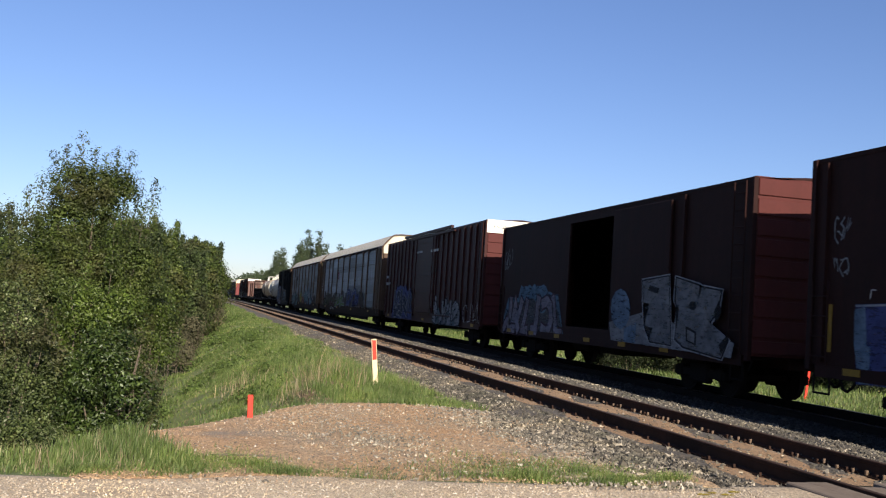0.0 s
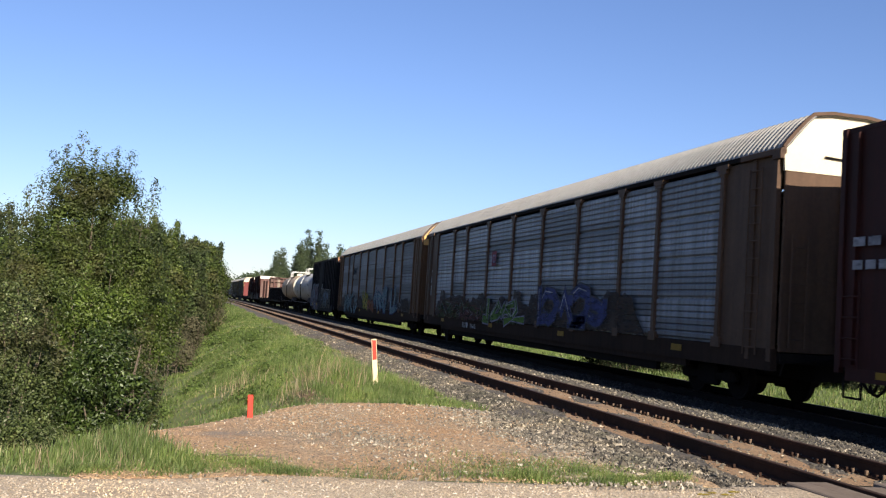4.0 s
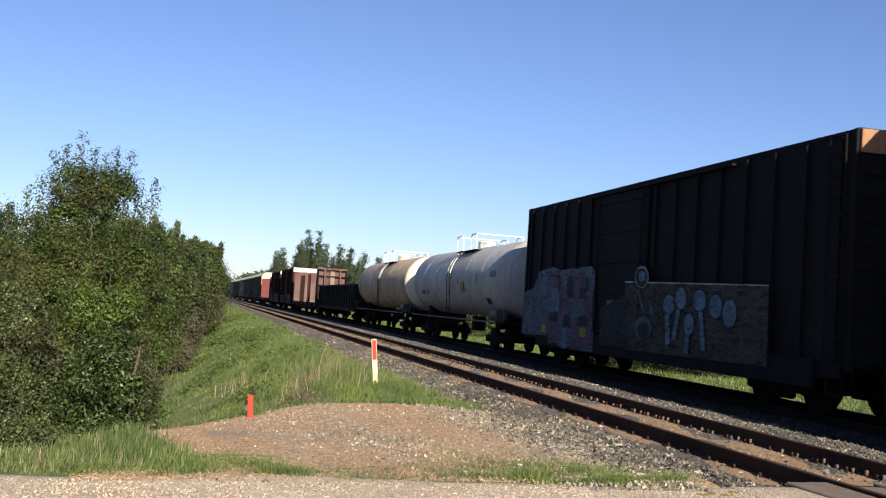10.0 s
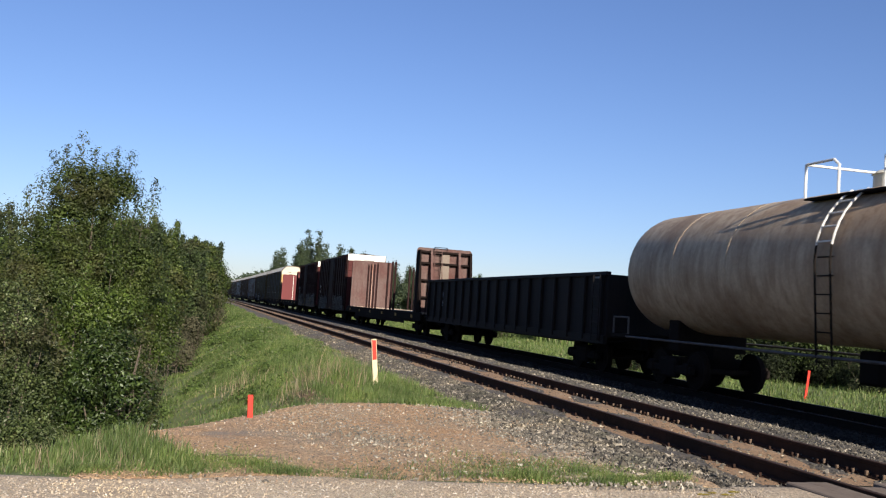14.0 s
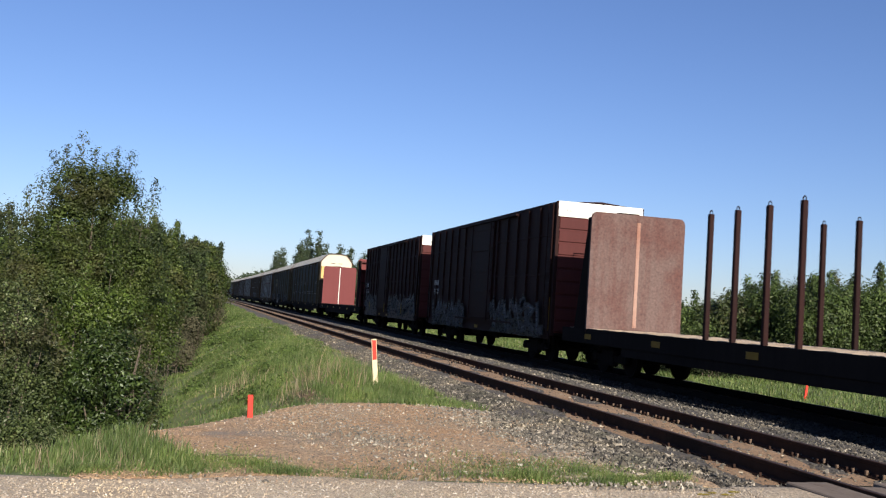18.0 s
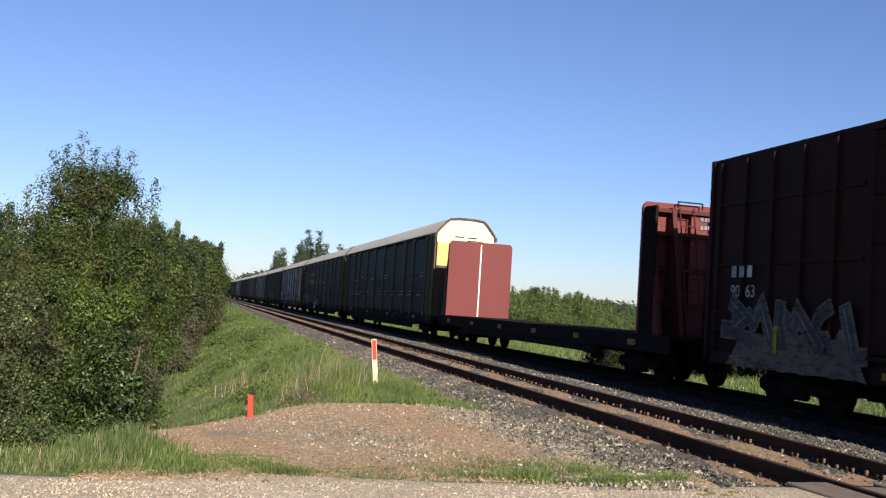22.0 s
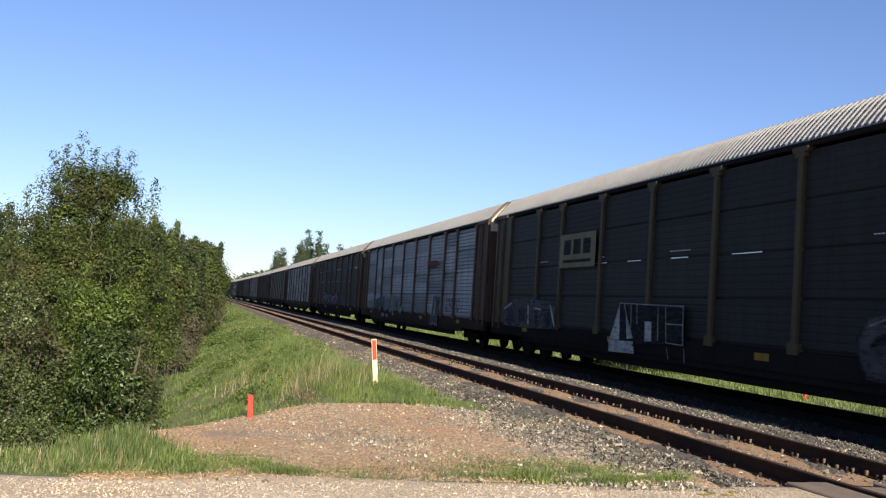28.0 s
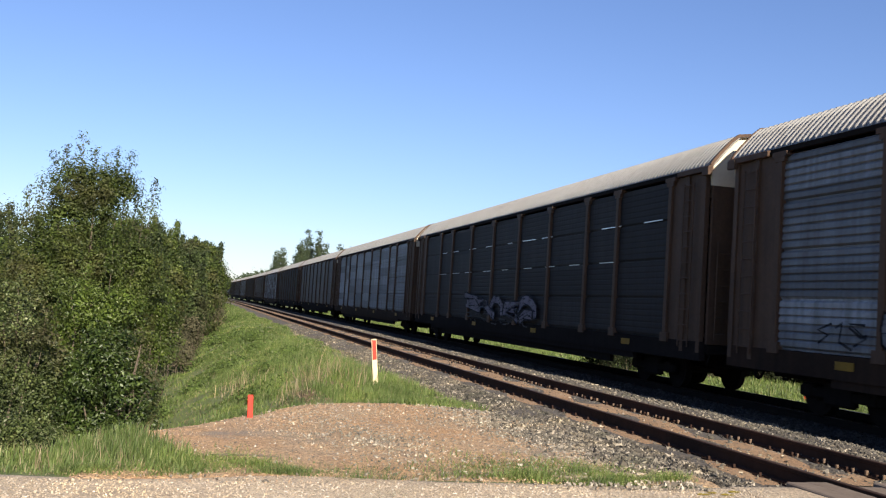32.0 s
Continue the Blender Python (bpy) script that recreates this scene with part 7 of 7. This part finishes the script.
# the tall poplar and the bushes at its foot
tree("poplar_tree", "young poplar tree with a leafy green crown and thin leaders", -2.45, 23.0,
     [(-0.2, 0, 3.3, 1.15, 1.0, 1.2), (-0.75, 0.1, 5.15, 0.55, 0.6, 0.65), (-0.5, 0, 5.95, 0.45, 0.45, 0.75), (0.05, 0, 5.85, 0.42, 0.45, 0.8), (0.5, 0, 5.8, 0.45, 0.45, 0.85), (-0.25, 0, 4.6, 0.85, 0.75, 0.65), (-0.3, 0, 2.0, 1.3, 0.9, 1.2), (0.95, 0, 4.3, 0.6, 0.6, 0.75), (-1.25, 0, 3.9, 0.6, 0.7, 0.65), (0.75, 0, 3.0, 1.0, 1.0, 0.9), (1.3, 0, 3.6, 0.5, 0.6, 0.6)],
     M_LEAF, 2900, 62, 0.031, 0.125, 1, bark=M_BARK, spikes=[(-0.4, 0, 6.0, 7.33), (-0.75, 0.1, 5.7, 7.05), (-0.95, 0.1, 5.6, 6.85), (-0.1, 0, 6.0, 7.0), (0.15, 0, 5.9, 6.9), (0.4, 0, 5.8, 7.05), (0.68, 0, 5.4, 7.0), (1.28, 0.1, 4.6, 6.4), (1.12, 0, 4.4, 5.9), (-1.45, 0, 4.5, 6.0), (-1.2, 0, 4.6, 6.3), (0.9, 0, 4.8, 6.0)])
SHRUBS = "shrubs round the poplar"
tree("bright_shrub", "fresh green shrub before the poplar", -1.95, 21.4, [(0.0, 0, 3.6, 0.55, 0.6, 0.95), (-0.45, 0, 3.0, 0.6, 0.6, 0.9), (0.4, 0, 3.1, 0.5, 0.6, 0.8), (0.1, 0, 2.3, 0.8, 0.7, 0.7), (0.65, 0, 2.3, 0.5, 0.5, 0.6)], M_LIME, 420, 46, 0.034, 0.13, 3, spikes=[(0.1, 0, 4.2, 4.9), (-0.4, 0, 3.7, 4.3)], category="bush", group=SHRUBS)
tree("bright_shrub", "fresh green shrub with upright shoots", -1.05, 23.6, [(0.0, 0, 3.5, 0.5, 0.6, 0.9), (-0.3, 0, 2.7, 0.6, 0.6, 0.9), (0.25, 0, 2.6, 0.45, 0.5, 0.7)], M_LIME, 280, 40, 0.036, 0.14, 3, category="bush", group=SHRUBS)
tree("glossy_shrub", "dark glossy green shrub at the foot of the bank", -1.55, 18.6, [(0.0, 0, 2.2, 0.6, 0.6, 0.6), (0.4, 0, 1.7, 0.55, 0.6, 0.5), (-0.4, 0, 1.4, 0.6, 0.6, 0.6), (0.55, 0, 1.15, 0.5, 0.5, 0.45), (0.05, -0.2, 0.75, 0.8, 0.6, 0.6), (0.0, 0, 2.75, 0.4, 0.5, 0.4)], M_DEEP, 480, 46, 0.036, 0.12, 3, category="bush", group=SHRUBS)
tree("glossy_shrub", "dark glossy green shrub with gaps between its boughs", -2.55, 20.2, [(0.0, 0, 2.4, 0.6, 0.6, 0.5), (-0.5, 0, 1.7, 0.6, 0.6, 0.5), (0.4, 0, 1.5, 0.5, 0.6, 0.5), (-0.1, 0, 0.9, 0.8, 0.6, 0.6)], M_DEEP, 360, 44, 0.036, 0.12, 3, category="bush", group=SHRUBS)
tree("willow_shrub", "grey green willow shrub beside the road verge", -3.15, 18.6, [(0, 0, 3.2, 0.6, 0.6, 0.7), (-0.5, 0, 2.6, 0.6, 0.7, 0.8), (0.4, 0, 2.5, 0.5, 0.6, 0.7), (0, 0, 1.7, 0.9, 0.8, 0.7), (0.3, -0.3, 0.9, 0.9, 0.7, 0.7), (-0.7, 0, 1.0, 0.6, 0.7, 0.8)], M_LEAF2, 640, 46, 0.030, 0.13, 4, spikes=[(0.0, 0, 3.6, 4.2), (-0.6, 0, 3.1, 3.8), (0.5, 0, 2.9, 3.5)], category="bush", group=SHRUBS)
tree("willow_shrub", "low olive green willow beside the road verge", -2.3, 17.0, [(0, 0, 0.9, 0.6, 0.5, 0.6), (-0.6, 0, 1.1, 0.5, 0.5, 0.7), (0.55, 0, 0.6, 0.5, 0.5, 0.5), (-1.2, 0, 1.0, 0.6, 0.5, 0.7)], M_LEAF2, 400, 42, 0.028, 0.11, 4, category="bush", group=SHRUBS)
tree("willow_shrub", "tall grey green willow shrub among the bushes", -4.5, 21.5, [(0, 0, 1.8, 1.0, 0.9, 1.4), (-0.7, 0, 2.8, 0.7, 0.7, 1.0), (0.5, 0, 3.2, 0.7, 0.7, 0.9), (0.9, 0, 2.2, 0.6, 0.7, 0.9)], M_LEAF2, 620, 40, 0.034, 0.14, 4, category="bush", group=SHRUBS)
tree("leafy_shrub", "tall green shrub behind the willows", -3.9, 24.5, [(0, 0, 2.4, 1.2, 1.1, 1.5), (0.7, 0, 3.6, 0.8, 0.8, 0.9), (-0.8, 0, 3.9, 0.8, 0.8, 1.0), (1.2, 0, 2.4, 0.8, 0.8, 1.2), (-0.1, 0, 4.5, 0.6, 0.6, 0.8)], M_LEAF, 900, 20, 0.048, 0.17, 3, category="bush", group=SHRUBS)
tree("twiggy_shrub", "bare brownish shrub half hidden in the bushes", -1.45, 20.9, [(0.1, 0, 2.5, 0.45, 0.4, 0.4), (0.35, 0, 1.9, 0.45, 0.4, 0.4), (-0.1, 0, 1.6, 0.4, 0.4, 0.4)], M_DRYLEAF, 170, 16, 0.024, 0.12, 7, category="bush", group=SHRUBS)
for bx, by, hgt, r in [(-1.3, 26.5, 1.9, 0.6), (-1.2, 30.0, 2.1, 0.65), (-1.3, 23.2, 1.2, 0.45)]:
    tree("mixed_shrub", "low green shrub at the edge of the bank", bx, by, [(random.uniform(-r, r) * 0.6, 0, hgt * k, r * 0.7, r * 0.7, hgt * 0.25) for k in (0.3, 0.5, 0.75)], M_LEAF2, 240, 20, 0.04, 0.13, 4, category="bush", group=SHRUBS)

# woods along the left side of the line
WOODS = [(-8.6, 29, 6.5, 1.7), (-6.9, 31, 6.3, 1.6), (-5.8, 28, 5.5, 1.7), (-3.4, 30, 5.3, 1.3), (-7.5, 34, 6.6, 2.2), (-2.05, 34, 6.3, 0.95), (-4.6, 40, 6.9, 2.0), (-1.55, 40, 6.2, 0.9), (-0.75, 46, 5.9, 1.0), (-3.4, 47, 7.4, 1.6), (-8.8, 48, 8.0, 2.8), (-0.7, 52, 6.2, 1.0), (-2.6, 57, 7.2, 1.6), (0.05, 58, 6.1, 0.95), (-5.0, 63, 8.6, 2.8), (-0.3, 68, 6.6, 1.3), (0.1, 84, 7.6, 1.8), (-4.2, 88, 10, 3.0), (-0.6, 100, 9.0, 2.2), (0.4, 118, 9.0, 2.3), (-4.0, 125, 11, 3.2), (0.2, 142, 10, 2.7), (-0.4, 170, 11.5, 3.2), (-0.6, 205, 12, 3.6), (-1.6, 245, 12, 4.0)]
for x, y, hgt, r in WOODS:
    b = [(0, 0, hgt * 0.55, r, r, hgt * 0.30), (0, 0, hgt * 0.80, r * 0.5, r * 0.5, hgt * 0.15)] + [(random.uniform(-r, r) * 0.75, random.uniform(-r, r) * 0.6, hgt * random.uniform(0.25, 0.7), r * 0.5, r * 0.5, hgt * 0.14) for _ in range(7)]
    tree("woodland_tree", "dark green tree at the edge of the woods", x, y, b, (M_WOOD, M_WOOD, M_LEAF)[random.randrange(3)], 950, 32, 0.026 + 0.00085 * y, 0.12 + 0.0026 * y, 2, spikes=[(random.uniform(-r, r) * 0.8, random.uniform(-r, r) * 0.4, hgt * random.uniform(0.62, 0.82), hgt * random.uniform(0.88, 1.0)) for _ in range(8)], group="trees along the left of the line")
for x, y, hgt, r in [(-0.75, 39, 2.2, 0.45), (-0.35, 44, 2.4, 0.55), (-0.05, 50, 2.6, 0.6), (0.6, 58, 2.8, 0.6), (0.6, 68, 3.0, 0.8), (0.5, 82, 3.2, 1.0), (0.7, 96, 3.6, 1.2), (0.9, 116, 4.0, 1.5), (1.2, 140, 4.6, 1.7)]:
    b = [(random.uniform(-r, r) * 0.8, random.uniform(-r, r) * 0.5, hgt * random.uniform(0.3, 0.8), r * 0.7, r * 0.7, hgt * 0.22) for _ in range(6)]
    tree("brown_shrub", "twiggy brownish shrub on the bank", x, y, b, M_DRYLEAF if y < 75 else M_WOOD, 240, 16, 0.022 + 0.0008 * y, 0.12 + 0.002 * y, 8, category="bush", group="shrubs on the bank")

# poplars and woods beyond the train
rnd = random.Random(5)


def stand(az, elev, dist, r, name, label, mat, clumps, per, size, spread, lobes, trunks, category, group, spikes=0):
    """A tree or bush in the direction az, whose top stands elev degrees above the eye."""
    x, y = dist * math.sin(radians(az)), dist * math.cos(radians(az))
    hgt = EYE.z + dist * math.tan(radians(elev)) - float(ground_z(x, y)) - spread * 0.6
    if spikes > 5:
        b = [(0, 0, hgt * 0.45, r * 0.55, r * 0.55, hgt * 0.28)]
        for top in range(3):
            ox, oz = rnd.uniform(-0.7, 0.7) * r * (top > 0), 1.0 if top == 0 else rnd.uniform(0.72, 0.92)
            for q in range(5):
                lev = 0.45 + 0.11 * q
                b.append((ox + rnd.uniform(-0.35, 0.35) * r * (1.15 - lev), rnd.uniform(-0.3, 0.3) * r, hgt * oz * lev, r * 0.6 * (1.2 - lev), r * 0.55 * (1.2 - lev), hgt * 0.085))
        b += [(rnd.uniform(-r, r), rnd.uniform(-r, r) * 0.6, hgt * rnd.uniform(0.2, 0.6), r * 0.28, r * 0.28, hgt * 0.06) for _ in range(lobes // 2)]
        spikes = 0
    else:
        b = [(0, 0, hgt * 0.62, r * 0.7, r * 0.7, hgt * 0.36)] + [(rnd.uniform(-r, r) * 0.6, rnd.uniform(-r, r) * 0.6, hgt * rnd.uniform(0.25, 0.74), r * 0.6, r * 0.6, hgt * 0.23) for _ in range(lobes)]
    tree(name, label, x, y, b, mat, clumps, per, size, spread, trunks, category=category, group=group, holes=False, spikes=[(u * r * 0.8, rnd.uniform(-r, r) * 0.3, hgt * (0.80 - 0.3 * abs(u)), hgt * (rnd.uniform(0.8, 1.0) - 0.22 * abs(u) if spikes > 5 else rnd.uniform(1.0, 1.16) - 0.1 * abs(u))) for u in [rnd.uniform(-1, 1) for _ in range(spikes)]])


for az, elev, dist, r in [(4.1, 1.9, 235, 2.6), (4.75, 3.15, 232, 2.9), (5.6, 3.3, 205, 2.4), (6.05, 4.35, 200, 2.5), (6.75, 4.3, 195, 2.4), (7.2, 2.5, 195, 2.4), (8.05, 3.55, 190, 2.3), (8.65, 3.5, 188, 2.3), (9.4, 3.15, 180, 2.4), (10.4, 2.9, 175, 2.8), (11.3, 2.7, 170, 3.0), (12.3, 2.5, 165, 3.2), (13.3, 2.3, 160, 3.2), (14.4, 2.15, 150, 3.2), (15.6, 2.0, 140, 3.0), (3.3, 1.3, 290, 4.2), (2.75, 1.2, 330, 4.5), (2.2, 0.95, 380, 5.0)]:
    stand(az, elev, dist, r, "far_poplar", "tall poplar standing beyond the railway", M_LEAF3, 700, 20, 0.17, 0.32, 16, 1, "tree", "trees beyond the train", 16)
for k in range(22):
    az = 16.2 + k * 0.42
    stand(az, float(np.interp(az, [15.8, 18.3, 21.1, 23.3, 25.5], [1.8, 1.5, 1.42, 0.95, 0.55])) * rnd.uniform(0.85, 1.08), rnd.uniform(62, 100), rnd.uniform(1.4, 2.4), "meadow_shrub", "light green shrub in the meadow beyond the train", (M_MEADOW, M_SHRUB, M_MEADOW)[k % 3], 420, 26, 0.065, 0.24, 5, 3, "bush", "shrubs in the meadow", 4)
for k in range(22):
    az = 30.1 + k * 0.85
    elev = float(np.interp(az, [29.5, 31, 32.3, 34.4, 37.3, 40, 50], [0.9, 2.0, 2.6, 3.0, 3.1, 3.4, 3.4])) * rnd.uniform(0.93, 1.05)
    stand(az, elev, rnd.uniform(38, 46), rnd.uniform(1.7, 2.2), "roadside_shrub", "tall leafy green shrub beyond the train", (M_SHRUB, M_SHRUB, M_LEAF2)[k % 3], 900, 20, 0.060, 0.22, 9, 3, "bush", "shrubs beyond the train", 2)


# added low bushes whose dark leaves stand for shade at the shrubs' feet
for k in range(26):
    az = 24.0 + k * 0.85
    stand(az, -0.5 * rnd.uniform(0.4, 1.3), rnd.uniform(34, 39), rnd.uniform(0.7, 1.1), "undergrowth_bush", "added low bush with shade-dark leaves at the shrubs' foot", M_UNDER, 200, 16, 0.045, 0.16, 5, 4, "bush", "undergrowth beyond the train", 0)


# far woods along the horizon: one band of many small crowns
def far_woods(name, az0, az1, dist, h0, h1, clumps, size):
    a = np.radians(rng.uniform(az0, az1, clumps))
    d = dist * rng.uniform(0.95, 1.15, clumps)
    hh = (h0 + (h1 - h0) * (0.5 + 0.5 * np.sin(a * 95 + 2 * np.sin(a * 37)))) * rng.random(clumps) ** 0.6
    x, y = d * np.sin(a), d * np.cos(a)
    P = np.stack([x, y, ground_z(x, y) + hh], -1)
    V, F = leaves(P, np.full(clumps, size * 1.6), 8, size)
    tagged(new(name, raw(name, V, F, M_LEAF3)), "far dark green woods along the horizon", "woods", kind="stuff")


far_woods("far_woods", 20, 50, 230, 5.6, 6.8, 6500, 0.42)
far_woods("far_woods", -30, 20, 520, 9, 15, 9000, 0.85)
far_woods("far_woods", 45, 330, 420, 8, 13, 3000, 2.4)


# ---- survey stakes, fallen stick ----
st = thing("survey_stake", "wooden survey stake, orange above and pale below, in the grass", "stake", "", (3.50, 18.4, -0.45))
part("post", boxes((-0.05, 0.05, -0.018, 0.018, 0.0, 1.20), bevel=0.004), M_STAKE_W, st)
part("painted_top", boxes((-0.040, 0.040, -0.022, -0.017, 0.80, 1.18)), M_STAKE_R, st, "fluorescent orange painted top")
st.rotation_euler = (0, radians(-6.0), 0)
st2 = thing("marker_stake", "short fluorescent orange marker stake in the gravel edge", "stake", "", (0.72, 11.85, -0.10))
part("post", boxes((-0.032, 0.032, -0.016, 0.016, 0.0, 0.34), bevel=0.004), M_STAKE_R, st2)
st2.rotation_euler = (0, radians(-3.0), 0)
bm = bmesh.new()
pipe(bm, [(0.22, 9.02, -0.03), (0.42, 9.0, -0.02), (0.6, 9.02, -0.024), (0.82, 8.97, -0.03)], 0.010)
ob = new("fallen_stick", mesh_of(bm, "fallen_stick", M_BARK))
tagged(ob, "thin dry stick lying on the gravel", "stick")
st3 = thing("marker_stake", "leaning fluorescent orange stake in the grass beyond the train", "stake", "", (16.4, 23.1, -0.5))
part("post", boxes((-0.035, 0.035, -0.016, 0.016, 0.0, 0.86), bevel=0.004), M_STAKE_R, st3)
st3.rotation_euler = (0, radians(7.0), 0)
for k, (x, y) in enumerate([(4.42, 7.62), (4.55, 7.70), (4.66, 7.60), (4.80, 7.74)]):
    bm = bmesh.new()
    f = bm.faces.new([bm.verts.new((x + random.uniform(0.04, 0.08) * math.cos(a), y + random.uniform(0.02, 0.06) * math.sin(a), float(road_z(x, y)) + 0.006)) for a in np.linspace(0, 6.28, 9)[:-1]])
    ob = new("paint_mark", mesh_of(bm, "paint_mark", G_YEL))
    tagged(ob, "small yellow paint mark on the gravel road", "paint mark", "yellow marks on the road")


# ---- movement ----
def motions():
    """Each car rolls along its track; its wheels turn while it passes near."""
    times = [float(k) for k in range(33)]
    for c, mid in CARS:
        rows = []
        for t in times:
            y = mid - run(t)
            turn = math.degrees(math.atan(0.00008 * max(0.0, y - 150.0)))
            rows.append((t, pose(TRAIN_X + bend(y), y, 0, 0, 0, turn)))
        walk(c, rows)
        for tk in c.children:
            if not tk.name.startswith("truck"):
                continue
            for ws in tk.children:
                base = mid + tk.location.y
                spin = [k / FPS for k in range(961) if 7.0 < base - run(k / FPS) < 34.0]
                at = [0.0] + [t for t in spin if 0 < t < 32.0] + [32.0]
                rows, ang, last = [], 0.0, None
                for t in at:
                    if last is not None and t in spin and last in spin:
                        ang += math.degrees((run(t) - run(last)) / 0.457)
                    rows.append((t, pose(0, ws.location.y, 0.457, ang, 0, 0)))
                    last = t
                walk(ws, rows)


motions()
